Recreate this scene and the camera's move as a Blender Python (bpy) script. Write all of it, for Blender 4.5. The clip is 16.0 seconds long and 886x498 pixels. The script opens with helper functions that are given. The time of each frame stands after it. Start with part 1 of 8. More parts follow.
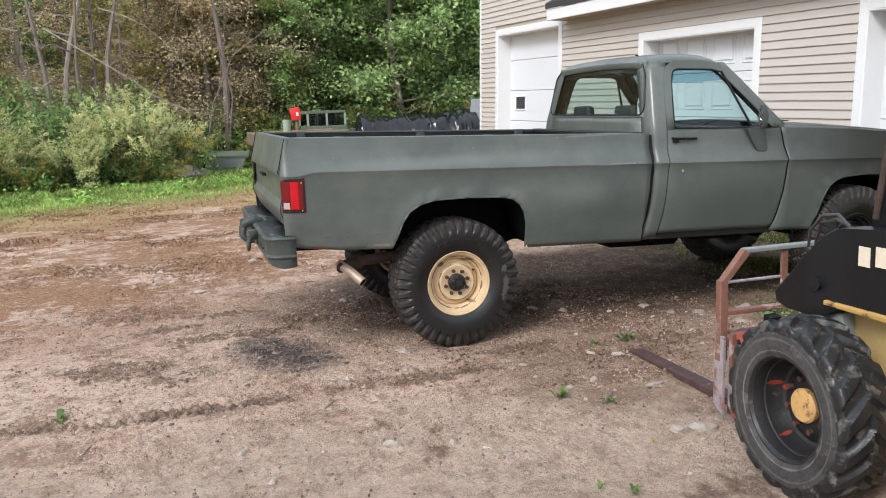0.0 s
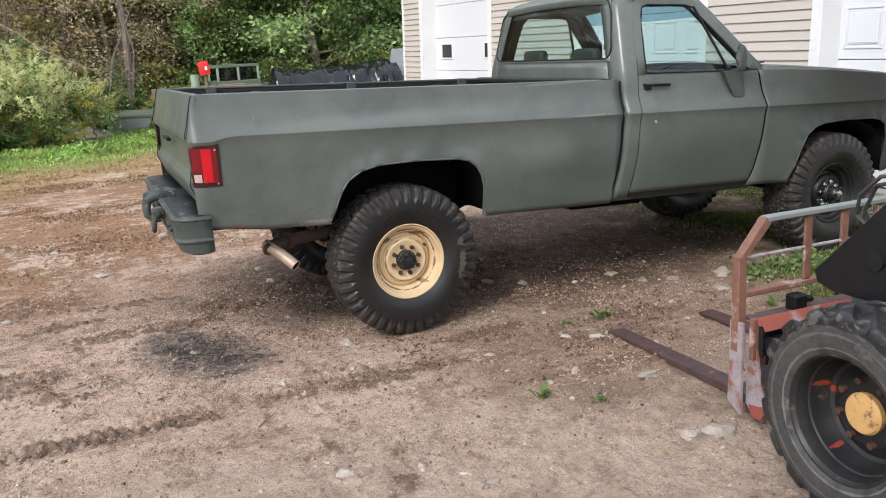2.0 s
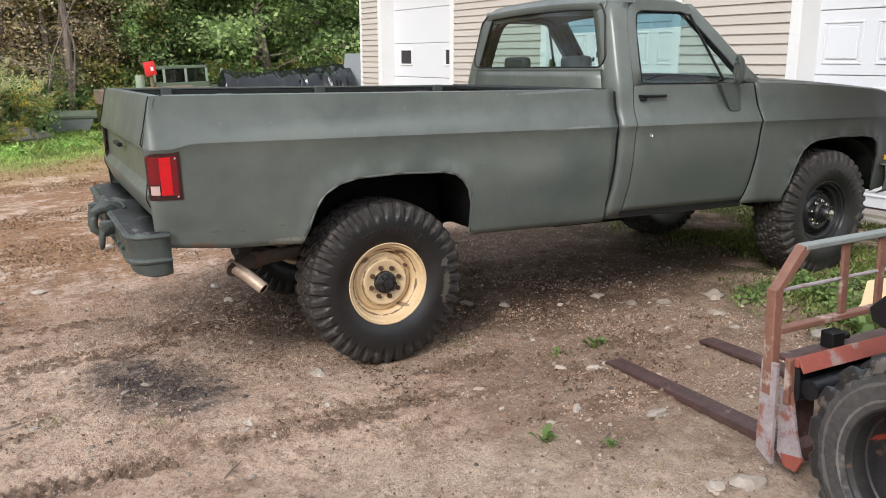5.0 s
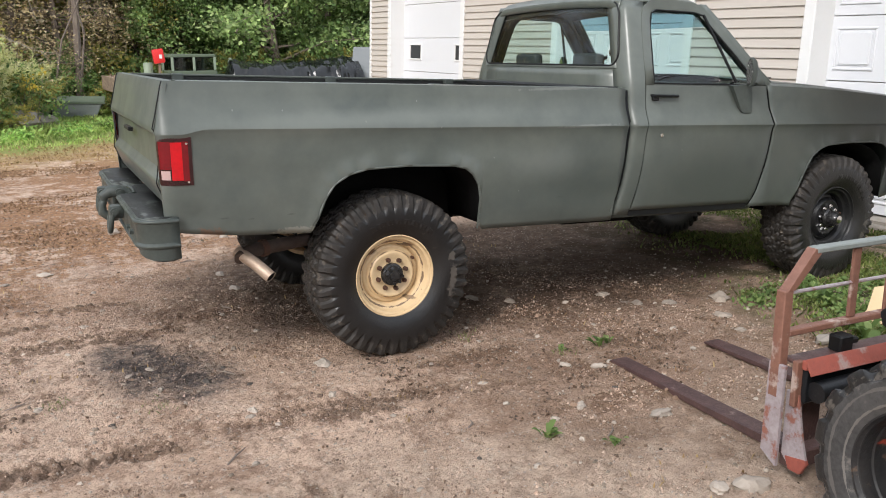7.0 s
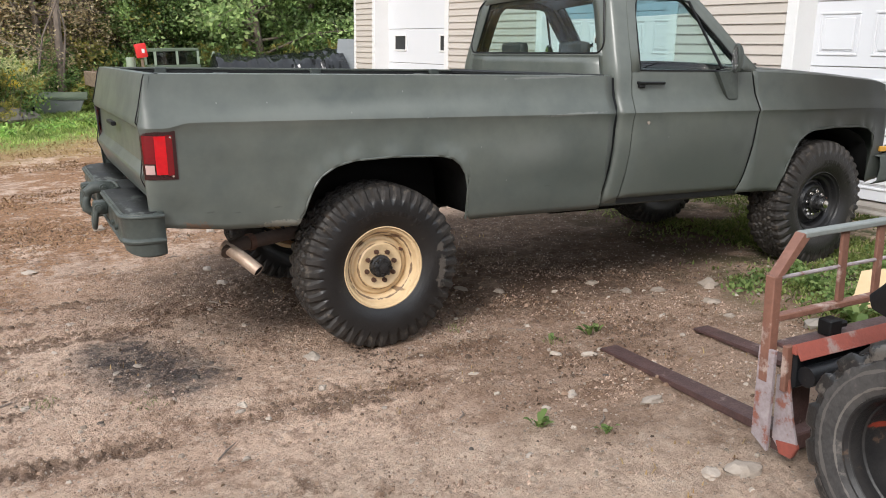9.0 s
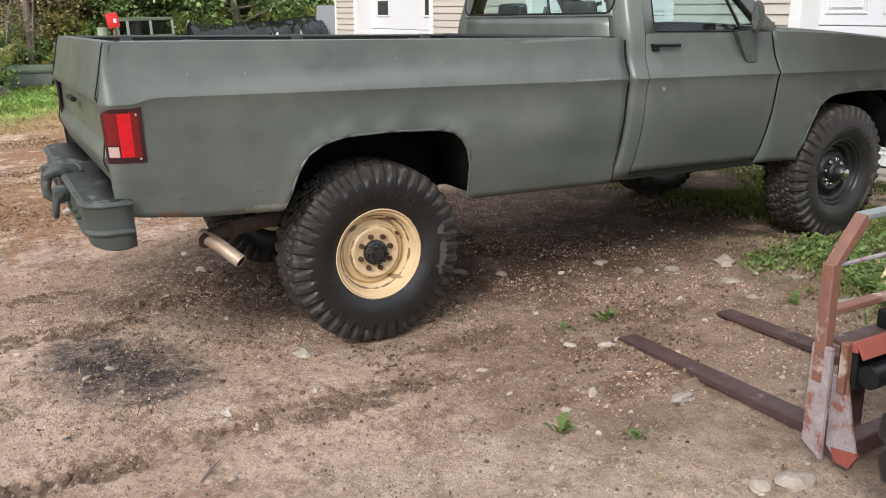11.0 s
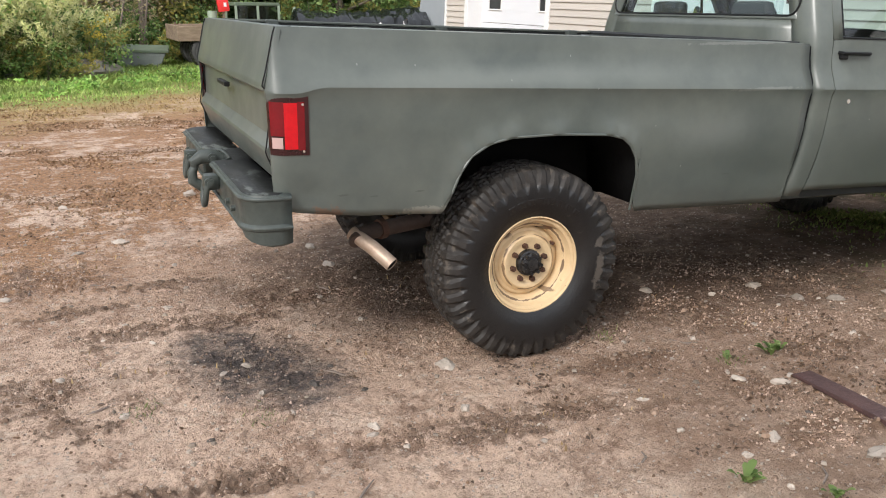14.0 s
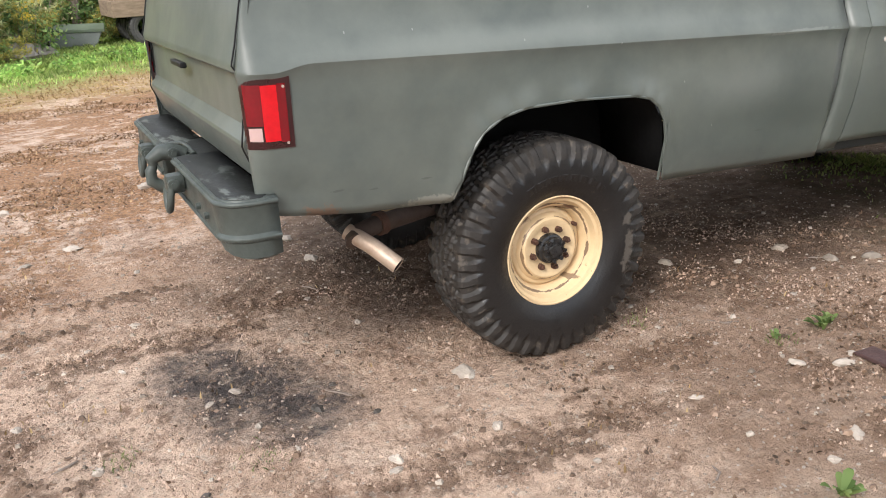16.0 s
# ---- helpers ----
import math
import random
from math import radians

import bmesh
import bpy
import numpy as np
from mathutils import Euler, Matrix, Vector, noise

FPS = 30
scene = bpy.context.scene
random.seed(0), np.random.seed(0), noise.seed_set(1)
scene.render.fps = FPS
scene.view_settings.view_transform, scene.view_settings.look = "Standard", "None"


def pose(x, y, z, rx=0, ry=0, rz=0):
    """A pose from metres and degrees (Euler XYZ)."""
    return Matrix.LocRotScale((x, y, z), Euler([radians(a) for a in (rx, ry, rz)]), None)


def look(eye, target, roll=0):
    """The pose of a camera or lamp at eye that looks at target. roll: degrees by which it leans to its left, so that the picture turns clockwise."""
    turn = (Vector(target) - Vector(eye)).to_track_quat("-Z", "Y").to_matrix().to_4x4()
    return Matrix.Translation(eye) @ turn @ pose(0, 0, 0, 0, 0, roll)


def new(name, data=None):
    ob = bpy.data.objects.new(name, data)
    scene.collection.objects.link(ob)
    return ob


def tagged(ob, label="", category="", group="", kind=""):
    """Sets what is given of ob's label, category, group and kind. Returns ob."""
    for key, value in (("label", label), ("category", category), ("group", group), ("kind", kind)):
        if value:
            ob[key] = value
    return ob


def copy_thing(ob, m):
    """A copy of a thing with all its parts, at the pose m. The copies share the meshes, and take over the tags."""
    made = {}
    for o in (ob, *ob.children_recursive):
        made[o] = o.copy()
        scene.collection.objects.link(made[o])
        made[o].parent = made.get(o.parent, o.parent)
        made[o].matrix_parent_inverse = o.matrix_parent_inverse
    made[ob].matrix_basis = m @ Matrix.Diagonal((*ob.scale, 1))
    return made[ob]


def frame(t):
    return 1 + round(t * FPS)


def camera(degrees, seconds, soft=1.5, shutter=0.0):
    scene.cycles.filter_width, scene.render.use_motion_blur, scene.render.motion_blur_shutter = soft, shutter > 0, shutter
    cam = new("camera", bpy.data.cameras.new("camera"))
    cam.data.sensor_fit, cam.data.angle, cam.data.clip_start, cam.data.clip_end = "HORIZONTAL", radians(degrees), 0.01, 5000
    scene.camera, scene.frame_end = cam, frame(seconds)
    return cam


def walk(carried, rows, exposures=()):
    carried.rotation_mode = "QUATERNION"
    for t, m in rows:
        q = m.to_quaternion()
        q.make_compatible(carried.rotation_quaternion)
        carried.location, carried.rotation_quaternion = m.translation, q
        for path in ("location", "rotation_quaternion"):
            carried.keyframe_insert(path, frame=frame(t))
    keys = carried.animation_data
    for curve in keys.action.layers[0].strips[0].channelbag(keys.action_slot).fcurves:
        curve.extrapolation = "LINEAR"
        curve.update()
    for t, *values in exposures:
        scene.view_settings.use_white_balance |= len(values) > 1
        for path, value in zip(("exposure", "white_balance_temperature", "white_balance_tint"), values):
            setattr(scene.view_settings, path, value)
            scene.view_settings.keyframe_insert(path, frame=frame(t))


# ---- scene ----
cam = camera(56.4, 16.0, soft=1.0)
PATH = [
    (0, (-1.63, -6.32, 1.691), (-1.095, -4.425, 1.343), -2.5),
    (0.5, (-1.641, -6.135, 1.678), (-0.942, -4.298, 1.308), -2.0),
    (1, (-1.709, -5.913, 1.701), (-0.891, -4.129, 1.315), -2.3),
    (1.5, (-1.662, -5.719, 1.677), (-0.917, -3.909, 1.263), -3.0),
    (2, (-1.535, -5.458, 1.663), (-0.833, -3.645, 1.194), -3.6),
    (2.5, (-1.534, -5.226, 1.629), (-0.773, -3.453, 1.103), -3.6),
    (3, (-1.559, -5.022, 1.656), (-0.698, -3.284, 1.171), -3.3),
    (3.5, (-1.538, -4.982, 1.657), (-0.676, -3.235, 1.204), -2.8),
    (4, (-1.547, -4.974, 1.654), (-0.702, -3.22, 1.195), -2.6),
    (4.2, (-1.549, -4.976, 1.648), (-0.716, -3.216, 1.189), -2.7),
    (6.5, (-1.578, -4.955, 1.648), (-0.756, -3.191, 1.187), -0.9),
    (7, (-1.585, -4.957, 1.631), (-0.767, -3.192, 1.165), -0.5),
    (7.5, (-1.587, -4.956, 1.631), (-0.775, -3.191, 1.153), -0.5),
    (8, (-1.587, -4.956, 1.634), (-0.761, -3.199, 1.156), -0.4),
    (10.5, (-1.507, -4.721, 1.601), (-0.653, -2.986, 1.091), -2.1),
    (11, (-1.476, -4.531, 1.598), (-0.61, -2.818, 1.037), -2.0),
    (11.5, (-1.528, -4.306, 1.561), (-0.497, -2.694, 0.98), -1.9),
    (12, (-1.61, -4.177, 1.605), (-0.652, -2.523, 1.018), -1.6),
    (12.5, (-1.608, -4.162, 1.601), (-0.808, -2.416, 1.041), -1.5),
    (13, (-1.618, -4.163, 1.595), (-0.868, -2.394, 1.04), -1.3),
    (13.5, (-1.636, -4.145, 1.586), (-0.891, -2.375, 1.026), -0.7),
    (14, (-1.698, -4.131, 1.594), (-1.001, -2.345, 1.024), 0.1),
    (14.5, (-1.699, -4.055, 1.58), (-1.09, -2.24, 0.999), -0.4),
    (15, (-1.622, -3.852, 1.563), (-1.096, -2.02, 0.954), -1.5),
    (15.5, (-1.629, -3.708, 1.552), (-1.058, -1.902, 0.911), -2.7),
    (16, (-1.687, -3.574, 1.573), (-0.914, -1.852, 0.911), -3.3),
]
# the yard rises gently towards the garage: frame of the sloping ground
SLOPE = pose(0, 0, 0, -0.65, -1.885, 0)
walk(cam, [(t, SLOPE @ look(eye, target, roll)) for t, eye, target, roll in PATH],
     exposures=((0, 0.56, 6200, 10), (2, 0.60, 6250, 10), (2.5, 0.68, 6280, 10), (3.2, 0.62, 6330, 10), (4, 0.58, 6380, 10), (8, 0.58, 6450, 10), (11.5, 0.63, 6500, 10), (12.6, 0.66, 6500, 10), (14.2, 0.68, 6500, 10), (16, 0.96, 6480, 10)))


# ---- light: a bright overcast day ----
world = bpy.data.worlds.new("overcast_sky")
scene.world = world
world.use_nodes = True
wn, wl = world.node_tree.nodes, world.node_tree.links
sky = wn.new("ShaderNodeTexSky")
sky.sky_type, sky.sun_disc = "NISHITA", False
sky.sun_elevation, sky.sun_rotation = radians(37), radians(231)
sky.air_density, sky.dust_density, sky.ozone_density = 1.0, 4.0, 1.0
cloud = wn.new("ShaderNodeMixRGB")
cloud.blend_type = "MIX"
cloud.inputs["Fac"].default_value = 0.75
cloud.inputs["Color2"].default_value = (8.7, 9.2, 10.0, 1)
wl.new(sky.outputs["Color"], cloud.inputs["Color1"])
wl.new(cloud.outputs["Color"], wn["Background"].inputs["Color"])
wn["Background"].inputs["Strength"].default_value = 0.115
sun = new("sun", bpy.data.lights.new("sun", "SUN"))
sun.data.energy, sun.data.angle, sun.data.color = 1.75, radians(18), (1.0, 0.975, 0.95)
sun.matrix_world = look((-15, -12, 14.5), (0, 0, 0))


# ---- materials ----
def material(name, base, rough=0.7, dark=None, scale=4.0, fine=60.0, amount=0.5, bump=0.15, bump_scale=80.0, metallic=0.0,
             spots=None, spot_scale=9.0, spot_level=0.62, spot_rough=None, stretch=(1, 1, 1), random_value=0.0, coords="Object", spec=0.5):
    """Two scales of colour variation, fine relief, and patches of a second colour (rust, dirt, worn paint)."""
    m = bpy.data.materials.new(name)
    m.use_nodes = True
    n, l = m.node_tree.nodes, m.node_tree.links
    bsdf = n["Principled BSDF"]
    bsdf.inputs["Metallic"].default_value = metallic
    bsdf.inputs["Specular IOR Level"].default_value = spec
    tc = n.new("ShaderNodeTexCoord")
    mp = n.new("ShaderNodeMapping")
    mp.inputs["Scale"].default_value = stretch
    l.new(tc.outputs[coords], mp.inputs["Vector"])
    dark = dark or tuple(c * 0.6 for c in base)

    def noise_tex(s, detail=6.0, r=0.6):
        t = n.new("ShaderNodeTexNoise")
        t.inputs["Scale"].default_value, t.inputs["Detail"].default_value, t.inputs["Roughness"].default_value = s, detail, r
        l.new(mp.outputs["Vector"], t.inputs["Vector"])
        return t

    def mix(fac, a, b, blend="MIX"):
        x = n.new("ShaderNodeMixRGB")
        x.blend_type = blend
        for key, v in (("Fac", fac), ("Color1", a), ("Color2", b)):
            if isinstance(v, tuple):
                x.inputs[key].default_value = (*v, 1) if len(v) == 3 else v
            elif isinstance(v, float):
                x.inputs[key].default_value = v
            else:
                l.new(v, x.inputs[key])
        return x.outputs["Color"]

    def ramp(src, lo, hi):
        r = n.new("ShaderNodeMapRange")
        r.inputs["From Min"].default_value, r.inputs["From Max"].default_value = lo, hi
        l.new(src, r.inputs["Value"])
        return r.outputs["Result"]

    big = ramp(noise_tex(scale).outputs["Fac"], 0.35, 0.68)
    small = ramp(noise_tex(fine, 4).outputs["Fac"], 0.3, 0.7)
    f = n.new("ShaderNodeMath")
    f.operation = "MULTIPLY_ADD"
    l.new(big, f.inputs[0])
    f.inputs[1].default_value = 0.62 * amount
    g = n.new("ShaderNodeMath")
    g.operation = "MULTIPLY"
    l.new(small, g.inputs[0])
    g.inputs[1].default_value = 0.38 * amount
    l.new(g.outputs[0], f.inputs[2])
    col = mix(f.outputs[0], base, dark)
    rough_socket = None
    if spots:
        a = ramp(noise_tex(spot_scale, 8, 0.65).outputs["Fac"], spot_level, spot_level + 0.06)
        col = mix(a, col, spots)
        if spot_rough is not None:
            rr = n.new("ShaderNodeMapRange")
            rr.inputs["To Min"].default_value, rr.inputs["To Max"].default_value = rough, spot_rough
            l.new(a, rr.inputs["Value"])
            rough_socket = rr.outputs["Result"]
    if random_value:
        oi = n.new("ShaderNodeObjectInfo")
        hsv = n.new("ShaderNodeHueSaturation")
        mr = n.new("ShaderNodeMapRange")
        mr.inputs["To Min"].default_value, mr.inputs["To Max"].default_value = 1 - random_value, 1 + random_value
        l.new(oi.outputs["Random"], mr.inputs["Value"])
        l.new(mr.outputs["Result"], hsv.inputs["Value"])
        l.new(col, hsv.inputs["Color"])
        col = hsv.outputs["Color"]
    l.new(col, bsdf.inputs["Base Color"])
    if rough_socket:
        l.new(rough_socket, bsdf.inputs["Roughness"])
    else:
        r2 = n.new("ShaderNodeMapRange")
        r2.inputs["To Min"].default_value, r2.inputs["To Max"].default_value = max(0.03, rough - 0.08), min(1, rough + 0.08)
        l.new(big, r2.inputs["Value"])
        l.new(r2.outputs["Result"], bsdf.inputs["Roughness"])
    if bump:
        b = n.new("ShaderNodeBump")
        b.inputs["Strength"].default_value, b.inputs["Distance"].default_value = bump, 0.01
        l.new(noise_tex(bump_scale, 6).outputs["Fac"], b.inputs["Height"])
        l.new(b.outputs["Normal"], bsdf.inputs["Normal"])
    return m


def glass_material(name, tint, rough=0.02):
    m = bpy.data.materials.new(name)
    m.use_nodes = True
    n, l = m.node_tree.nodes, m.node_tree.links
    out = n["Material Output"]
    n.remove(n["Principled BSDF"])
    tr, gl, fr, mx = n.new("ShaderNodeBsdfTransparent"), n.new("ShaderNodeBsdfGlossy"), n.new("ShaderNodeLayerWeight"), n.new("ShaderNodeMixShader")
    pw, sc = n.new("ShaderNodeMath"), n.new("ShaderNodeMath")
    pw.operation, sc.operation = "POWER", "MULTIPLY_ADD"
    pw.inputs[1].default_value, sc.inputs[1].default_value, sc.inputs[2].default_value = 4.0, 0.9, 0.05
    tr.inputs["Color"].default_value = (*tint, 1)
    gl.inputs["Roughness"].default_value = rough
    l.new(fr.outputs["Facing"], pw.inputs[0])
    l.new(pw.outputs[0], sc.inputs[0])
    l.new(sc.outputs[0], mx.inputs["Fac"])
    l.new(tr.outputs["BSDF"], mx.inputs[1])
    l.new(gl.outputs["BSDF"], mx.inputs[2])
    l.new(mx.outputs["Shader"], out.inputs["Surface"])
    return m


def leaf_material(name, a, b, c, translucent=0.48, clumps=0.25):
    """Leaves that differ one by one, lit through from behind."""
    m = bpy.data.materials.new(name)
    m.use_nodes = True
    n, l = m.node_tree.nodes, m.node_tree.links
    bsdf, out = n["Principled BSDF"], n["Material Output"]
    geo = n.new("ShaderNodeNewGeometry")
    rp = n.new("ShaderNodeValToRGB")
    rp.color_ramp.elements[0].color, rp.color_ramp.elements[1].color = (*a, 1), (*c, 1)
    e = rp.color_ramp.elements.new(0.55)
    e.color = (*b, 1)
    l.new(geo.outputs["Random Per Island"], rp.inputs["Fac"])
    tc, nt, mr, hs = n.new("ShaderNodeTexCoord"), n.new("ShaderNodeTexNoise"), n.new("ShaderNodeMapRange"), n.new("ShaderNodeHueSaturation")
    nt.inputs["Scale"].default_value, nt.inputs["Detail"].default_value = 1.3, 5.0
    for key, v in (("From Min", 0.36), ("From Max", 0.64), ("To Min", 1 - clumps), ("To Max", 1 + clumps)):
        mr.inputs[key].default_value = v
    l.new(tc.outputs["Object"], nt.inputs["Vector"])
    l.new(nt.outputs["Fac"], mr.inputs["Value"])
    l.new(mr.outputs["Result"], hs.inputs["Value"])
    l.new(rp.outputs["Color"], hs.inputs["Color"])
    l.new(hs.outputs["Color"], bsdf.inputs["Base Color"])
    bsdf.inputs["Roughness"].default_value = 0.55
    bsdf.inputs["Specular IOR Level"].default_value = 0.35
    t, mx = n.new("ShaderNodeBsdfTranslucent"), n.new("ShaderNodeMixShader")
    l.new(hs.outputs["Color"], t.inputs["Color"])
    mx.inputs["Fac"].default_value = translucent
    l.new(bsdf.outputs["BSDF"], mx.inputs[1])
    l.new(t.outputs["BSDF"], mx.inputs[2])
    l.new(mx.outputs["Shader"], out.inputs["Surface"])
    return m


def base_mix(m, fac, colour):
    """Lays one more colour over a material's base colour."""
    n, l = m.node_tree.nodes, m.node_tree.links
    sock = n["Principled BSDF"].inputs["Base Color"]
    old = sock.links[0].from_socket
    x = n.new("ShaderNodeMixRGB")
    l.new(fac, x.inputs["Fac"])
    l.new(old, x.inputs["Color1"])
    x.inputs["Color2"].default_value = (*colour, 1)
    l.new(x.outputs["Color"], sock)


def ragged(m, value, lo, hi, strength, scale, amount):
    """A mask that fades from lo to hi with a torn edge."""
    n, l = m.node_tree.nodes, m.node_tree.links
    tc, t = n.new("ShaderNodeTexCoord"), n.new("ShaderNodeTexNoise")
    t.inputs["Scale"].default_value, t.inputs["Detail"].default_value, t.inputs["Roughness"].default_value = scale, 8, 0.68
    l.new(tc.outputs["Object"], t.inputs["Vector"])
    a = n.new("ShaderNodeMath")
    a.operation = "MULTIPLY_ADD"
    l.new(t.outputs["Fac"], a.inputs[0])
    a.inputs[1].default_value = amount
    l.new(value, a.inputs[2])
    r = n.new("ShaderNodeMapRange")
    r.interpolation_type = "SMOOTHSTEP"
    for key, v in (("From Min", lo + amount * 0.5), ("From Max", hi + amount * 0.5), ("To Min", 0.0), ("To Max", strength)):
        r.inputs[key].default_value = v
    l.new(a.outputs[0], r.inputs["Value"])
    return r.outputs["Result"]


def distance(m, centre, radii):
    n, l = m.node_tree.nodes, m.node_tree.links
    tc, mp, ln = n.new("ShaderNodeTexCoord"), n.new("ShaderNodeMapping"), n.new("ShaderNodeVectorMath")
    mp.inputs["Scale"].default_value = tuple(1 / r for r in radii)
    mp.inputs["Location"].default_value = tuple(-c / r for c, r in zip(centre, radii))
    ln.operation = "LENGTH"
    l.new(tc.outputs["Object"], mp.inputs["Vector"])
    l.new(mp.outputs["Vector"], ln.inputs[0])
    return ln.outputs["Value"]


def blotch(m, centre, radii, colour, strength=0.9, scale=8.0, amount=1.6, soft=0.25):
    """A worn or stained patch with a torn edge at one place of a thing."""
    base_mix(m, ragged(m, distance(m, centre, radii), 1.0 + 0.5 * soft, 1.0 - soft, strength, scale, amount), colour)


def ring_wear(m, radius, width, colour, scale=9.0, amount=3.0, strength=0.9):
    """Chipped paint along a circle about the wheel's axis."""
    d = distance(m, (0, 0, 0), (radius, 1e3, radius))
    n, l = m.node_tree.nodes, m.node_tree.links
    a, b = n.new("ShaderNodeMath"), n.new("ShaderNodeMath")
    a.operation, b.operation = "SUBTRACT", "ABSOLUTE"
    l.new(d, a.inputs[0])
    a.inputs[1].default_value = 1.0
    l.new(a.outputs[0], b.inputs[0])
    c = n.new("ShaderNodeMath")
    c.operation = "DIVIDE"
    l.new(b.outputs[0], c.inputs[0])
    c.inputs[1].default_value = width / radius
    base_mix(m, ragged(m, c.outputs[0], 0.62, 0.42, strength, scale, amount), colour)


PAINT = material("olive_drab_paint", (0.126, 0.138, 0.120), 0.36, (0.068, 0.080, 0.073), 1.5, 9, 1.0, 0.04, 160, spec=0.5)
# darker towards the nose, a darkening put into the paint colour
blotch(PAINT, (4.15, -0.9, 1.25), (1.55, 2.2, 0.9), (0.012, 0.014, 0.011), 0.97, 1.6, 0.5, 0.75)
# shade low on the door, put into the paint colour
blotch(PAINT, (2.35, -0.95, 0.80), (0.9, 0.3, 0.28), (0.06, 0.068, 0.06), 0.7, 2.5, 1.0, 0.9)
# hazy streaks and darker patches low on the sides
blotch(PAINT, (1.15, -0.95, 0.86), (0.5, 0.3, 0.22), (0.05, 0.06, 0.054), 0.6, 3.0, 1.2, 0.9)
blotch(PAINT, (2.25, -0.95, 0.84), (0.5, 0.3, 0.22), (0.05, 0.06, 0.053), 0.6, 3.0, 1.2, 0.9)
blotch(PAINT, (0.9, -0.95, 1.0), (0.22, 0.3, 0.10), (0.17, 0.185, 0.17), 0.5, 4.0, 1.0, 0.9)
# paler band along the bed shoulder, put into the paint colour
blotch(PAINT, (-0.2, -0.95, 1.30), (0.9, 0.3, 0.05), (0.17, 0.185, 0.165), 0.5, 3.0, 1.0, 0.9)
blotch(PAINT, (2.50, -0.95, 0.90), (0.06, 0.2, 0.06), (0.045, 0.05, 0.046), 0.45, 9, 1.0, 0.8)
blotch(PAINT, (-1.0, -0.95, 0.78), (0.07, 0.3, 0.035), (0.16, 0.08, 0.045), 0.6, 30, 3.0)
blotch(PAINT, (-0.58, -0.95, 0.765), (0.10, 0.3, 0.018), (0.34, 0.32, 0.27), 0.35, 70, 3.0)
# scuffed rail, chips and scratches
blotch(PAINT, (1.05, -0.93, 1.418), (0.32, 0.1, 0.008), (0.24, 0.25, 0.235), 0.4, 45, 3.0)
blotch(PAINT, (1.17, -1.0, 1.205), (0.2, 0.1, 0.008), (0.22, 0.23, 0.21), 0.4, 40, 2.6)
for x, z in ((0.55, 1.06), (0.22, 1.24), (-0.62, 1.36), (-0.2, 1.29), (1.9, 1.02), (0.1, 1.38), (0.72, 0.86), (-0.86, 1.37)):
    blotch(PAINT, (x, -0.97, z), (0.0028, 0.1, 0.005), (0.26, 0.27, 0.25), 0.6, 60, 1.2)
for x, z in ((-0.93, 0.86), (-0.80, 0.845), (-0.6, 0.85), (1.0, 0.80)):
    blotch(PAINT, (x, -0.97, z), (0.022, 0.1, 0.0035), (0.05, 0.056, 0.05), 0.6, 60, 2.6)
PAINT_TRIM = material("olive_drab_steel", (0.068, 0.079, 0.071), 0.45, (0.032, 0.038, 0.035), 6, 40, 0.85, 0.15, 70, spec=0.35)
PAINT_WORN = material("worn_black_step", (0.012, 0.0125, 0.012), 0.6, (0.025, 0.027, 0.025), 5, 60, 0.8, 0.3, 70, spots=(0.085, 0.094, 0.086), spot_scale=13, spot_level=0.55, stretch=(1, 0.35, 1), spec=0.35)
BLACK = material("black_underbody", (0.006, 0.006, 0.006), 0.85, (0.004, 0.004, 0.004), 5, 60, 0.6, 0.2, 60, spec=0.15)
SEAL = material("black_rubber_seal", (0.006, 0.0065, 0.007), 0.5, None, 5, 60, 0.4, 0.05, 100, spec=0.3)
TYRE = material("tyre_rubber", (0.0085, 0.008, 0.008), 0.36, (0.018, 0.0165, 0.0155), 5, 40, 0.9, 0.25, 90, spots=(0.05, 0.042, 0.034), spot_scale=17, spot_level=0.66, spec=0.5)
blotch(TYRE, (0.315, -0.155, 0.125), (0.024, 0.04, 0.026), (0.17, 0.15, 0.127), 0.42, 30, 3.0)
blotch(TYRE, (0.338, -0.155, -0.01), (0.022, 0.04, 0.095), (0.17, 0.148, 0.125), 0.42, 30, 3.4)
TYRE_TREAD = material("dusty_tread_rubber", (0.036, 0.031, 0.027), 0.6, (0.013, 0.012, 0.011), 7, 50, 0.9, 0.25, 90, spots=(0.075, 0.062, 0.05), spot_scale=22, spot_level=0.57, spec=0.35)
TYRE_MUD = material("muddy_tyre_sidewall", (0.075, 0.072, 0.070), 0.62, (0.022, 0.0215, 0.022), 5, 40, 1.0, 0.3, 60, spots=(0.13, 0.118, 0.105), spot_scale=7, spot_level=0.58, spec=0.35)
ring_wear(TYRE_MUD, 0.247, 0.006, (0.17, 0.155, 0.14), 9, 4.0, 0.7)
ring_wear(TYRE_MUD, 0.298, 0.008, (0.15, 0.138, 0.125), 7, 4.0, 0.5)
ring_wear(TYRE_MUD, 0.33, 0.012, (0.012, 0.012, 0.013), 6, 4.0, 0.7)
TYRE_LUG = material("worn_black_lug_rubber", (0.012, 0.0125, 0.014), 0.36, (0.035, 0.033, 0.031), 5, 60, 0.7, 0.2, 60, spots=(0.095, 0.085, 0.075), spot_scale=15, spot_level=0.55, spec=0.4)
RIM_TAN = material("tan_painted_steel", (0.66, 0.49, 0.29), 0.45, (0.5, 0.36, 0.2), 8, 40, 0.7, 0.12, 70, spots=(0.16, 0.08, 0.035), spot_scale=19, spot_level=0.635)
ring_wear(RIM_TAN, 0.186, 0.006, (0.08, 0.04, 0.02), 16, 5.0, 0.85)
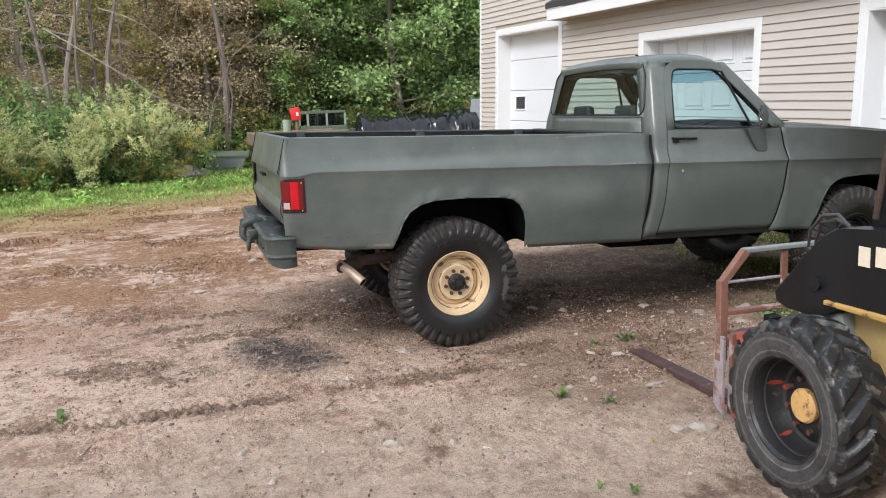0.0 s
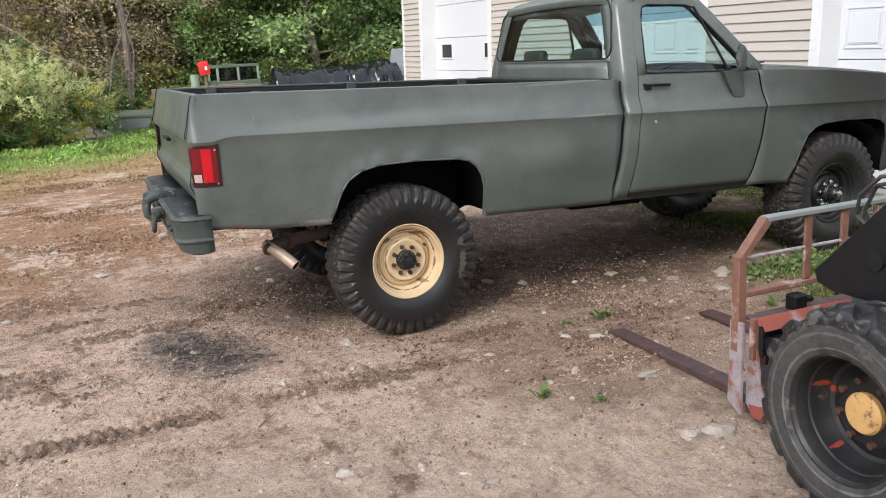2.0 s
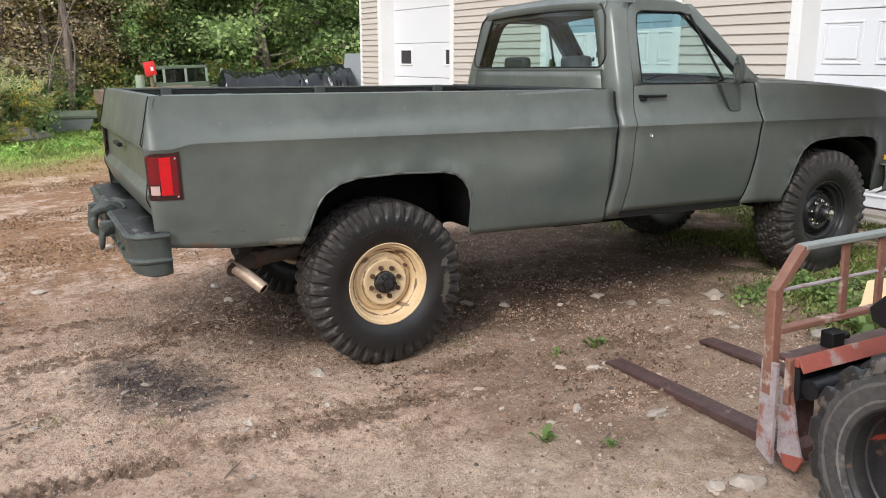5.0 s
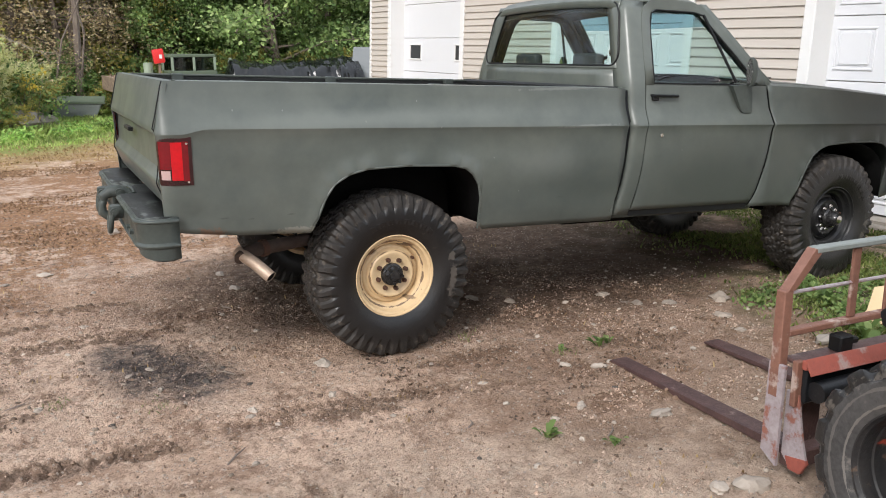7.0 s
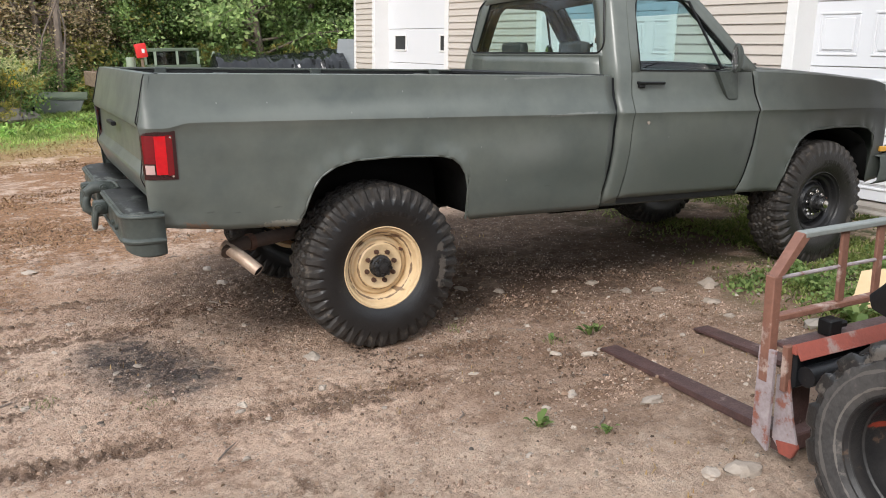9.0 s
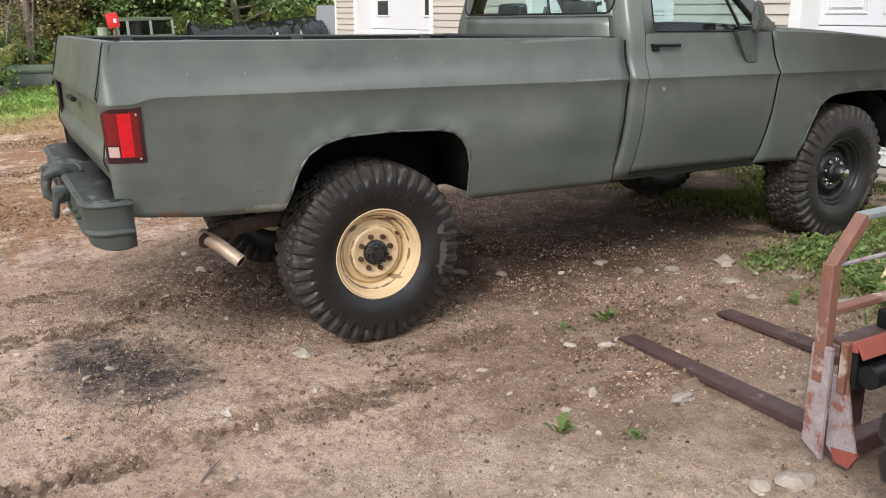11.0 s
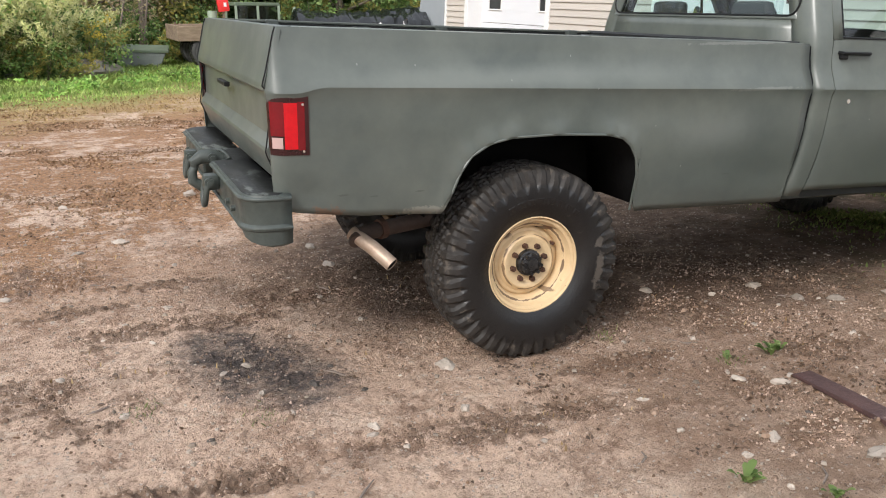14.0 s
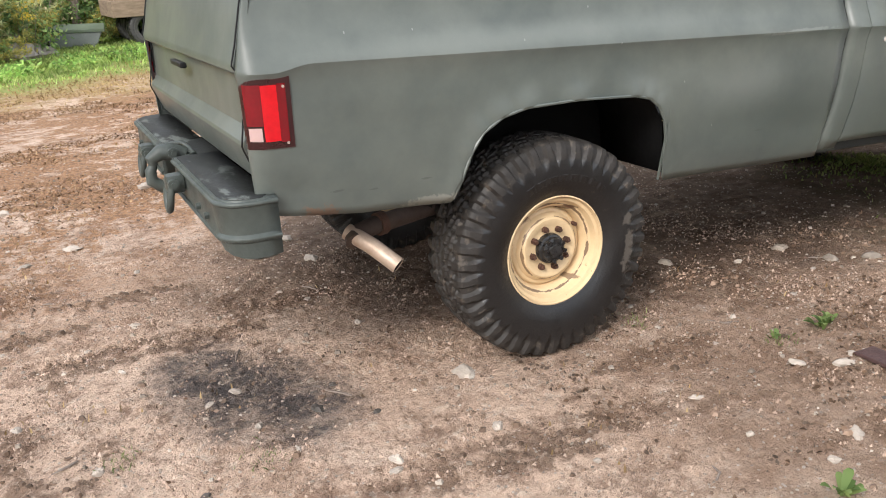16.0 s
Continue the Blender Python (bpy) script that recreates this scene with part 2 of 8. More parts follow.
ring_wear(RIM_TAN, 0.131, 0.005, (0.1, 0.05, 0.025), 16, 5.0, 0.8)
blotch(RIM_TAN, (-0.125, -0.09, 0.12), (0.035, 0.2, 0.018), (0.1, 0.05, 0.025), 0.9, 18, 2.0)
blotch(RIM_TAN, (0.06, -0.09, 0.168), (0.045, 0.2, 0.010), (0.1, 0.05, 0.025), 0.9, 18, 2.0)
blotch(RIM_TAN, (0.12, -0.09, -0.13), (0.035, 0.2, 0.01), (0.13, 0.07, 0.035), 0.8, 22, 2.4)
RIM_BLACK = material("black_painted_steel", (0.009, 0.009, 0.01), 0.35, (0.025, 0.024, 0.023), 9, 60, 0.6, 0.12, 90, spots=(0.06, 0.05, 0.045), spot_scale=15, spot_level=0.65, spec=0.4)
LOADER_RIM = material("greasy_black_loader_rim", (0.012, 0.0125, 0.014), 0.38, (0.035, 0.033, 0.032), 7, 60, 0.8, 0.2, 80, spots=(0.085, 0.055, 0.04), spot_scale=12, spot_level=0.6, spec=0.35)
for ang, rad, size in ((212, 0.166, 0.03), (205, 0.190, 0.024), (276, 0.19, 0.02), (20, 0.165, 0.016)):
    blotch(LOADER_RIM, (rad * math.cos(radians(ang)), -0.01, rad * math.sin(radians(ang))), (size * 0.5, 0.07, size * 0.5), (0.24, 0.04, 0.022), 0.9, 26, 1.6)
RUST = material("rusty_steel", (0.11, 0.05, 0.03), 0.75, (0.045, 0.024, 0.016), 12, 80, 0.9, 0.3, 90, metallic=0.2)
HUB_BLACK = material("greasy_black_hub", (0.01, 0.01, 0.011), 0.3, (0.03, 0.028, 0.026), 30, 90, 0.8, 0.4, 60)
OLD_PIPE = material("dull_brown_exhaust_steel", (0.07, 0.044, 0.032), 0.75, (0.03, 0.02, 0.016), 10, 70, 0.9, 0.3, 90, metallic=0.1)
PIPE = material("heat_tinted_exhaust_steel", (0.44, 0.34, 0.26), 0.55, (0.26, 0.17, 0.12), 10, 70, 0.8, 0.15, 90, metallic=0.35, spots=(0.12, 0.07, 0.045), spot_scale=14, spot_level=0.64)
RED_LENS = material("red_lens", (0.62, 0.004, 0.012), 0.12, (0.36, 0.003, 0.008), 14, 70, 0.8, 0.1, 300)
DARK_LENS = material("dark_red_bezel", (0.022, 0.004, 0.005), 0.3, (0.05, 0.005, 0.006), 9, 70, 0.4, 0.05, 300)
RED_DARK = material("deep_red_lens", (0.17, 0.004, 0.009), 0.12, (0.10, 0.003, 0.006), 14, 70, 0.8, 0.1, 300)
CLEAR_LENS = material("frosted_reverse_lens", (0.42, 0.29, 0.27), 0.2, (0.5, 0.33, 0.31), 20, 90, 0.6, 0.1, 300)
AMBER = material("amber_lens", (0.6, 0.32, 0.05), 0.2, None, 9, 70, 0.4, 0.05, 200)
CHROME = material("chrome", (0.75, 0.75, 0.75), 0.15, None, 9, 70, 0.3, 0.02, 200, metallic=1.0)
DUSTY_BLACK = material("faded_black_vinyl", (0.02, 0.022, 0.024), 0.6, (0.035, 0.036, 0.036), 6, 60, 0.6, 0.1, 90)
GLASS = glass_material("clear_glass", (0.74, 0.87, 0.85))
GLASS_DARK = glass_material("tinted_glass", (0.4, 0.45, 0.44))
SHADE_BAND = glass_material("blue_shade_band", (0.28, 0.48, 0.56))
SIDING = material("beige_vinyl_siding", (0.50, 0.455, 0.405), 0.55, (0.45, 0.405, 0.36), 2.5, 40, 0.5, 0.05, 50, stretch=(0.4, 1, 3), random_value=0.03)
WHITE = material("white_painted_trim", (0.74, 0.74, 0.735), 0.45, (0.66, 0.655, 0.64), 2.5, 50, 0.4, 0.03, 60)
WHITE_DOOR = material("white_steel_door", (0.68, 0.69, 0.715), 0.4, (0.62, 0.63, 0.65), 1.5, 50, 0.4, 0.03, 120)
CONCRETE = material("concrete", (0.4, 0.36, 0.31), 0.85, (0.27, 0.24, 0.2), 3, 50, 0.8, 0.3, 60)
SHINGLE = material("black_asphalt_shingle", (0.045, 0.045, 0.047), 0.9, (0.025, 0.025, 0.026), 20, 150, 0.8, 0.5, 200)
SOFFIT = material("shaded_soffit_vinyl", (0.42, 0.37, 0.3), 0.6, None, 3, 50, 0.4, 0.05, 60)
YELLOW = material("faded_yellow_paint", (0.5, 0.35, 0.14), 0.55, (0.34, 0.24, 0.11), 4, 50, 0.8, 0.15, 90, spots=(0.1, 0.065, 0.035), spot_scale=6, spot_level=0.63)
YELLOW_LIP = material("bright_yellow_paint", (0.6, 0.38, 0.11), 0.45, (0.42, 0.25, 0.08), 6, 50, 0.8, 0.15, 90, spots=(0.10, 0.06, 0.035), spot_scale=11, spot_level=0.55)
LOADER_BLACK = material("loader_black_paint", (0.006, 0.0068, 0.0085), 0.36, (0.014, 0.015, 0.017), 4, 50, 0.8, 0.12, 90, spots=(0.05, 0.045, 0.04), spot_scale=11, spot_level=0.66, spec=0.32)
CREAM = material("cream_decal", (0.72, 0.64, 0.5), 0.5, (0.6, 0.5, 0.38), 20, 80, 0.6, 0.03, 90)
HOSE = material("dull_grey_hose", (0.06, 0.06, 0.061), 0.4, (0.03, 0.03, 0.032), 9, 60, 0.7, 0.1, 90)
# near-black for the bed floor, front wall and inner walls
BED_BLACK = material("black_bed_inside", (0.010, 0.011, 0.011), 0.6, (0.02, 0.021, 0.02), 6, 60, 0.7, 0.3, 90, spec=0.3)
WORN_RED = material("worn_red_rusty_paint", (0.34, 0.085, 0.06), 0.55, (0.2, 0.06, 0.045), 7, 60, 0.9, 0.2, 80, spots=(0.3, 0.22, 0.2), spot_scale=6, spot_level=0.6)
RUST_RED = material("rusted_tube_steel", (0.24, 0.115, 0.08), 0.6, (0.14, 0.062, 0.042), 9, 60, 1.0, 0.3, 80, spots=(0.38, 0.29, 0.25), spot_scale=6, spot_level=0.57)
BARE_STEEL = material("scuffed_bare_steel", (0.46, 0.41, 0.43), 0.42, (0.22, 0.175, 0.175), 9, 60, 1.0, 0.25, 80, metallic=0.15, spots=(0.27, 0.11, 0.08), spot_scale=9, spot_level=0.55)
FORK_STEEL = material("brown_rusty_fork_steel", (0.1, 0.055, 0.05), 0.5, (0.045, 0.026, 0.026), 10, 80, 0.9, 0.25, 80, spots=(0.24, 0.18, 0.16), spot_scale=9, spot_level=0.6)
ORANGE = material("orange_hub_paint", (0.66, 0.4, 0.15), 0.55, (0.5, 0.28, 0.1), 14, 80, 0.8, 0.3, 60, spots=(0.2, 0.11, 0.05), spot_scale=26, spot_level=0.56)
WIRE = material("black_wire_mesh", (0.01, 0.01, 0.01), 0.5, None, 9, 60, 0.4, 0.05, 90)
PLY = material("pale_plywood", (0.62, 0.46, 0.27), 0.75, (0.5, 0.35, 0.19), 3, 60, 0.7, 0.15, 70, stretch=(1, 6, 1))
STONE = material("field_stone", (0.34, 0.285, 0.23), 0.85, (0.2, 0.16, 0.13), 8, 60, 0.8, 0.5, 40, random_value=0.3)
PALE_STONE = material("pale_stone", (0.42, 0.36, 0.30), 0.85, (0.27, 0.22, 0.18), 12, 80, 0.8, 0.4, 60, random_value=0.25)
DARK_STONE = material("dark_stone", (0.075, 0.062, 0.052), 0.8, (0.04, 0.034, 0.03), 10, 70, 0.8, 0.4, 50)
BOULDER = material("grey_boulder", (0.33, 0.29, 0.25), 0.9, (0.18, 0.16, 0.13), 3, 30, 0.9, 0.6, 14)
GREY_BIN = material("weathered_grey_sheet_metal", (0.23, 0.25, 0.235), 0.65, (0.14, 0.155, 0.145), 3, 40, 0.9, 0.1, 40)
GREY_SHEET = material("plain_grey_sheet", (0.3, 0.32, 0.34), 0.5, (0.24, 0.255, 0.27), 2, 40, 0.6, 0.05, 60)
ARMY = material("faded_army_green", (0.13, 0.165, 0.11), 0.65, (0.09, 0.115, 0.08), 3, 40, 0.8, 0.1, 60)
ARMY_PALE = material("pale_green_enamel", (0.3, 0.36, 0.27), 0.6, (0.22, 0.28, 0.2), 4, 40, 0.8, 0.1, 60)
OLD_WOOD = material("weathered_brown_boards", (0.29, 0.215, 0.15), 0.85, (0.13, 0.09, 0.06), 4, 60, 0.9, 0.3, 40, stretch=(1, 1, 4))
TARP = material("black_plastic_tarp", (0.008, 0.009, 0.010), 0.2, (0.014, 0.015, 0.017), 3, 50, 0.6, 0.1, 30)
RED_BOX = material("bright_red_plastic", (0.72, 0.03, 0.03), 0.4, (0.6, 0.02, 0.02), 8, 60, 0.5, 0.05, 60)
BARK = material("grey_brown_bark", (0.25, 0.2, 0.165), 0.95, (0.11, 0.085, 0.07), 6, 40, 0.9, 0.8, 20, stretch=(3, 3, 0.6))
BARK_PALE = material("pale_dead_wood", (0.4, 0.35, 0.29), 0.9, (0.24, 0.2, 0.16), 6, 40, 0.8, 0.4, 30, stretch=(3, 3, 0.6))
LEAF_GREEN = leaf_material("maple_leaves", (0.14, 0.225, 0.08), (0.29, 0.41, 0.145), (0.53, 0.63, 0.28), 0.52, 0.6)
LEAF_AUTUMN = leaf_material("autumn_leaves", (0.42, 0.34, 0.2), (0.64, 0.51, 0.31), (0.8, 0.69, 0.46), 0.55, 0.45)
LEAF_YELLOW = leaf_material("yellowing_leaves", (0.17, 0.2, 0.06), (0.33, 0.3, 0.09), (0.52, 0.43, 0.1), 0.5)
LEAF_BUSH = leaf_material("shrub_leaves", (0.085, 0.155, 0.05), (0.19, 0.30, 0.09), (0.36, 0.47, 0.17), 0.5, 0.5)
LEAF_PLUME = leaf_material("pale_feathery_plumes", (0.46, 0.48, 0.2), (0.62, 0.61, 0.3), (0.76, 0.72, 0.43), 0.45)
# paler than the near leaves: haze of distance put into the colour
LEAF_FAR = leaf_material("haze_paled_far_leaves", (0.28, 0.34, 0.18), (0.44, 0.47, 0.27), (0.62, 0.6, 0.4), 0.5, 0.4)
LEAF_VERGE = leaf_material("verge_weed_leaves", (0.14, 0.27, 0.055), (0.27, 0.45, 0.10), (0.45, 0.62, 0.18), 0.5, 0.45)
LEAF_FLOWER = leaf_material("yellow_flowers", (0.55, 0.4, 0.04), (0.7, 0.52, 0.07), (0.8, 0.62, 0.12), 0.3)
GRASS_FRESH = leaf_material("fresh_grass", (0.24, 0.35, 0.09), (0.40, 0.52, 0.15), (0.57, 0.64, 0.25), 0.5, 0.4)
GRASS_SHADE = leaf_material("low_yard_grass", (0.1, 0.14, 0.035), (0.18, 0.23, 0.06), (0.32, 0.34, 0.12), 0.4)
GRASS_DRY = leaf_material("dry_grass", (0.26, 0.16, 0.07), (0.37, 0.25, 0.11), (0.5, 0.37, 0.18), 0.3)
WEED = leaf_material("weed_leaves", (0.10, 0.165, 0.05), (0.18, 0.265, 0.08), (0.30, 0.38, 0.14))
LITTER = leaf_material("brown_leaf_litter", (0.06, 0.038, 0.024), (0.112, 0.068, 0.042), (0.195, 0.12, 0.075), 0.05)
DEAD_GRASS = leaf_material("matted_dead_grass", (0.15, 0.082, 0.042), (0.26, 0.15, 0.078), (0.4, 0.26, 0.14), 0.15)
CLOD = leaf_material("dark_mud_clods", (0.10, 0.064, 0.043), (0.165, 0.107, 0.073), (0.27, 0.182, 0.127), 0.0)
SOIL = leaf_material("loose_soil", (0.15, 0.094, 0.065), (0.31, 0.212, 0.153), (0.50, 0.37, 0.285), 0.0)
PEBBLES = leaf_material("pebbles", (0.16, 0.125, 0.095), (0.29, 0.235, 0.187), (0.45, 0.385, 0.32), 0.0)


# ---- building blocks ----
def finish(name, bm, mat, smooth=True, sharp=0.6):
    bmesh.ops.recalc_face_normals(bm, faces=bm.faces)
    for f in bm.faces:
        f.smooth = smooth
    if smooth:
        for e in bm.edges:
            if len(e.link_faces) == 2 and e.calc_face_angle(0) > sharp:
                e.smooth = False
    me = bpy.data.meshes.new(name)
    bm.to_mesh(me)
    bm.free()
    me.materials.append(mat)
    return me


def part(name, bm, mat, parent, label="", thick=0.0, smooth=True, sharp=0.6):
    """One mesh object under a thing or a part."""
    ob = new(name, finish(name, bm, mat, smooth, sharp))
    ob.parent = parent
    if thick:
        md = ob.modifiers.new("thickness", "SOLIDIFY")
        md.thickness, md.offset = thick, 0
    return tagged(ob, label) if label else ob


def solid(name, bm, mat, m, label, category, group="", kind="", smooth=True):
    """A top-level thing that is one mesh."""
    ob = new(name, finish(name, bm, mat, smooth))
    ob.matrix_world = m
    return tagged(ob, label, category, group, kind)


def thing(name, m, label, category, group="", kind=""):
    ob = new(name)
    ob.empty_display_size = 0.2
    ob.matrix_world = m
    return tagged(ob, label, category, group, kind)


def box(bm, x0, x1, y0, y1, z0, z1, bevel=0.0, m=None, seg=1):
    vs = [bm.verts.new((x, y, z)) for x in (x0, x1) for y in (y0, y1) for z in (z0, z1)]
    fs = [bm.faces.new([vs[i] for i in q]) for q in ((0, 1, 3, 2), (4, 6, 7, 5), (0, 4, 5, 1), (2, 3, 7, 6), (0, 2, 6, 4), (1, 5, 7, 3))]
    if bevel:
        es = list({e for f in fs for e in f.edges})
        r = bmesh.ops.bevel(bm, geom=es, offset=bevel, segments=seg, profile=0.6, affect="EDGES")
        vs = list({v for f in r["faces"] for v in f.verts} | {v for v in vs if v.is_valid})
    if m is not None:
        bmesh.ops.transform(bm, matrix=m, verts=vs)
    return bm


def boxes(*args, bevel=0.004):
    bm = bmesh.new()
    for a in args:
        box(bm, *a, bevel=bevel)
    return bm


def sheet(bm, rows, closed=False):
    """Quads through rows of points."""
    vs = [[bm.verts.new(p) for p in r] for r in rows]
    for a, b in zip(vs, vs[1:]):
        k = len(a)
        for i in range(k if closed else k - 1):
            j = (i + 1) % k
            bm.faces.new((a[i], a[j], b[j], b[i]))
    return vs


def tube(bm, pts, r, n=8, cap=True, flat=1.0):
    """A round bar along points; r may be one radius or one for each point."""
    pts = [Vector(p) for p in pts]
    rs = [r] * len(pts) if isinstance(r, (int, float)) else r
    rings, side = [], None
    for i, p in enumerate(pts):
        way = (pts[min(i + 1, len(pts) - 1)] - pts[max(i - 1, 0)]).normalized()
        if side is None:
            side = way.orthogonal().normalized()
        side = (side - way * side.dot(way)).normalized()
        up = way.cross(side)
        rings.append([p + rs[i] * (math.cos(a) * side + flat * math.sin(a) * up) for a in (2 * math.pi * k / n for k in range(n))])
    vs = sheet(bm, rings, True)
    if cap:
        bm.faces.new(vs[0][::-1]), bm.faces.new(vs[-1])
    return bm


def lathe(bm, profile, n=40, m=None):
    """Turned about the y axis: profile of (radius, y)."""
    rows = [[(r * math.cos(2 * math.pi * k / n), y, r * math.sin(2 * math.pi * k / n)) for k in range(n)] for r, y in profile]
    if m is not None:
        rows = [[m @ Vector(p) for p in row] for row in rows]
    sheet(bm, rows, True)
    return bm


def prism(bm, outline, h0, h1, axis="y", bevel=0.0):
    """An outline (two coordinates) drawn out along an axis."""
    put = {"x": lambda a, b, h: (h, a, b), "y": lambda a, b, h: (a, h, b), "z": lambda a, b, h: (a, b, h)}[axis]
    lo, hi = [bm.verts.new(put(a, b, h0)) for a, b in outline], [bm.verts.new(put(a, b, h1)) for a, b in outline]
    fs = [bm.faces.new(lo), bm.faces.new(hi[::-1])]
    k = len(outline)
    fs += [bm.faces.new((lo[i], lo[(i + 1) % k], hi[(i + 1) % k], hi[i])) for i in range(k)]
    if bevel:
        bmesh.ops.bevel(bm, geom=list({e for f in fs for e in f.edges}), offset=bevel, segments=2, profile=0.6, affect="EDGES")
    return bm


def mesh_of(name, verts, faces, mat, smooth=False):
    me = bpy.data.meshes.new(name)
    me.from_pydata(verts, [], faces)
    me.materials.append(mat)
    if smooth:
        me.polygons.foreach_set("use_smooth", [True] * len(me.polygons))
    me.update()
    return me


def lerp(table, x):
    """Straight lines between (x, value) pairs."""
    for (a, u), (b, v) in zip(table, table[1:]):
        if x <= b:
            return u if x <= a else u + (v - u) * (x - a) / (b - a)
    return table[-1][1]


def ease(x, a, b):
    t = min(1, max(0, (x - a) / (b - a)))
    return t * t * (3 - 2 * t)


def on_ground(x, y, rz=0.0, tilt=True, dz=0.0):
    """A pose on the sloping yard, square to it or upright."""
    p = SLOPE @ Vector((x, y, ground_bump(x, y)))
    return Matrix.Translation((p.x, p.y, p.z + dz)) @ (SLOPE if tilt else Matrix()) @ pose(0, 0, 0, 0, 0, rz)


RUT = [(-2.8, -1.43), (-2.3, -1.56), (-1.98, -1.54), (-1.4, -1.50), (-0.9, -1.48), (-0.4, -1.42), (0.05, -1.46), (0.45, -1.62)]
# heaps of broken-up soil: x, y, half length, half width
HEAPS = ((-1.86, -0.03, 0.24, 0.12), (-1.36, -1.56, 0.22, 0.09), (-1.9, -1.54, 0.34, 0.10), (-0.35, -1.5, 0.42, 0.13), (-1.3, 0.02, 0.3, 0.10), (-2.3, 1.1, 0.5, 0.3), (-1.6, 0.75, 0.4, 0.10), (1.05, -0.95, 0.3, 0.14), (1.0, -0.62, 0.3, 0.12), (0.75, -2.0, 0.34, 0.13), (-1.55, 0.12, 0.3, 0.07), (-0.95, 0.25, 0.35, 0.14), (-2.05, 0.45, 0.3, 0.10), (0.35, -1.15, 0.35, 0.10), (1.35, -1.35, 0.3, 0.12))


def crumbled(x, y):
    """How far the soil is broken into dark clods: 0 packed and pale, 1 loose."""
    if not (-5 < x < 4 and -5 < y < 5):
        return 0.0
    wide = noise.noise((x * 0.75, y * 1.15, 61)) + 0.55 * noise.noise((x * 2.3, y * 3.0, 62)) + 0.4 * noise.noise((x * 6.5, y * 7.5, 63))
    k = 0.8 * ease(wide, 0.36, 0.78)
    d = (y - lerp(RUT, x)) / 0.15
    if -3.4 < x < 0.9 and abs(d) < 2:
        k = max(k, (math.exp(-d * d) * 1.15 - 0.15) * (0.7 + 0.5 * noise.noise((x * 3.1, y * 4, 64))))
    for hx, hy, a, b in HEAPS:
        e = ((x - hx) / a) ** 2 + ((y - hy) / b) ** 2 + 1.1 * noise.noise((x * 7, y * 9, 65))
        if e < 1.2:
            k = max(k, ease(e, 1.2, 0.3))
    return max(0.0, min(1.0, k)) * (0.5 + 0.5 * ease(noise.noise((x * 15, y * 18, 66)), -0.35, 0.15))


def ground_bump(x, y):
    """Height of the yard over its sloping plane: soft swells, a wheel rut with cleat marks, and clods."""
    near = 1 - ease(math.hypot(x + 0.5, y + 0.5), 9, 26)
    h = 0.018 * noise.noise((x * 0.45, y * 0.45, 3.1)) + 0.010 * noise.noise((x * 1.7, y * 1.7, 0.4)) + 0.005 * noise.noise((x * 5.0, y * 5.0, 5.0))
    if -4 < x < 3.5 and -4 < y < 4:
        k = crumbled(x, y)
        h += k * (0.008 + 0.020 * noise.noise((x * 13, y * 15, 9.0)) + 0.016 * noise.noise((x * 29, y * 31, 19.0)))
        h += 0.006 * noise.noise((x * 11, y * 12, 30.0)) + 0.006 * noise.noise((x * 23, y * 24, 29.0))
        lumps = ease(noise.noise((x * 2.1, y * 2.6, 32)), -0.35, 0.3)
        h += (0.35 + lumps) * (0.022 * max(0, noise.noise((x * 25, y * 27, 31.0)) - 0.08) + 0.009 * noise.noise((x * 40, y * 42, 33.0)))
        d = y - lerp(RUT, x)
        along = ease(x, -3.4, -2.8) * (1 - ease(x, -0.2, 0.5))
        if abs(d) < 0.4:
            h += along * (0.012 * math.exp(-((abs(d) - 0.15) / 0.05) ** 2) - 0.016 * math.exp(-(d / 0.12) ** 2))
            h += along * (1 - ease(x, -1.6, -1.1)) * 0.013 * math.exp(-(d / 0.09) ** 4) * math.sin((x + 0.5 * abs(d)) * 2 * math.pi / 0.062)
    return h * (0.25 + 0.75 * near)


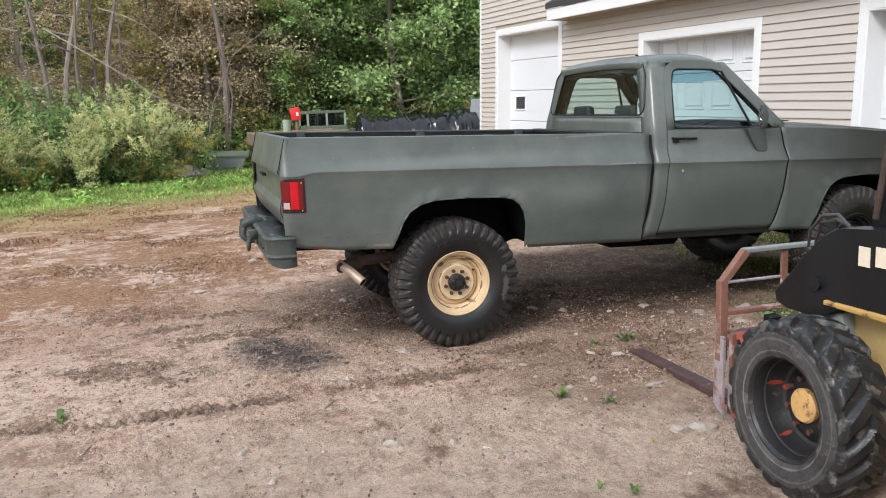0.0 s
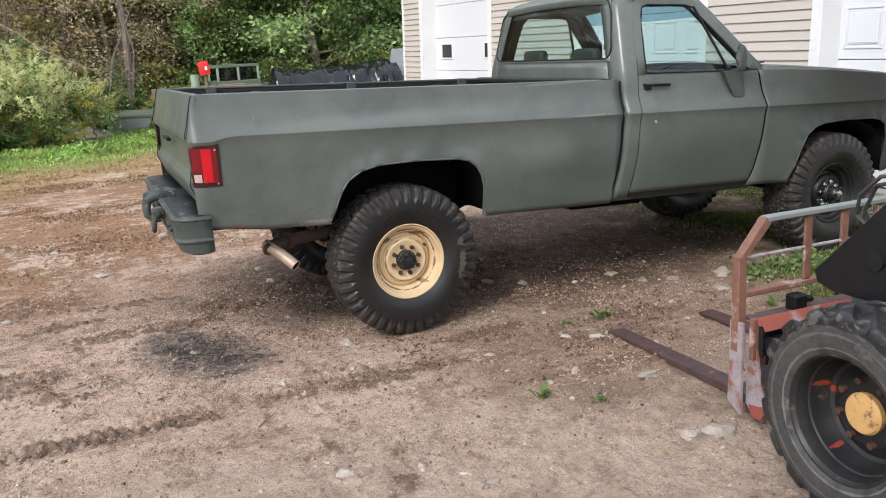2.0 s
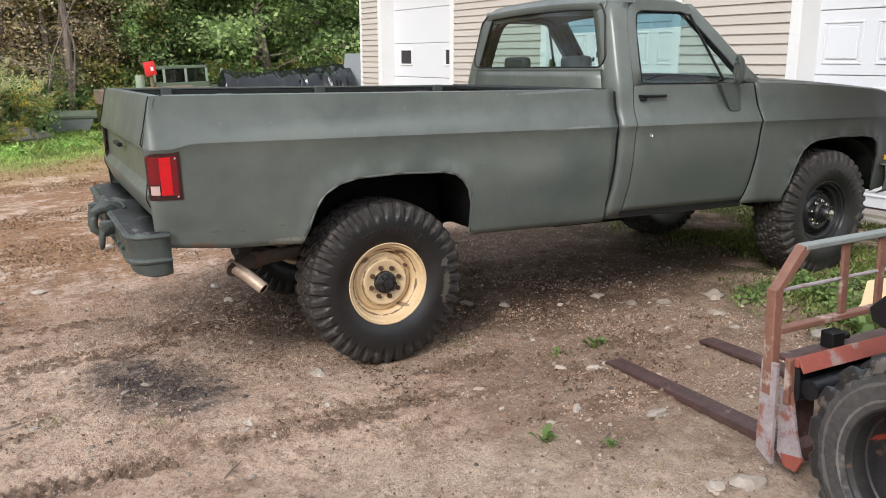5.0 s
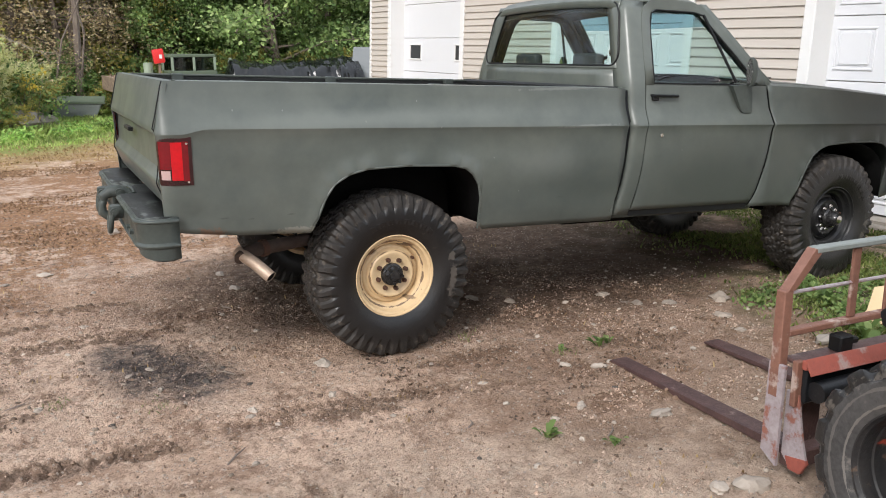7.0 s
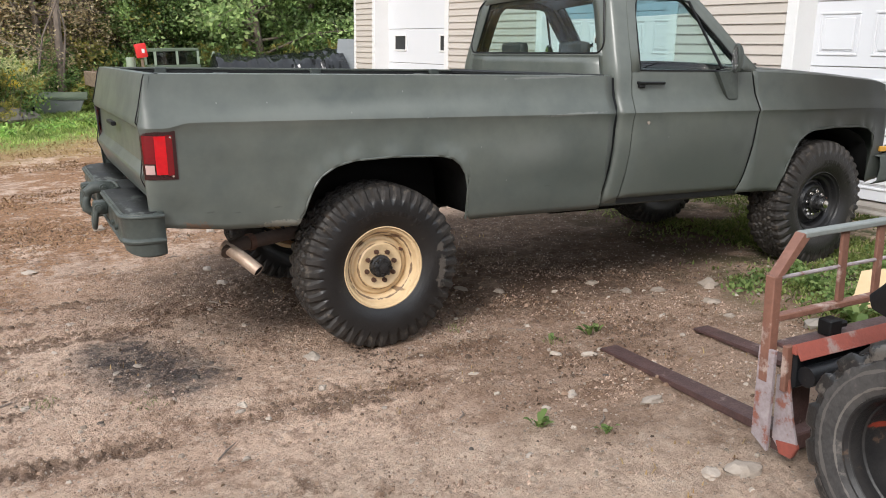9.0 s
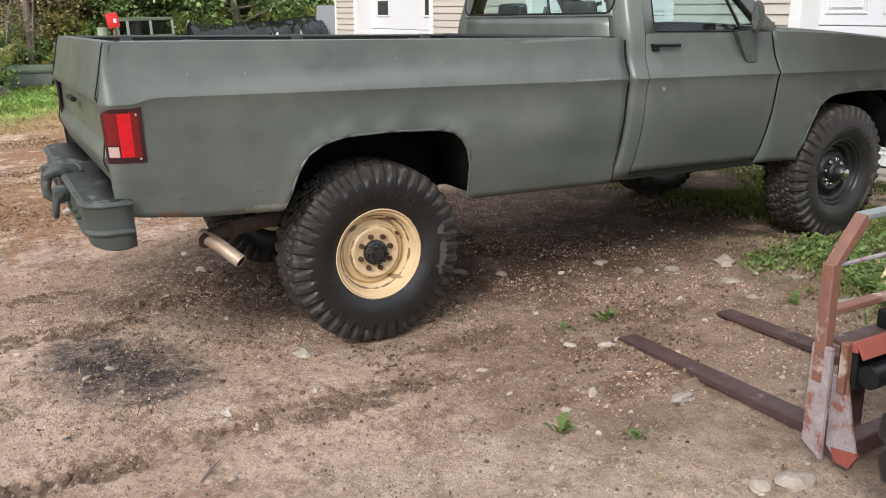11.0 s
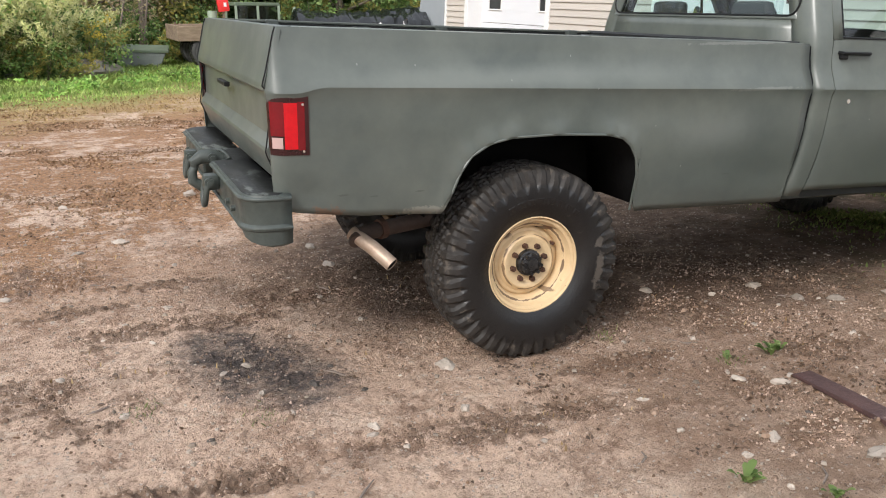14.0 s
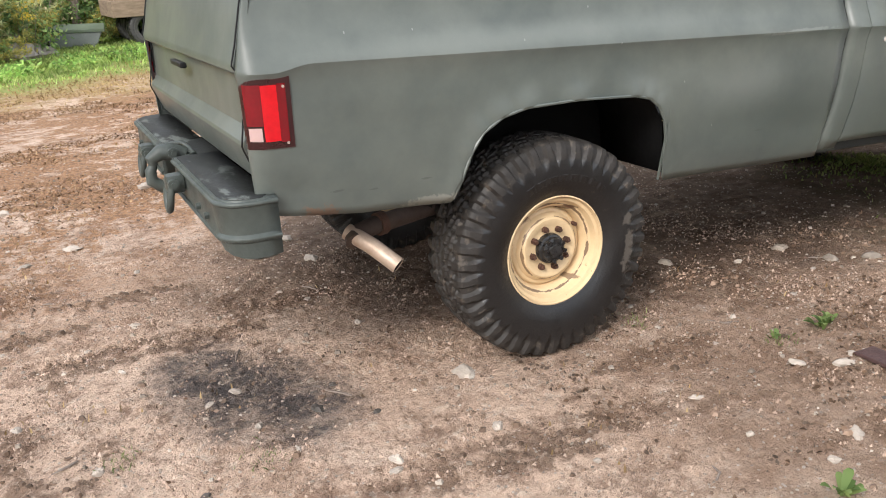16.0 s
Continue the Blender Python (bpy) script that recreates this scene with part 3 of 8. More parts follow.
# ---- ground: one sheet from the yard to the horizon ----
def ground_material():
    m = bpy.data.materials.new("yard_dirt")
    m.use_nodes = True
    n, l = m.node_tree.nodes, m.node_tree.links
    bsdf = n["Principled BSDF"]
    tc = n.new("ShaderNodeTexCoord")
    sep = n.new("ShaderNodeSeparateXYZ")
    l.new(tc.outputs["Object"], sep.inputs[0])

    def tex(scale, detail=8.0, rough=0.62, stretch=None):
        t = n.new("ShaderNodeTexNoise")
        t.inputs["Scale"].default_value, t.inputs["Detail"].default_value, t.inputs["Roughness"].default_value = scale, detail, rough
        if stretch:
            mp = n.new("ShaderNodeMapping")
            mp.inputs["Scale"].default_value = stretch
            l.new(tc.outputs["Object"], mp.inputs["Vector"])
            l.new(mp.outputs["Vector"], t.inputs["Vector"])
        else:
            l.new(tc.outputs["Object"], t.inputs["Vector"])
        return t.outputs["Fac"]

    def step(v, lo, hi, a=0.0, b=1.0):
        r = n.new("ShaderNodeMapRange")
        r.interpolation_type = "SMOOTHSTEP"
        for key, val in (("From Min", lo), ("From Max", hi), ("To Min", a), ("To Max", b)):
            r.inputs[key].default_value = val
        l.new(v, r.inputs["Value"])
        return r.outputs["Result"]

    def calc(op, a, b):
        x = n.new("ShaderNodeMath")
        x.operation = op
        for i, v in enumerate((a, b)):
            if isinstance(v, (int, float)):
                x.inputs[i].default_value = v
            else:
                l.new(v, x.inputs[i])
        return x.outputs[0]

    def mix(f, a, b):
        x = n.new("ShaderNodeMixRGB")
        for key, v in (("Fac", f), ("Color1", a), ("Color2", b)):
            if isinstance(v, tuple):
                x.inputs[key].default_value = (*v, 1)
            else:
                l.new(v, x.inputs[key])
        return x.outputs["Color"]

    X, Y = sep.outputs["X"], sep.outputs["Y"]

    def grains(scale):
        v = n.new("ShaderNodeTexVoronoi")
        v.inputs["Scale"].default_value = scale
        l.new(tc.outputs["Object"], v.inputs["Vector"])
        c = n.new("ShaderNodeSeparateColor")
        l.new(v.outputs["Color"], c.inputs["Color"])
        return v.outputs["Distance"], c.outputs["Red"], c.outputs["Green"]

    # bare sandy earth, swept along the way the wheels go, browner where it is trodden and damp
    col = mix(step(tex(0.5), 0.38, 0.6), (0.63, 0.46, 0.35), (0.49, 0.345, 0.254))
    col = mix(calc("MULTIPLY", step(tex(1.3, 12, 0.74, (0.75, 1.3, 1)), 0.52, 0.60), 0.8), col, (0.30, 0.19, 0.13))
    col = mix(calc("MULTIPLY", step(tex(4.6, 12, 0.8), 0.51, 0.60), 0.75), col, (0.215, 0.13, 0.088))
    col = mix(calc("MULTIPLY", step(tex(2.6, 10, 0.74), 0.53, 0.62), 0.8), col, (0.63, 0.48, 0.375))
    col = mix(calc("MULTIPLY", step(tex(16.0, 8, 0.78), 0.53, 0.60), 0.6), col, (0.20, 0.125, 0.085))
    col = mix(calc("MULTIPLY", step(tex(12, 8, 0.75), 0.55, 0.62), 0.6), col, (0.62, 0.50, 0.40))
    # grey gravelly strip in front of the forks and round the oil
    grey = calc("ADD", Y, calc("MULTIPLY", tex(1.1, 8, 0.68), 1.6))
    col = mix(calc("MULTIPLY", step(grey, -0.9, -1.6), 0.5), col, mix(step(tex(7.0, 10, 0.75), 0.4, 0.6), (0.53, 0.42, 0.325), (0.30, 0.222, 0.165)))
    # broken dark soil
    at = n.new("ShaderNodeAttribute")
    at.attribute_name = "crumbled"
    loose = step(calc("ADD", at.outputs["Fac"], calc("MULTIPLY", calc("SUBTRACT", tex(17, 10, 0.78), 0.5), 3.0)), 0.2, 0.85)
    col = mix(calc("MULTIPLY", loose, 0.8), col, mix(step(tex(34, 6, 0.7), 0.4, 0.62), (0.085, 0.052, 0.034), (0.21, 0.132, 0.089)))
    # trodden brown earth between the truck and the forks
    ex = calc("DIVIDE", calc("SUBTRACT", X, 1.35), 1.7)
    ey = calc("DIVIDE", calc("ADD", Y, 1.5), 1.25)
    e2 = calc("ADD", calc("MULTIPLY", ex, ex), calc("MULTIPLY", ey, ey))
    worn = step(calc("ADD", e2, calc("MULTIPLY", tex(2.8, 10, 0.75), 2.2)), 2.2, 1.4)
    col = mix(calc("MULTIPLY", worn, 0.58), col, (0.19, 0.117, 0.075))
    # matted rust-brown litter with bare paths between, behind the truck
    ragged = calc("ADD", calc("MULTIPLY", tex(1.0, 8, 0.68, (0.8, 0.8, 1)), 0.5), calc("MULTIPLY", tex(5.0, 10, 0.78), 0.5))
    litter = calc("MULTIPLY", step(calc("ADD", Y, calc("MULTIPLY", X, -0.5)), 0.9, 3.2), step(ragged, 0.462, 0.505))
    col = mix(calc("MULTIPLY", litter, 0.9), col, mix(step(tex(24, 8, 0.75), 0.42, 0.6), (0.37, 0.2, 0.1), (0.175, 0.09, 0.048)))
    # grass soil behind and by the garage
    edge = calc("ADD", Y, calc("MULTIPLY", calc("SUBTRACT", tex(0.5), 0.5), 4.0))
    edge = calc("SUBTRACT", edge, calc("MULTIPLY", X, 0.45))
    col = mix(calc("MULTIPLY", step(edge, 8.4, 10.4), step(tex(7, 8, 0.75), 0.38, 0.55)), col, (0.36, 0.25, 0.115))
    col = mix(step(edge, 10.8, 12.4), col, (0.26, 0.28, 0.085))
    side = calc("MULTIPLY", step(calc("ADD", X, calc("MULTIPLY", tex(1.3), 1.6)), 2.6, 3.9), step(tex(3.0), 0.4, 0.6))
    col = mix(side, col, (0.075, 0.08, 0.03))
    # damp dark soil and the truck's shade, both put into the colour, from behind the exhaust to the front wheel
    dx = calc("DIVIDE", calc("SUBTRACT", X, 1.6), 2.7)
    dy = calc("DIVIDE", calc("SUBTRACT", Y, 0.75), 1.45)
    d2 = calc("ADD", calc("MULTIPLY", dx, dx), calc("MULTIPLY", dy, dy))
    damp_shade = step(calc("ADD", d2, calc("MULTIPLY", tex(1.9, 8, 0.7), 1.3)), 2.2, 1.3)
    damp_shade = calc("MULTIPLY", damp_shade, step(tex(7, 8, 0.7), 0.3, 0.55, 0.7, 1.0))
    col = mix(calc("MULTIPLY", damp_shade, 0.86), col, (0.068, 0.041, 0.026))
    # single grains and small pebbles
    g1, r1, s1 = grains(170.0)
    g2, r2, s2 = grains(62.0)
    col2 = n.new("ShaderNodeHueSaturation")
    l.new(step(r1, 0.0, 1.0, 0.93, 1.07), col2.inputs["Value"])
    l.new(col, col2.inputs["Color"])
    col = col2.outputs["Color"]
    col = mix(calc("MULTIPLY", step(r2, 0.915, 0.93), step(g2, 0.42, 0.34)), col, mix(s2, (0.5, 0.42, 0.35), (0.3, 0.24, 0.2)))
    # spilled oil
    ox = calc("DIVIDE", calc("ADD", X, 1.22), 0.34)
    oy = calc("DIVIDE", calc("ADD", Y, 0.56), 0.52)
    skew = calc("ADD", ox, calc("MULTIPLY", oy, 0.45))
    o2 = calc("ADD", calc("MULTIPLY", skew, skew), calc("MULTIPLY", oy, oy))
    oil = step(calc("ADD", o2, calc("MULTIPLY", tex(4.2, 12, 0.74), 3.4)), 3.15, 1.9)
    col = mix(calc("MULTIPLY", calc("MULTIPLY", oil, step(tex(11, 10, 0.78), 0.36, 0.56, 0.58, 1.0)), 0.92), col, (0.03, 0.028, 0.03))
    l.new(col, bsdf.inputs["Base Color"])
    l.new(calc("SUBTRACT", 0.93, calc("MULTIPLY", oil, 0.25)), bsdf.inputs["Roughness"])
    bsdf.inputs["Specular IOR Level"].default_value = 0.25
    b1, b2 = n.new("ShaderNodeBump"), n.new("ShaderNodeBump")
    b1.inputs["Strength"].default_value, b1.inputs["Distance"].default_value = 1.0, 0.05
    b2.inputs["Strength"].default_value, b2.inputs["Distance"].default_value = 0.2, 0.005
    l.new(calc("ADD", calc("MULTIPLY", tex(9, 10, 0.74), 0.9), calc("MULTIPLY", tex(34, 8, 0.72), 0.5)), b1.inputs["Height"])
    l.new(calc("ADD", calc("MULTIPLY", tex(120, 5, 0.7), 1.2), calc("MULTIPLY", g2, -0.5)), b2.inputs["Height"])
    l.new(b1.outputs["Normal"], b2.inputs["Normal"])
    l.new(b2.outputs["Normal"], bsdf.inputs["Normal"])
    return m


def stations(lo, hi, fine, far, grow=1.22):
    xs = list(np.arange(lo, hi, fine))
    up, down, s = [hi], [lo - fine], fine
    while up[-1] < far:
        s *= grow
        up.append(up[-1] + s)
    s = fine
    while down[-1] > -far:
        s *= grow
        down.append(down[-1] - s)
    return down[:0:-1] + [down[0]] + xs + up


gx, gy = stations(-2.5, 1.6, 0.0125, 420, 1.08), stations(-2.6, 1.1, 0.0125, 420, 1.08)
verts = [(x, y, ground_bump(x, y)) for y in gy for x in gx]
k = len(gx)
faces = [(j * k + i, j * k + i + 1, (j + 1) * k + i + 1, (j + 1) * k + i) for j in range(len(gy) - 1) for i in range(k - 1)]
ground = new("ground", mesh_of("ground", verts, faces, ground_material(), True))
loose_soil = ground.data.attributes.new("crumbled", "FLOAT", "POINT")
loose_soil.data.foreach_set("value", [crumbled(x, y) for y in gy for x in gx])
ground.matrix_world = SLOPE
tagged(ground, "packed tan dirt yard with ruts, dark damp soil, painted truck shade and an oil stain", "ground", kind="structure")

# ---- garage building: x along the wall, y out of it, z up ----
GARAGE = pose(5.15, 1.0, 0, 0, 0, 95.5)
FLOOR_Z = 0.24
OPENINGS = [("door_1", 6.62, 9.12, 0.1, 3.02), ("door_2", 1.74, 4.08, FLOOR_Z, 2.58), ("door_3", -2.75, 0.08, FLOOR_Z, 2.62)]
WALL_LO, WALL_HI, STEP, LOW_TOP, HIGH_TOP = -5.2, 9.95, 6.5, 3.25, 6.4

bm = bmesh.new()
for a, b, top in ((WALL_LO, STEP, LOW_TOP), (STEP, WALL_HI, HIGH_TOP)):
    cuts = [a] + [c for o in OPENINGS for c in o[1:3] if a < c < b] + [b]
    cuts.sort()
    for u, v in zip(cuts, cuts[1:]):
        hole = next((o for o in OPENINGS if o[1] - 0.01 < u and v < o[2] + 0.01), None)
        box(bm, u, v, -0.2, 0, hole[4] if hole else -0.5, top)
wall = solid("wall_west", bm, SOFFIT, GARAGE, "framed garage wall clad in beige vinyl siding", "wall", kind="structure", smooth=False)
for name, args in (("wall_north", (WALL_HI - 0.2, WALL_HI, -8, -0.2, -0.5, HIGH_TOP)), ("wall_south", (WALL_LO, WALL_LO + 0.2, -8, -0.2, -0.5, LOW_TOP)),
                   ("wall_east", (WALL_LO, WALL_HI, -8.2, -8, -0.5, LOW_TOP))):
    bm = bmesh.new()
    box(bm, *args)
    solid(name, bm, SIDING, GARAGE, "plain beige outer wall of the garage", "wall", kind="structure", smooth=False)
bm = bmesh.new()
prism(bm, [(0.42, LOW_TOP + 0.10), (-4.1, LOW_TOP + 2.3), (-8.5, LOW_TOP + 0.05), (-8.5, LOW_TOP - 0.06), (-4.1, LOW_TOP + 2.16), (0.42, LOW_TOP - 0.0)], WALL_LO - 0.3, STEP - 0.1, "x")
solid("roof_low", bm, SHINGLE, GARAGE, "low roof of black asphalt shingles over the garage bays", "roof", kind="structure", smooth=False)
bm = bmesh.new()
box(bm, STEP - 0.2, WALL_HI + 0.3, -8.5, 0.35, HIGH_TOP, HIGH_TOP + 0.15)
solid("roof_high", bm, SHINGLE, GARAGE, "dark shingle roof of the taller bay", "roof", kind="structure", smooth=False)
bm = bmesh.new()
box(bm, WALL_LO - 0.3, STEP - 0.12, 0.36, 0.4, LOW_TOP - 0.19, LOW_TOP - 0.005, 0.004)
box(bm, STEP - 0.16, STEP - 0.12, 0.0, 0.36, LOW_TOP - 0.19, LOW_TOP - 0.005, 0.004)
solid("trim_fascia", bm, WHITE, GARAGE, "white fascia board along the eave", "trim", kind="structure", smooth=False)
bm = bmesh.new()
box(bm, WALL_LO - 0.3, STEP - 0.17, 0.012, 0.358, LOW_TOP - 0.17, LOW_TOP - 0.15)
solid("trim_soffit", bm, SOFFIT, GARAGE, "beige vinyl soffit under the eave", "trim", kind="structure", smooth=False)
bm = bmesh.new()
box(bm, WALL_HI - 0.005, WALL_HI + 0.075, -0.1, 0.022, -0.5, HIGH_TOP, 0.004)
solid("trim_corner", bm, WHITE, GARAGE, "white vinyl corner post", "trim", kind="structure", smooth=False)
bm = bmesh.new()
box(bm, WALL_LO - 0.1, WALL_HI + 0.05, -8.2, -0.02, -0.6, FLOOR_Z - 0.015)
box(bm, -2.8, 0.12, -0.02, 0.10, -0.3, FLOOR_Z - 0.04, 0.01)
solid("floor", bm, CONCRETE, GARAGE, "concrete garage slab with a worn threshold", "floor", kind="structure", smooth=False)


def garage_door(name, lo, hi, z0, z1, sections, windows):
    door = thing(name, GARAGE, "closed white sectional garage door" + (" with two small dark windows" if windows else " with raised panels"), "garage door", kind="structure")
    h = (z1 - z0 + 0.1) / sections
    for i in range(sections):
        bm = bmesh.new()
        a, b = z0 + i * h + 0.004, z0 + (i + 1) * h - 0.004
        box(bm, lo - 0.05, hi + 0.05, -0.31, -0.265, a, b, 0.004)
        if not windows:
            count = max(1, round((hi - lo) / 0.6))
            w = (hi - lo) / count
            for j in range(count):
                p0, p1 = lo + j * w + 0.07, lo + (j + 1) * w - 0.07
                for q in ((p0, p1, a + 0.10, a + 0.125), (p0, p1, b - 0.125, b - 0.10), (p0, p0 + 0.025, a + 0.125, b - 0.125), (p1 - 0.025, p1, a + 0.125, b - 0.125)):
                    box(bm, q[0], q[1], -0.268, -0.252, q[2], q[3], 0.006)
                box(bm, p0 + 0.05, p1 - 0.05, -0.266, -0.249, a + 0.15, b - 0.15, 0.012)
        sec = part("door_section", bm, WHITE_DOOR, door, smooth=False)
        if windows and i == 2:
            for u, v in ((6.86, 7.2), (8.42, 8.82)):
                bm = boxes((u - 0.03, v + 0.03, -0.266, -0.245, 1.52, 1.545), (u - 0.03, v + 0.03, -0.266, -0.245, 1.785, 1.81), (u - 0.03, u, -0.266, -0.245, 1.545, 1.785), (v, v + 0.03, -0.266, -0.245, 1.545, 1.785))
                win = part("window", bm, WHITE, sec, "white frame of a small door window", smooth=False)
                win.parent = sec
                bm = boxes((u, v, -0.266, -0.26, 1.545, 1.785), bevel=0)
                part("pane", bm, DUSTY_BLACK, sec, "dark window pane", smooth=False)
    return door


for name, lo, hi, z0, z1 in OPENINGS:
    garage_door(name, lo, hi, z0, z1, 5 if name == "door_1" else 4, name == "door_1")
    bm = bmesh.new()
    w = 0.115
    box(bm, lo - w, lo, -0.02, 0.026, z0 - 0.1, z1 + w, 0.005)
    box(bm, hi, hi + w, -0.02, 0.026, z0 - 0.1, z1 + w, 0.005)
    box(bm, lo, hi, -0.02, 0.026, z1, z1 + w, 0.005)
    box(bm, lo - 0.004, lo + 0.012, -0.30, 0.02, z0 - 0.1, z1)
    box(bm, hi - 0.012, hi + 0.004, -0.30, 0.02, z0 - 0.1, z1)
    box(bm, lo + 0.012, hi - 0.012, -0.30, 0.02, z1 - 0.012, z1 + 0.004)
    solid("trim_" + name, bm, WHITE, GARAGE, "white casing and jambs round a garage door", "trim", kind="structure", smooth=False)

# siding: every course is a board of its own, bottom edge proud
COURSE = 0.1016


def siding():
    i, z = 0, 0.06
    while z < HIGH_TOP - 0.02:
        runs = [(WALL_LO if z < LOW_TOP - 0.2 else STEP, WALL_HI - 0.002)]
        for name, lo, hi, z0, z1 in OPENINGS:
            if z < z1 + 0.115 - 0.02:
                runs = [r for a, b in runs for r in ((a, min(b, lo - 0.117)), (max(a, hi + 0.117), b)) if r[1] - r[0] > 0.02]
        for a, b in runs:
            vs = [(u, y, zz) for u in (a, b) for y, zz in ((0.003, z), (0.026, z), (0.024, z + 0.010), (0.005, z + COURSE - 0.001), (0.003, z + COURSE - 0.001))]
            fs = [(j, (j + 1) % 5, 5 + (j + 1) % 5, 5 + j) for j in range(5)] + [(4, 3, 2, 1, 0), (5, 6, 7, 8, 9)]
            ob = new("siding_board", mesh_of("siding_board", vs, fs, SIDING))
            ob.parent = wall
        z += COURSE
        i += 1


# ---- the pickup: x forward from the rear axle, y to its left, z up from the ground ----
truck = thing("pickup_truck", on_ground(0, 0, 1.8), "lifted matte olive drab regular-cab pickup with a long bed", "pickup truck")
RAKE = 0.04


def raked(bm):
    for v in bm.verts:
        if v.co.z > 1.5 and 1.4 < v.co.x < 2.8:
            v.co.z = 1.5 + 1.085 * (v.co.z - 1.5)
        if v.co.x > 3.5:
            v.co.x += 0.11 * (v.co.x - 3.5)
        v.co.x = 1.026 * v.co.x - 0.03
        v.co.z -= RAKE * v.co.x
    return bm


def body(name, bm, mat=None, label="", thick=0.0, parent=None, smooth=True, sharp=0.6):
    return part(name, raked(bm), mat or PAINT, parent or truck, label, thick, smooth, sharp)


INSET = [(0.6, 0.1), (0.68, 0.07), (0.76, 0.048), (0.95, 0.026), (1.12, 0.018), (1.205, 0.014), (1.236, 0.006), (1.25, 0.0), (1.262, 0.004), (1.30, 0.022), (1.355, 0.046), (1.40, 0.053), (1.45, 0.058), (1.52, 0.064)]


def inset(z):
    return lerp(INSET, z)


def rear_inset(z):
    return 0.35 * inset(z) if z < 1.2 else lerp([(1.2, 0.005), (1.236, 0.002), (1.25, 0.0), (1.30, 0.014), (1.52, 0.066)], z)


HALF = 1.0
ARCH_R = [(-0.47, 0.7), (-0.455, 0.74), (-0.425, 0.80), (-0.385, 0.90), (-0.34, 0.968), (-0.26, 1.018), (-0.16, 1.043), (0.06, 1.053), (0.32, 1.046), (0.39, 1.03), (0.435, 0.995), (0.468, 0.94), (0.485, 0.86), (0.49, 0.7)]
ARCH_F = [(2.885, 0.68), (2.92, 0.80), (2.965, 0.93), (3.02, 1.035), (3.09, 1.085), (3.16, 1.107), (3.37, 1.122), (3.62, 1.12), (3.70, 1.105), (3.745, 1.07), (3.765, 0.98), (3.77, 0.68)]
BED_LOW = [(-1.2, 0.79), (-1.05, 0.758), (-0.8, 0.732), (-0.456, 0.722), (0.49, 0.675), (1.36, 0.672)]
FRONT_SLANT = [(0.6, 1.345), (0.67, 1.36), (0.85, 1.415), (1.05, 1.445), (1.247, 1.455), (1.47, 1.462)]
DOOR_REAR = [(0.6, 1.49), (0.718, 1.525), (0.85, 1.56), (1.0, 1.585), (1.25, 1.602), (1.5, 1.615)]
DOOR_FRONT = [(0.6, 2.47), (0.72, 2.51), (0.8, 2.55), (1.0, 2.605), (1.15, 2.625), (1.25, 2.632), (1.33, 2.625), (1.5, 2.60)]


LINES = [0.75, 0.79, 0.83, 0.88, 0.93, 0.98, 1.02, 1.06, 1.09, 1.12, 1.155, 1.19, 1.225, 1.24, 1.25, 1.26, 1.28, 1.31, 1.355, 1.41, 1.45]


# knocks in the sheet metal: x, z, half length, half height, depth
DENTS = ((-1.0, 0.83, 0.07, 0.035, -0.012), (-0.93, 0.80, 0.05, 0.012, 0.006), (-0.84, 0.79, 0.04, 0.02, -0.007), (0.95, 0.93, 0.16, 0.07, -0.009), (1.2, 0.82, 0.12, 0.05, -0.008), (0.35, 1.36, 0.5, 0.03, -0.004), (0.62, 1.15, 0.22, 0.06, -0.006), (-0.75, 1.0, 0.2, 0.08, -0.005), (2.75, 1.05, 0.12, 0.1, -0.006))


def dented(x, z):
    """Slack, knocked sheet metal."""
    d = 0.0035 * noise.noise((x * 1.6, z * 4.5, 71)) + 0.0016 * noise.noise((x * 5.0, z * 9.0, 72))
    for a, b, p, q, k in DENTS:
        d += k * math.exp(-((x - a) / p) ** 2 - ((z - b) / q) ** 2)
    return d * ease(z, 1.47, 1.40)


def flare(x, z, lo):
    """The pressed flare round a wheel opening."""
    for table in (ARCH_R, ARCH_F):
        if table[0][0] - 0.14 < x < table[-1][0] + 0.1 and z < 1.19:
            d = min(math.hypot(x - a, z - b) for a, b in table)
            return 0.016 * math.exp(-(d / 0.055) ** 2)
    return 0.0


def panel_rows(path, top, low, count=24):
    """A body side: columns along a path of (x, y, nx, ny, low, top)."""
    rows = []
    for x, y, nx, ny, lo, hi in path:
        base = [z for z in LINES if z < hi - 0.003]
        col = [hi] + base[::-1]
        col = [z if z > 1.13 else lo + (z - 0.72) / 0.41 * (1.13 - lo) for z in col] + [lo]
        dip = 0.024 * (1 - ease(x, -1.06, -0.93))
        rows.append([(x - nx * rear_inset(z), y - ny * (inset(z) - dented(x, z) * abs(ny) - flare(x, z, lo)), z - dip * math.exp(-((z - 1.25) / 0.06) ** 2)) for z in col])
    n = max(len(r) for r in rows)
    return [r[:1] * (n - len(r)) + r for r in rows]


CX, CRX, CY, CRY = -1.085, 0.07, 0.94, 0.06  # rounded rear corner of the bed


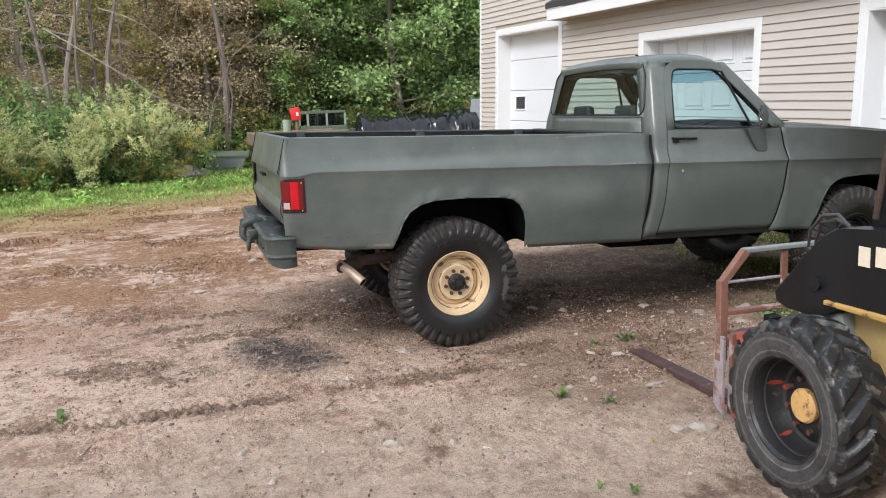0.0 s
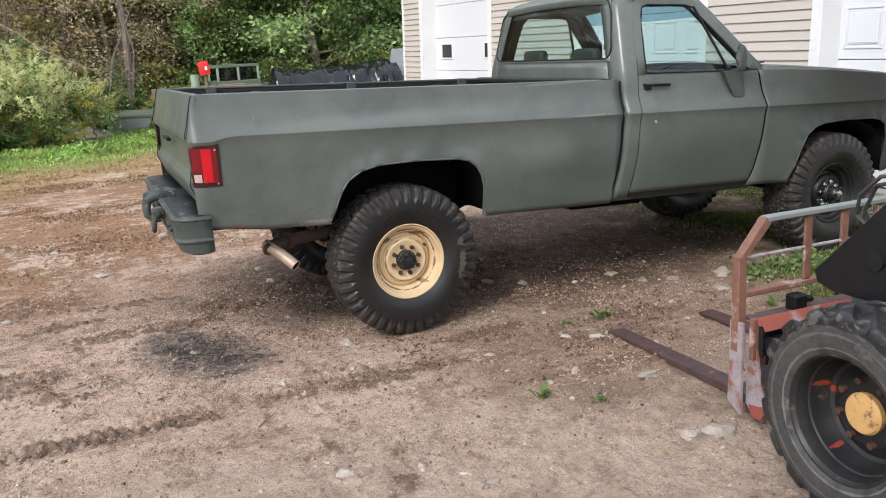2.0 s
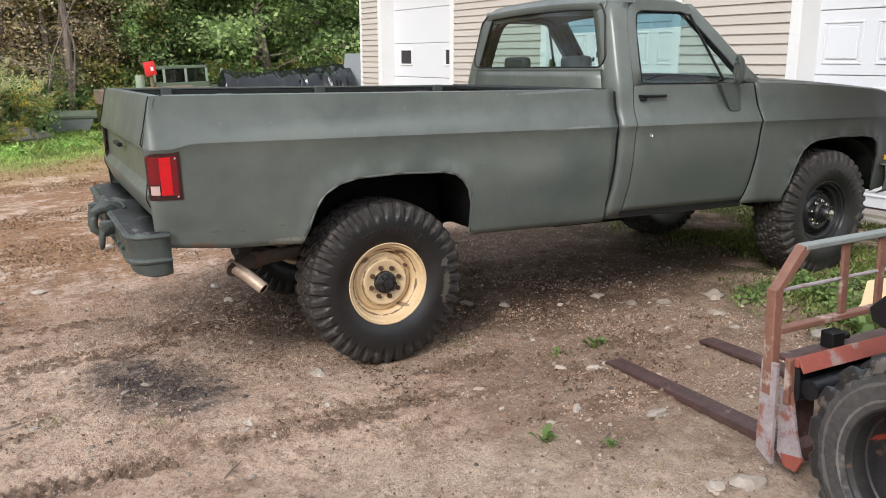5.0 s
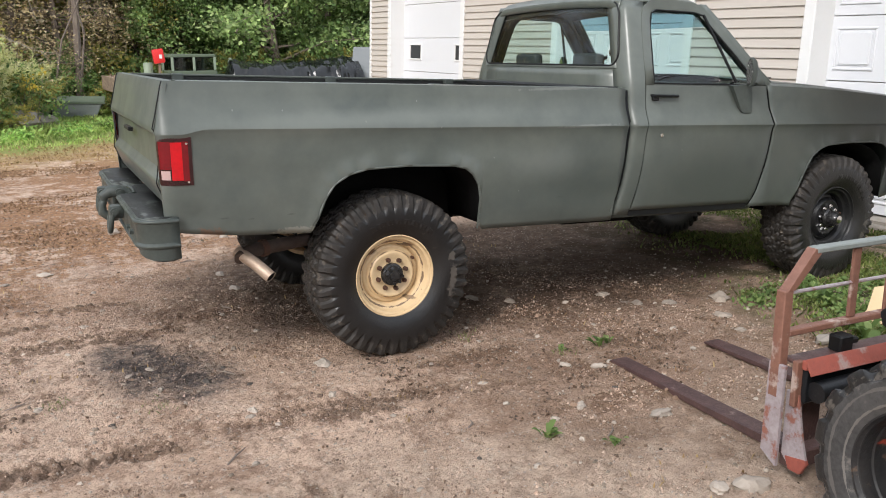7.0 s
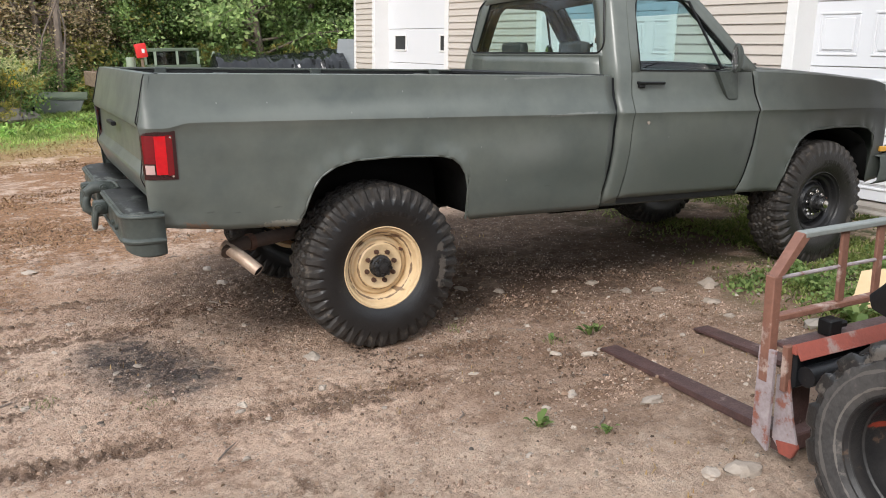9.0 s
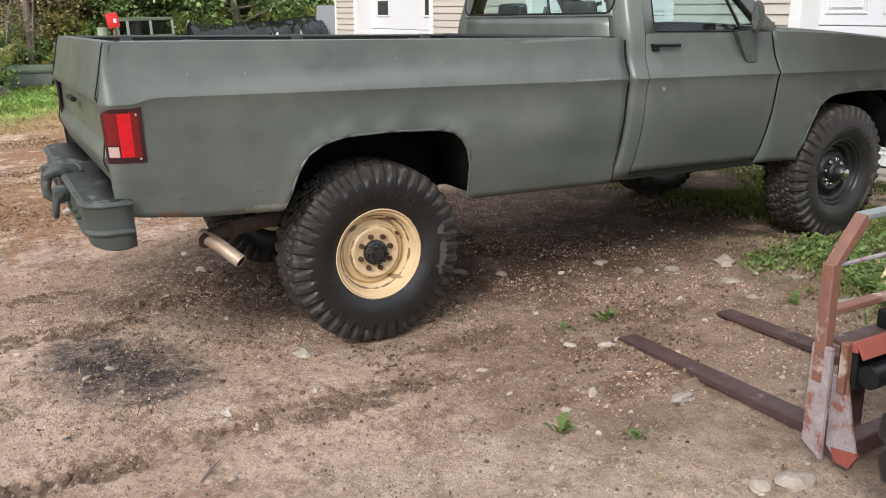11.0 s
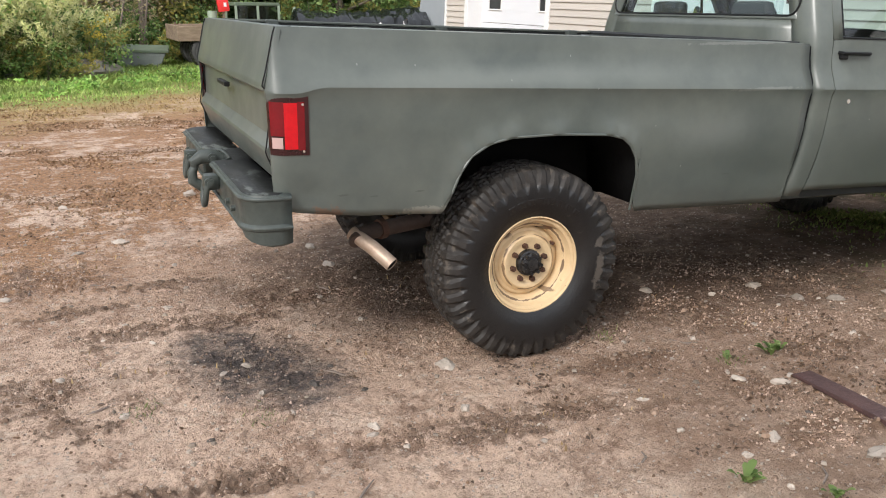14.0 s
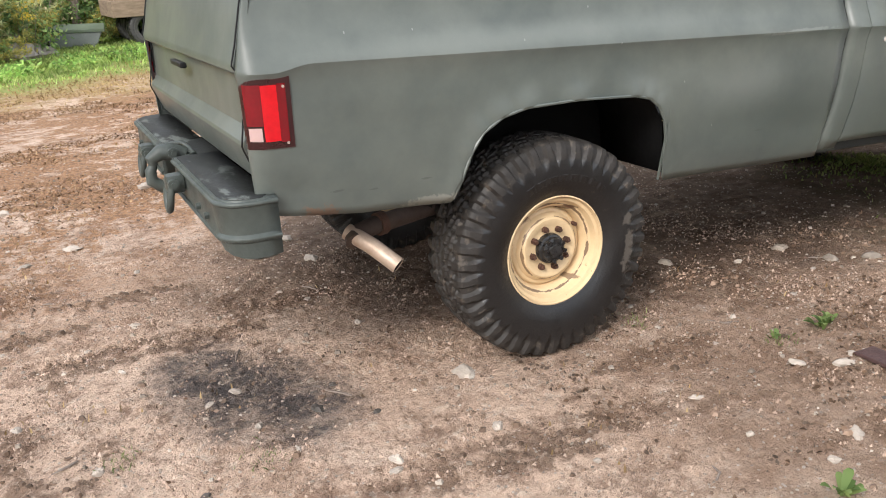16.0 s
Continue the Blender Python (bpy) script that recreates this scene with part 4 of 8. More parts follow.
def bed_side(sign):
    xs = sorted({round(v, 3) for v in list(np.linspace(-1.085, 1.40, 96)) + [a for a, _ in ARCH_R] + list(np.linspace(-0.46, -0.2, 16)) + list(np.linspace(0.3, 0.489, 14))})
    path = []
    for i in range(9):
        a = radians(90 * (1 - i / 8))
        ax, ay = CX - CRX * math.sin(a), CY + CRY * math.cos(a)
        nx, ny = -math.sin(a), math.cos(a)
        path.append((ax, sign * ay, nx, sign * ny, lerp(BED_LOW, ax), 1.465))
    for x in xs[1:]:
        lo = lerp(BED_LOW, x)
        if -0.47 <= x <= 0.49:
            lo = max(lo, lerp(ARCH_R, x))
        path.append((x, sign * HALF, 0, sign, lo, 1.465))
    path.append((1.44, sign * HALF, 0, sign, 0.672, 1.465))
    rows = panel_rows(path, 1.465, 0.67)
    k = len(rows[-1])
    rows[-1] = [(lerp(FRONT_SLANT, z), y, z) for x, y, z in rows[-1]]
    bm = bmesh.new()
    sheet(bm, rows)
    # rail on top, folded inwards
    sheet(bm, [[rows[i][0] for i in range(len(rows))], [(r[0][0] + (0.02 if i < 9 else 0), r[0][1] - sign * (0.03 if i < 9 else 0.075), 1.468) for i, r in enumerate(rows)], [(r[0][0] + (0.02 if i < 9 else 0), r[0][1] - sign * (0.03 if i < 9 else 0.078), 1.456) for i, r in enumerate(rows)]])
    bmesh.ops.remove_doubles(bm, verts=bm.verts, dist=0.0006)
    side = body("bed_side", bm, label="" if sign > 0 else "ribbed olive bed side with flared wheel opening", thick=0.004)
    bm = bmesh.new()
    pts = [(x, sign * (HALF - inset(max(z, 0.7)) + 0.012), z) for x, z in ARCH_R[1:-1]]
    pts = [(-0.462, sign * (HALF - 0.06), 0.722)] + pts + [(0.49, sign * (HALF - 0.07), 0.68)]
    tube(bm, pts, 0.006, 6, True)
    part("arch_lip", raked(bm), PAINT, side)
    return side


sides = {s: bed_side(s) for s in (-1, 1)}

# bed inside: floor, front wall, inner walls, stake pockets
bm = bmesh.new()
box(bm, -1.10, 1.40, -0.49, 0.49, 0.9, 0.93)
box(bm, 0.6, 1.40, -0.82, 0.82, 0.902, 0.928)
box(bm, -1.10, -0.6, -0.82, 0.82, 0.902, 0.928)
for i in range(9):
    y = -0.40 + i * 0.1
    box(bm, -1.10, 1.39, y - 0.02, y + 0.02, 0.93, 0.945, 0.004)
body("bed_floor", bm, BED_BLACK, smooth=False)
bm = bmesh.new()
box(bm, 1.40, 1.435, -0.9, 0.9, 0.9, 1.462, 0.006)
box(bm, 1.36, 1.44, -0.92, 0.92, 1.43, 1.474, 0.012)
body("bed_front_wall", bm, BED_BLACK, smooth=False)
for s in (-1, 1):
    bm = bmesh.new()
    box(bm, -1.10, 1.41, s * 0.868 - 0.012, s * 0.868 + 0.012, 1.135, 1.452)
    box(bm, -0.45, 0.5, s * 0.72 - 0.1, s * 0.72 + 0.1, 1.13, 1.17, 0.01)
    body("bed_inner_wall", bm, BED_BLACK, smooth=False)
    for x in (-0.75, 0.28, 1.2):
        bm = bmesh.new()
        box(bm, x - 0.035, x + 0.035, s * 0.848 - 0.03, s * 0.848 + 0.03, 1.30, 1.472, 0.006)
        body("stake_pocket", bm, PAINT_TRIM, parent=truck, smooth=False)

# tailgate
GATE = [(0.865, -1.115), (0.88, -1.14), (0.93, -1.16), (0.985, -1.180), (1.0, -1.184), (1.012, -1.182), (1.045, -1.158), (1.055, -1.153), (1.20, -1.150), (1.214, -1.151), (1.219, -1.156), (1.226, -1.176), (1.232, -1.182), (1.25, -1.183), (1.262, -1.180), (1.31, -1.166), (1.36, -1.154), (1.44, -1.135), (1.465, -1.126), (1.468, -1.09)]
bm = bmesh.new()
ys = [-0.93, -0.927, -0.915, -0.4, 0, 0.4, 0.915, 0.927, 0.93]
sheet(bm, [[(x + 0.026 + (0.02 if abs(y) > 0.929 else 0.004 if abs(y) > 0.92 else 0), y, z) for z, x in GATE] for y in ys])
tailgate = body("tailgate", bm, label="olive tailgate with a deep pressed recess", thick=0.004, sharp=0.35)
bm = bmesh.new()
# added black strips darken the seams beside the tailgate
for s in (-1, 1):
    bm = bmesh.new()
    sheet(bm, [[(-1.135 + rear_inset(z), s * 0.90, z), (-1.135 + rear_inset(z), s * 0.95, z)] for z in (0.87, 1.1, 1.19, 1.25, 1.3, 1.36, 1.455)])
    tube(bm, [(x + 0.022, s * 0.934, z) for z, x in GATE[2:-1] if not 1.03 < z < 1.24 or z in (1.2,)], 0.0028, 6)
    body("tailgate_gap", bm, SEAL)
bm = boxes((-1.175, -1.15, -0.11, 0.11, 1.174, 1.196), bevel=0.004)
part("tailgate_handle", raked(bm), SEAL, tailgate, "black tailgate handle slot", smooth=False)
bm = boxes((-1.09, -1.05, -0.88, 0.88, 0.88, 1.455), bevel=0.004)
body("tailgate_inner", bm, PAINT_TRIM, smooth=False)


def lens_patch(bm, a0, a1, z0, z1, out, s, n=8):
    """A curved plate that wraps the rear corner of the bed: a in 0 (rear) to 1 (side)."""
    def at(a, z, o):
        g = radians(90 * (1 - min(a, 1)))
        k = inset(z) - o
        return (CX - (CRX - 0.35 * k) * math.sin(g) + (max(0, a - 1) * 0.14), s * (CY + (CRY - k) * math.cos(g)), z)
    us = [a0 + (a1 - a0) * i / n for i in range(n + 1)]
    outer = [[at(u, z, out) for u in us] for z in (z0, z1)]
    inner = [[at(u, z, -0.03) for u in us] for z in (z0, z1)]
    sheet(bm, [inner[0], outer[0], outer[1], inner[1]])
    for i in (0, n):
        bm.faces.new([bm.verts.new(p) for p in (inner[0][i], outer[0][i], outer[1][i], inner[1][i])])
    return bm


for s in (-1, 1):
    bm = lens_patch(bmesh.new(), 0.04, 1.56, 0.992, 1.216, 0.005, s, 14)
    lamp = body("tail_light", bm, DARK_LENS, "red wraparound tail light with a dark bezel")
    for nm, a0, a1, z0, z1, mt, o in (("brake_lens", 0.28, 0.86, 1.066, 1.194, RED_DARK, 0.009), ("turn_lens", 0.865, 1.25, 1.016, 1.192, RED_LENS, 0.010), ("reverse_lens", 0.34, 0.80, 1.018, 1.060, CLEAR_LENS, 0.0095), ("side_lens", 1.255, 1.45, 1.012, 1.196, RED_DARK, 0.009)):
        part(nm, raked(lens_patch(bmesh.new(), a0, a1, z0, z1, o, s)), mt, lamp, "frosted reverse lens" if nm == "reverse_lens" else "")
    for z in (1.008, 1.186):
        bm = bmesh.new()
        tube(bm, [(CX + 0.056, s * (HALF - inset(z) - 0.01), z), (CX + 0.056, s * (HALF - inset(z) + 0.011), z)], 0.005, 8)
        part("lens_screw", raked(bm), CHROME, lamp)


# cab
def tumble(z):
    """Half width of the cab over the belt line."""
    return lerp([(1.45, 0.942), (1.50, 0.938), (1.53, 0.925), (1.75, 0.84), (1.93, 0.766), (1.965, 0.745), (1.99, 0.71)], z)


def width_at(z):
    return HALF - inset(z) if z < 1.47 else tumble(z)


def corner_x(z):
    """Rear edge of the cab seen from the side."""
    return lerp([(0.6, 1.375), (0.70, 1.40), (0.85, 1.445), (1.05, 1.475), (1.25, 1.487), (1.47, 1.492), (1.55, 1.497), (1.9, 1.552), (2.0, 1.60)], z)


def door_rear_x(z):
    return lerp(DOOR_REAR, z) if z < 1.5 else lerp([(1.5, 1.615), (1.75, 1.655), (1.88, 1.685), (1.94, 1.72)], z)


CAB_Z = [0.70, 0.76, 0.9, 1.02, 1.12, 1.19, 1.225, 1.24, 1.25, 1.26, 1.28, 1.31, 1.355, 1.41, 1.47, 1.53, 1.6, 1.68, 1.76, 1.84, 1.9, 1.945]
for s in (-1, 1):
    bm = bmesh.new()
    rows = []
    for z in CAB_Z:
        w = width_at(z)
        x0, x1 = corner_x(z), door_rear_x(z) - 0.006
        r = 0.05
        rows.append([(x0 + 0.004, s * (w - 0.16), z), (x0, s * (w - 0.10), z), (x0 + 0.004, s * (w - 0.05), z), (x0 + 0.016, s * (w - 0.018), z), (x0 + 0.035, s * (w - 0.003), z), (x0 + 0.05, s * w, z), (x1, s * w, z), (x1, s * (w - 0.03), z)])
    sheet(bm, rows)
    body("cab_corner", bm, thick=0.003)

# back wall under the window, window surround
bm = bmesh.new()
rows = []
for z in (0.7, 1.25, 1.47, 1.53, 1.575):
    x = corner_x(z) + 0.004
    rows.append([(x, y * (width_at(z) - 0.15) / 0.79, z) for y in np.linspace(-0.79, 0.79, 9)])
sheet(bm, rows)
body("cab_back", bm, thick=0.004)


def rounded(cx, cz, w, h, r, n=6):
    pts = []
    for qx, qz, a0 in ((1, 1, 0), (-1, 1, 90), (-1, -1, 180), (1, -1, 270)):
        for i in range(n + 1):
            a = radians(a0 + 90 * i / n)
            pts.append((cx + qx * (w / 2 - r) + r * math.cos(a), cz + qz * (h / 2 - r) + r * math.sin(a)))
    return pts


def back_plane(y, z, off=0.0):
    return (corner_x(z) + off, y, z)


hole = [(y * (1.0 - 0.30 * (z - 1.585)), z) for y, z in rounded(0, 1.765, 1.64, 0.35, 0.085)]
frame_out = [(y, z) for y, z in ((max(-0.80, min(0.80, a * 1.35)) * (1 - 0.27 * max(0, b - 1.585)), 1.575 if b < 1.6 else (1.965 if b > 1.93 else b)) for a, b in hole)]
bm = bmesh.new()
sheet(bm, [[back_plane(y, z) for y, z in frame_out], [back_plane(y, z, -0.004) for y, z in hole]], True)
body("rear_window_surround", bm, thick=0.004)
bm = bmesh.new()
tube(bm, [back_plane(y, z, -0.004) for y, z in hole + hole[:2]], 0.0055, 6, False)
body("rear_window_seal", bm, SEAL)
bm = bmesh.new()
bm.faces.new([bm.verts.new(back_plane(y, z, 0.004)) for y, z in hole])
g = body("rear_window", bm, GLASS, "clear rear cab glass")
g.visible_shadow = False

# roof: arched panel with rounded edges
ROOF_X = [(1.555, 1.925), (1.565, 1.965), (1.60, 1.995), (1.66, 2.012), (1.8, 2.026), (1.95, 2.028), (2.08, 2.018), (2.16, 2.0), (2.205, 1.98), (2.235, 1.955)]
bm = bmesh.new()
rows = []
for x, zc in ROOF_X:
    row = []
    for t in np.linspace(-1, 1, 21):
        a = abs(t)
        y = math.copysign(0.745 * min(1, a * 1.06) - (0.0 if a < 0.94 else 0.0), t)
        drop = 0.022 * a ** 2 + 0.05 * ease(a, 0.82, 1.0)
        row.append((x + 0.035 * (1 - a * a) * (1 if x > 2.05 else 0), y, zc - drop))
    rows.append(row)
sheet(bm, rows)
roof = body("roof", bm, thick=0.006)
for s in (-1, 1):
    bm = bmesh.new()
    tube(bm, [(1.68, s * 0.752, 1.946), (1.72, s * 0.756, 1.95), (1.9, s * 0.758, 1.955), (2.1, s * 0.757, 1.948), (2.2, s * 0.755, 1.925), (2.64, s * 0.93, 1.52)], [0.003, 0.006, 0.006, 0.006, 0.006, 0.005], 6)
    part("drip_rail", raked(bm), PAINT, roof)
bm = bmesh.new()
tube(bm, [(1.74, -0.3, 2.01), (1.74, -0.3, 2.028)], 0.012, 8)
part("roof_plug", raked(bm), SEAL, roof)


def a_pillar(z):
    """Front edge of the door opening."""
    return lerp([(1.5, 2.64), (1.6, 2.545), (1.7, 2.45), (1.8, 2.352), (1.9, 2.255), (1.945, 2.20)], z)


for s in (-1, 1):
    bm = bmesh.new()
    rows = []
    for z in (1.47, 1.55, 1.65, 1.75, 1.85, 1.92, 1.955):
        w, x = width_at(z), a_pillar(z)
        rows.append([(x - 0.02, s * (w - 0.045), z), (x - 0.03, s * (w + 0.0), z), (x + 0.015, s * (w - 0.002), z), (x + 0.04, s * (w - 0.03), z), (x + 0.045, s * (w - 0.08), z)])
    sheet(bm, rows)
    body("windshield_pillar", bm, thick=0.006)
bm = bmesh.new()
sheet(bm, [[(lerp([(1.5, 2.70), (1.955, 2.25)], z) + 0.10 * (1 - (y / 0.85) ** 2) * (1 - 0.5 * (z - 1.5) / 0.45), y * (width_at(z) - 0.03) / 0.94, z) for y in np.linspace(-0.94, 0.94, 9)] for z in (1.49, 1.6, 1.72, 1.84)])
g = body("windshield", bm, GLASS, "clear windshield glass")
g.visible_shadow = False
bm = bmesh.new()
sheet(bm, [[(lerp([(1.5, 2.70), (1.955, 2.25)], z) + 0.10 * (1 - (y / 0.85) ** 2) * (1 - 0.5 * (z - 1.5) / 0.45), y * (width_at(z) - 0.03) / 0.94, z) for y in np.linspace(-0.94, 0.94, 9)] for z in (1.842, 1.9, 1.95)])
g = body("shade_band", bm, SHADE_BAND, "blue tinted band across the top of the windshield")
g.visible_shadow = False

# doors
for s in (-1, 1):
    bm = bmesh.new()
    zs = [0.728, 0.76, 0.82, 0.9, 1.02, 1.12, 1.19, 1.225, 1.24, 1.25, 1.26, 1.28, 1.31, 1.355, 1.41, 1.46, 1.485, 1.496]
    rows = []
    for z in zs:
        a, b = door_rear_x(z) + 0.006, lerp(DOOR_FRONT, z) - 0.006
        w = width_at(z)
        xs = [a] + list(np.linspace(a + 0.01, b - 0.01, 14)) + [b]
        rows.append([(a, s * (w - 0.03), z)] + [(x, s * (w - (0.004 if i in (0, 15) else 0) + (-0.006 * math.exp(-((x - 1.86) / 0.09) ** 2 - ((z - 1.27) / 0.025) ** 2)) + dented(x, z)), z) for i, x in enumerate(xs)] + [(b, s * (w - 0.03), z)])
    rows.append([(p[0], s * (width_at(1.5) - 0.06), 1.499) for p in rows[-1]])
    sheet(bm, rows)
    door = body("door", bm, label="olive cab door with a dented body crease" if s < 0 else "", thick=0.003)
    # window frame: rear post, header and front post
    bm = bmesh.new()

    def strip(points, wide):
        sheet(bm, [[(x - dx, s * (width_at(z) - 0.03), z - dz), (x - dx, s * (width_at(z) + 0.003), z - dz), (x + dx, s * (width_at(z) + 0.003), z + dz), (x + dx, s * (width_at(z) - 0.03), z + dz)] for x, z, dx, dz in points])

    POSTS = [(1.645, 1.49, 0.028, 0), (1.658, 1.62, 0.028, 0), (1.678, 1.75, 0.029, 0), (1.702, 1.86, 0.03, 0.0), (1.728, 1.905, 0.03, -0.012), (1.772, 1.932, 0.01, -0.026), (1.9, 1.938, 0, -0.026), (2.08, 1.936, 0.0, -0.026), (2.15, 1.918, -0.014, -0.022), (2.2, 1.875, -0.024, -0.014), (2.38, 1.69, -0.024, -0.013), (2.53, 1.535, -0.024, -0.013), (2.56, 1.50, -0.03, -0.0)]
    strip(POSTS, 0.03)
    part("window_frame", raked(bm), PAINT, door, thick=0.004)
    bm = bmesh.new()
    sheet(bm, [[(x - 1.15 * dx, s * (width_at(z) - 0.036), z - 1.15 * dz), (x + 1.15 * dx, s * (width_at(z) - 0.036), z + 1.15 * dz)] for x, z, dx, dz in POSTS])
    sheet(bm, [[(a, s * (width_at(a2) - 0.036), a2) for a in (1.66, 2.1, 2.5)] for a2 in (0.95, 1.2, 1.47)])
    part("door_lining", raked(bm), DUSTY_BLACK, door, "dark door lining", thick=0.003)
    bm = bmesh.new()
    tube(bm, [(2.17, s * (width_at(1.89) + 0.002), 1.895), (2.335, s * (width_at(1.51) + 0.002), 1.512)], 0.010, 6)
    tube(bm, [(1.675, s * (width_at(1.5) + 0.004), 1.50), (2.5, s * (width_at(1.5) + 0.003), 1.50)], 0.005, 6)
    tube(bm, [(1.68, s * (width_at(1.51)), 1.51), (1.722, s * width_at(1.8), 1.8), (1.755, s * width_at(1.885), 1.885), (1.8, s * width_at(1.905), 1.905), (2.1, s * width_at(1.905), 1.905), (2.165, s * width_at(1.89), 1.89)], 0.0055, 6)
    tube(bm, [(2.19, s * width_at(1.85), 1.85), (2.36, s * width_at(1.68), 1.68), (2.485, s * width_at(1.55), 1.55), (2.49, s * width_at(1.52), 1.52)], 0.007, 6)
    part("window_seal", raked(bm), SEAL, door)
    bm = bmesh.new()
    bm.faces.new([bm.verts.new((x, s * (width_at(z) - 0.012), z)) for x, z in ((1.68, 1.495), (2.49, 1.495), (2.36, 1.68), (2.165, 1.9), (1.78, 1.905), (1.735, 1.85))])
    g = part("window_pane", raked(bm), GLASS, door, "clear door glass")
    g.visible_shadow = False
    bm = bmesh.new()
    y = s * (width_at(1.42) + 0.022)
    tube(bm, [(1.655, y - s * 0.03, 1.425), (1.66, y, 1.425), (1.838, y, 1.425), (1.85, y - s * 0.025, 1.425)], 0.0095, 8, flat=1.3)
    box(bm, 1.655, 1.70, min(y, y - s * 0.03), max(y, y - s * 0.03), 1.395, 1.422, 0.005)
    part("door_handle", raked(bm), SEAL, door, "dark pull door handle")
    bm = bmesh.new()
    lathe(bm, [(0.0, -0.004), (0.012, -0.004), (0.013, 0.004), (0.0, 0.004)][1:3], 14, Matrix.Translation((1.712, s * (width_at(1.19) + 0.002), 1.19)))
    tube(bm, [(1.712, s * (width_at(1.19) - 0.002), 1.19), (1.712, s * (width_at(1.19) + 0.005), 1.19)], 0.012, 12)
    part("door_lock", raked(bm), CHROME, door)
    # mirror
    bm = bmesh.new()
    y0 = width_at(1.4)
    prism(bm, [(2.265, 1.495), (2.43, 1.505), (2.448, 1.335), (2.436, 1.322), (2.372, 1.322), (2.352, 1.335)], s * (y0 - 0.005), s * (y0 + 0.032), "y", 0.004)
    tube(bm, [(2.40, s * y0, 1.49), (2.39, s * (y0 + 0.05), 1.51), (2.375, s * (y0 + 0.08), 1.53)], 0.013, 6)
    mir = part("door_mirror", raked(bm), PAINT_TRIM, door, "olive painted door mirror", smooth=False)
    bm = bmesh.new()
    rows = []
    for x, k in ((2.345, 0.9), (2.35, 1.0), (2.37, 0.98), (2.39, 0.8), (2.40, 0.45), (2.405, 0.1)):
        rows.append([(x, s * (y0 + 0.085) + 0.032 * k * math.cos(a), 1.575 + 0.085 * k * math.sin(a)) for a in (2 * math.pi * i / 20 for i in range(20))])
    vs = sheet(bm, rows, True)
    bm.faces.new(vs[0])
    part("mirror_shell", raked(bm), PAINT_TRIM, mir)
    bm = bmesh.new()
    bm.faces.new([bm.verts.new((2.342, s * (y0 + 0.085) + 0.025 * math.cos(2 * math.pi * i / 20), 1.575 + 0.072 * math.sin(2 * math.pi * i / 20))) for i in range(20)])
    part("mirror_glass", raked(bm), CHROME, mir)

# added black sheets darken the gaps behind the door edges and between cab and bed
for s in (-1, 1):
    bm = bmesh.new()
    for edge, lo in ((door_rear_x, 0.72), (lambda z: lerp(DOOR_FRONT, z), 0.78)):
        zs = list(np.linspace(lo, 1.47, 26))
        sheet(bm, [[(edge(z) - 0.02, s * (width_at(z) - 0.009), z), (edge(z) + 0.02, s * (width_at(z) - 0.009), z)] for z in zs])
    sheet(bm, [[(x, s * (width_at(0.722) - 0.012), 0.69), (x, s * (width_at(0.722) - 0.012), 0.735)] for x in (1.53, 2.0, 2.5)])
    sheet(bm, [[(door_rear_x(z) - 0.012, s * (width_at(z) - 0.012), z), (door_rear_x(z) + 0.012, s * (width_at(z) - 0.012), z)] for z in (1.5, 1.6, 1.7, 1.8, 1.9)])
    body("door_gap", bm, SEAL)
    bm = bmesh.new()
    sheet(bm, [[(lerp(FRONT_SLANT, z) - 0.01, s * (width_at(z) - 0.03), z), (corner_x(z) + 0.03, s * (width_at(z) - 0.03), z)] for z in np.linspace(0.69, 1.455, 14)])
    body("bed_gap", bm, SEAL)

# sills
for s in (-1, 1):
    bm = bmesh.new()
    sheet(bm, [[(x, s * 0.90, 0.716), (x, s * 0.918, 0.714), (x, s * 0.914, 0.695), (x, s * 0.89, 0.675), (x, s * 0.84, 0.668)] for x in (1.40, 2.0, 2.50, 2.56)])
    body("rocker_panel", bm, PAINT_TRIM, thick=0.004)

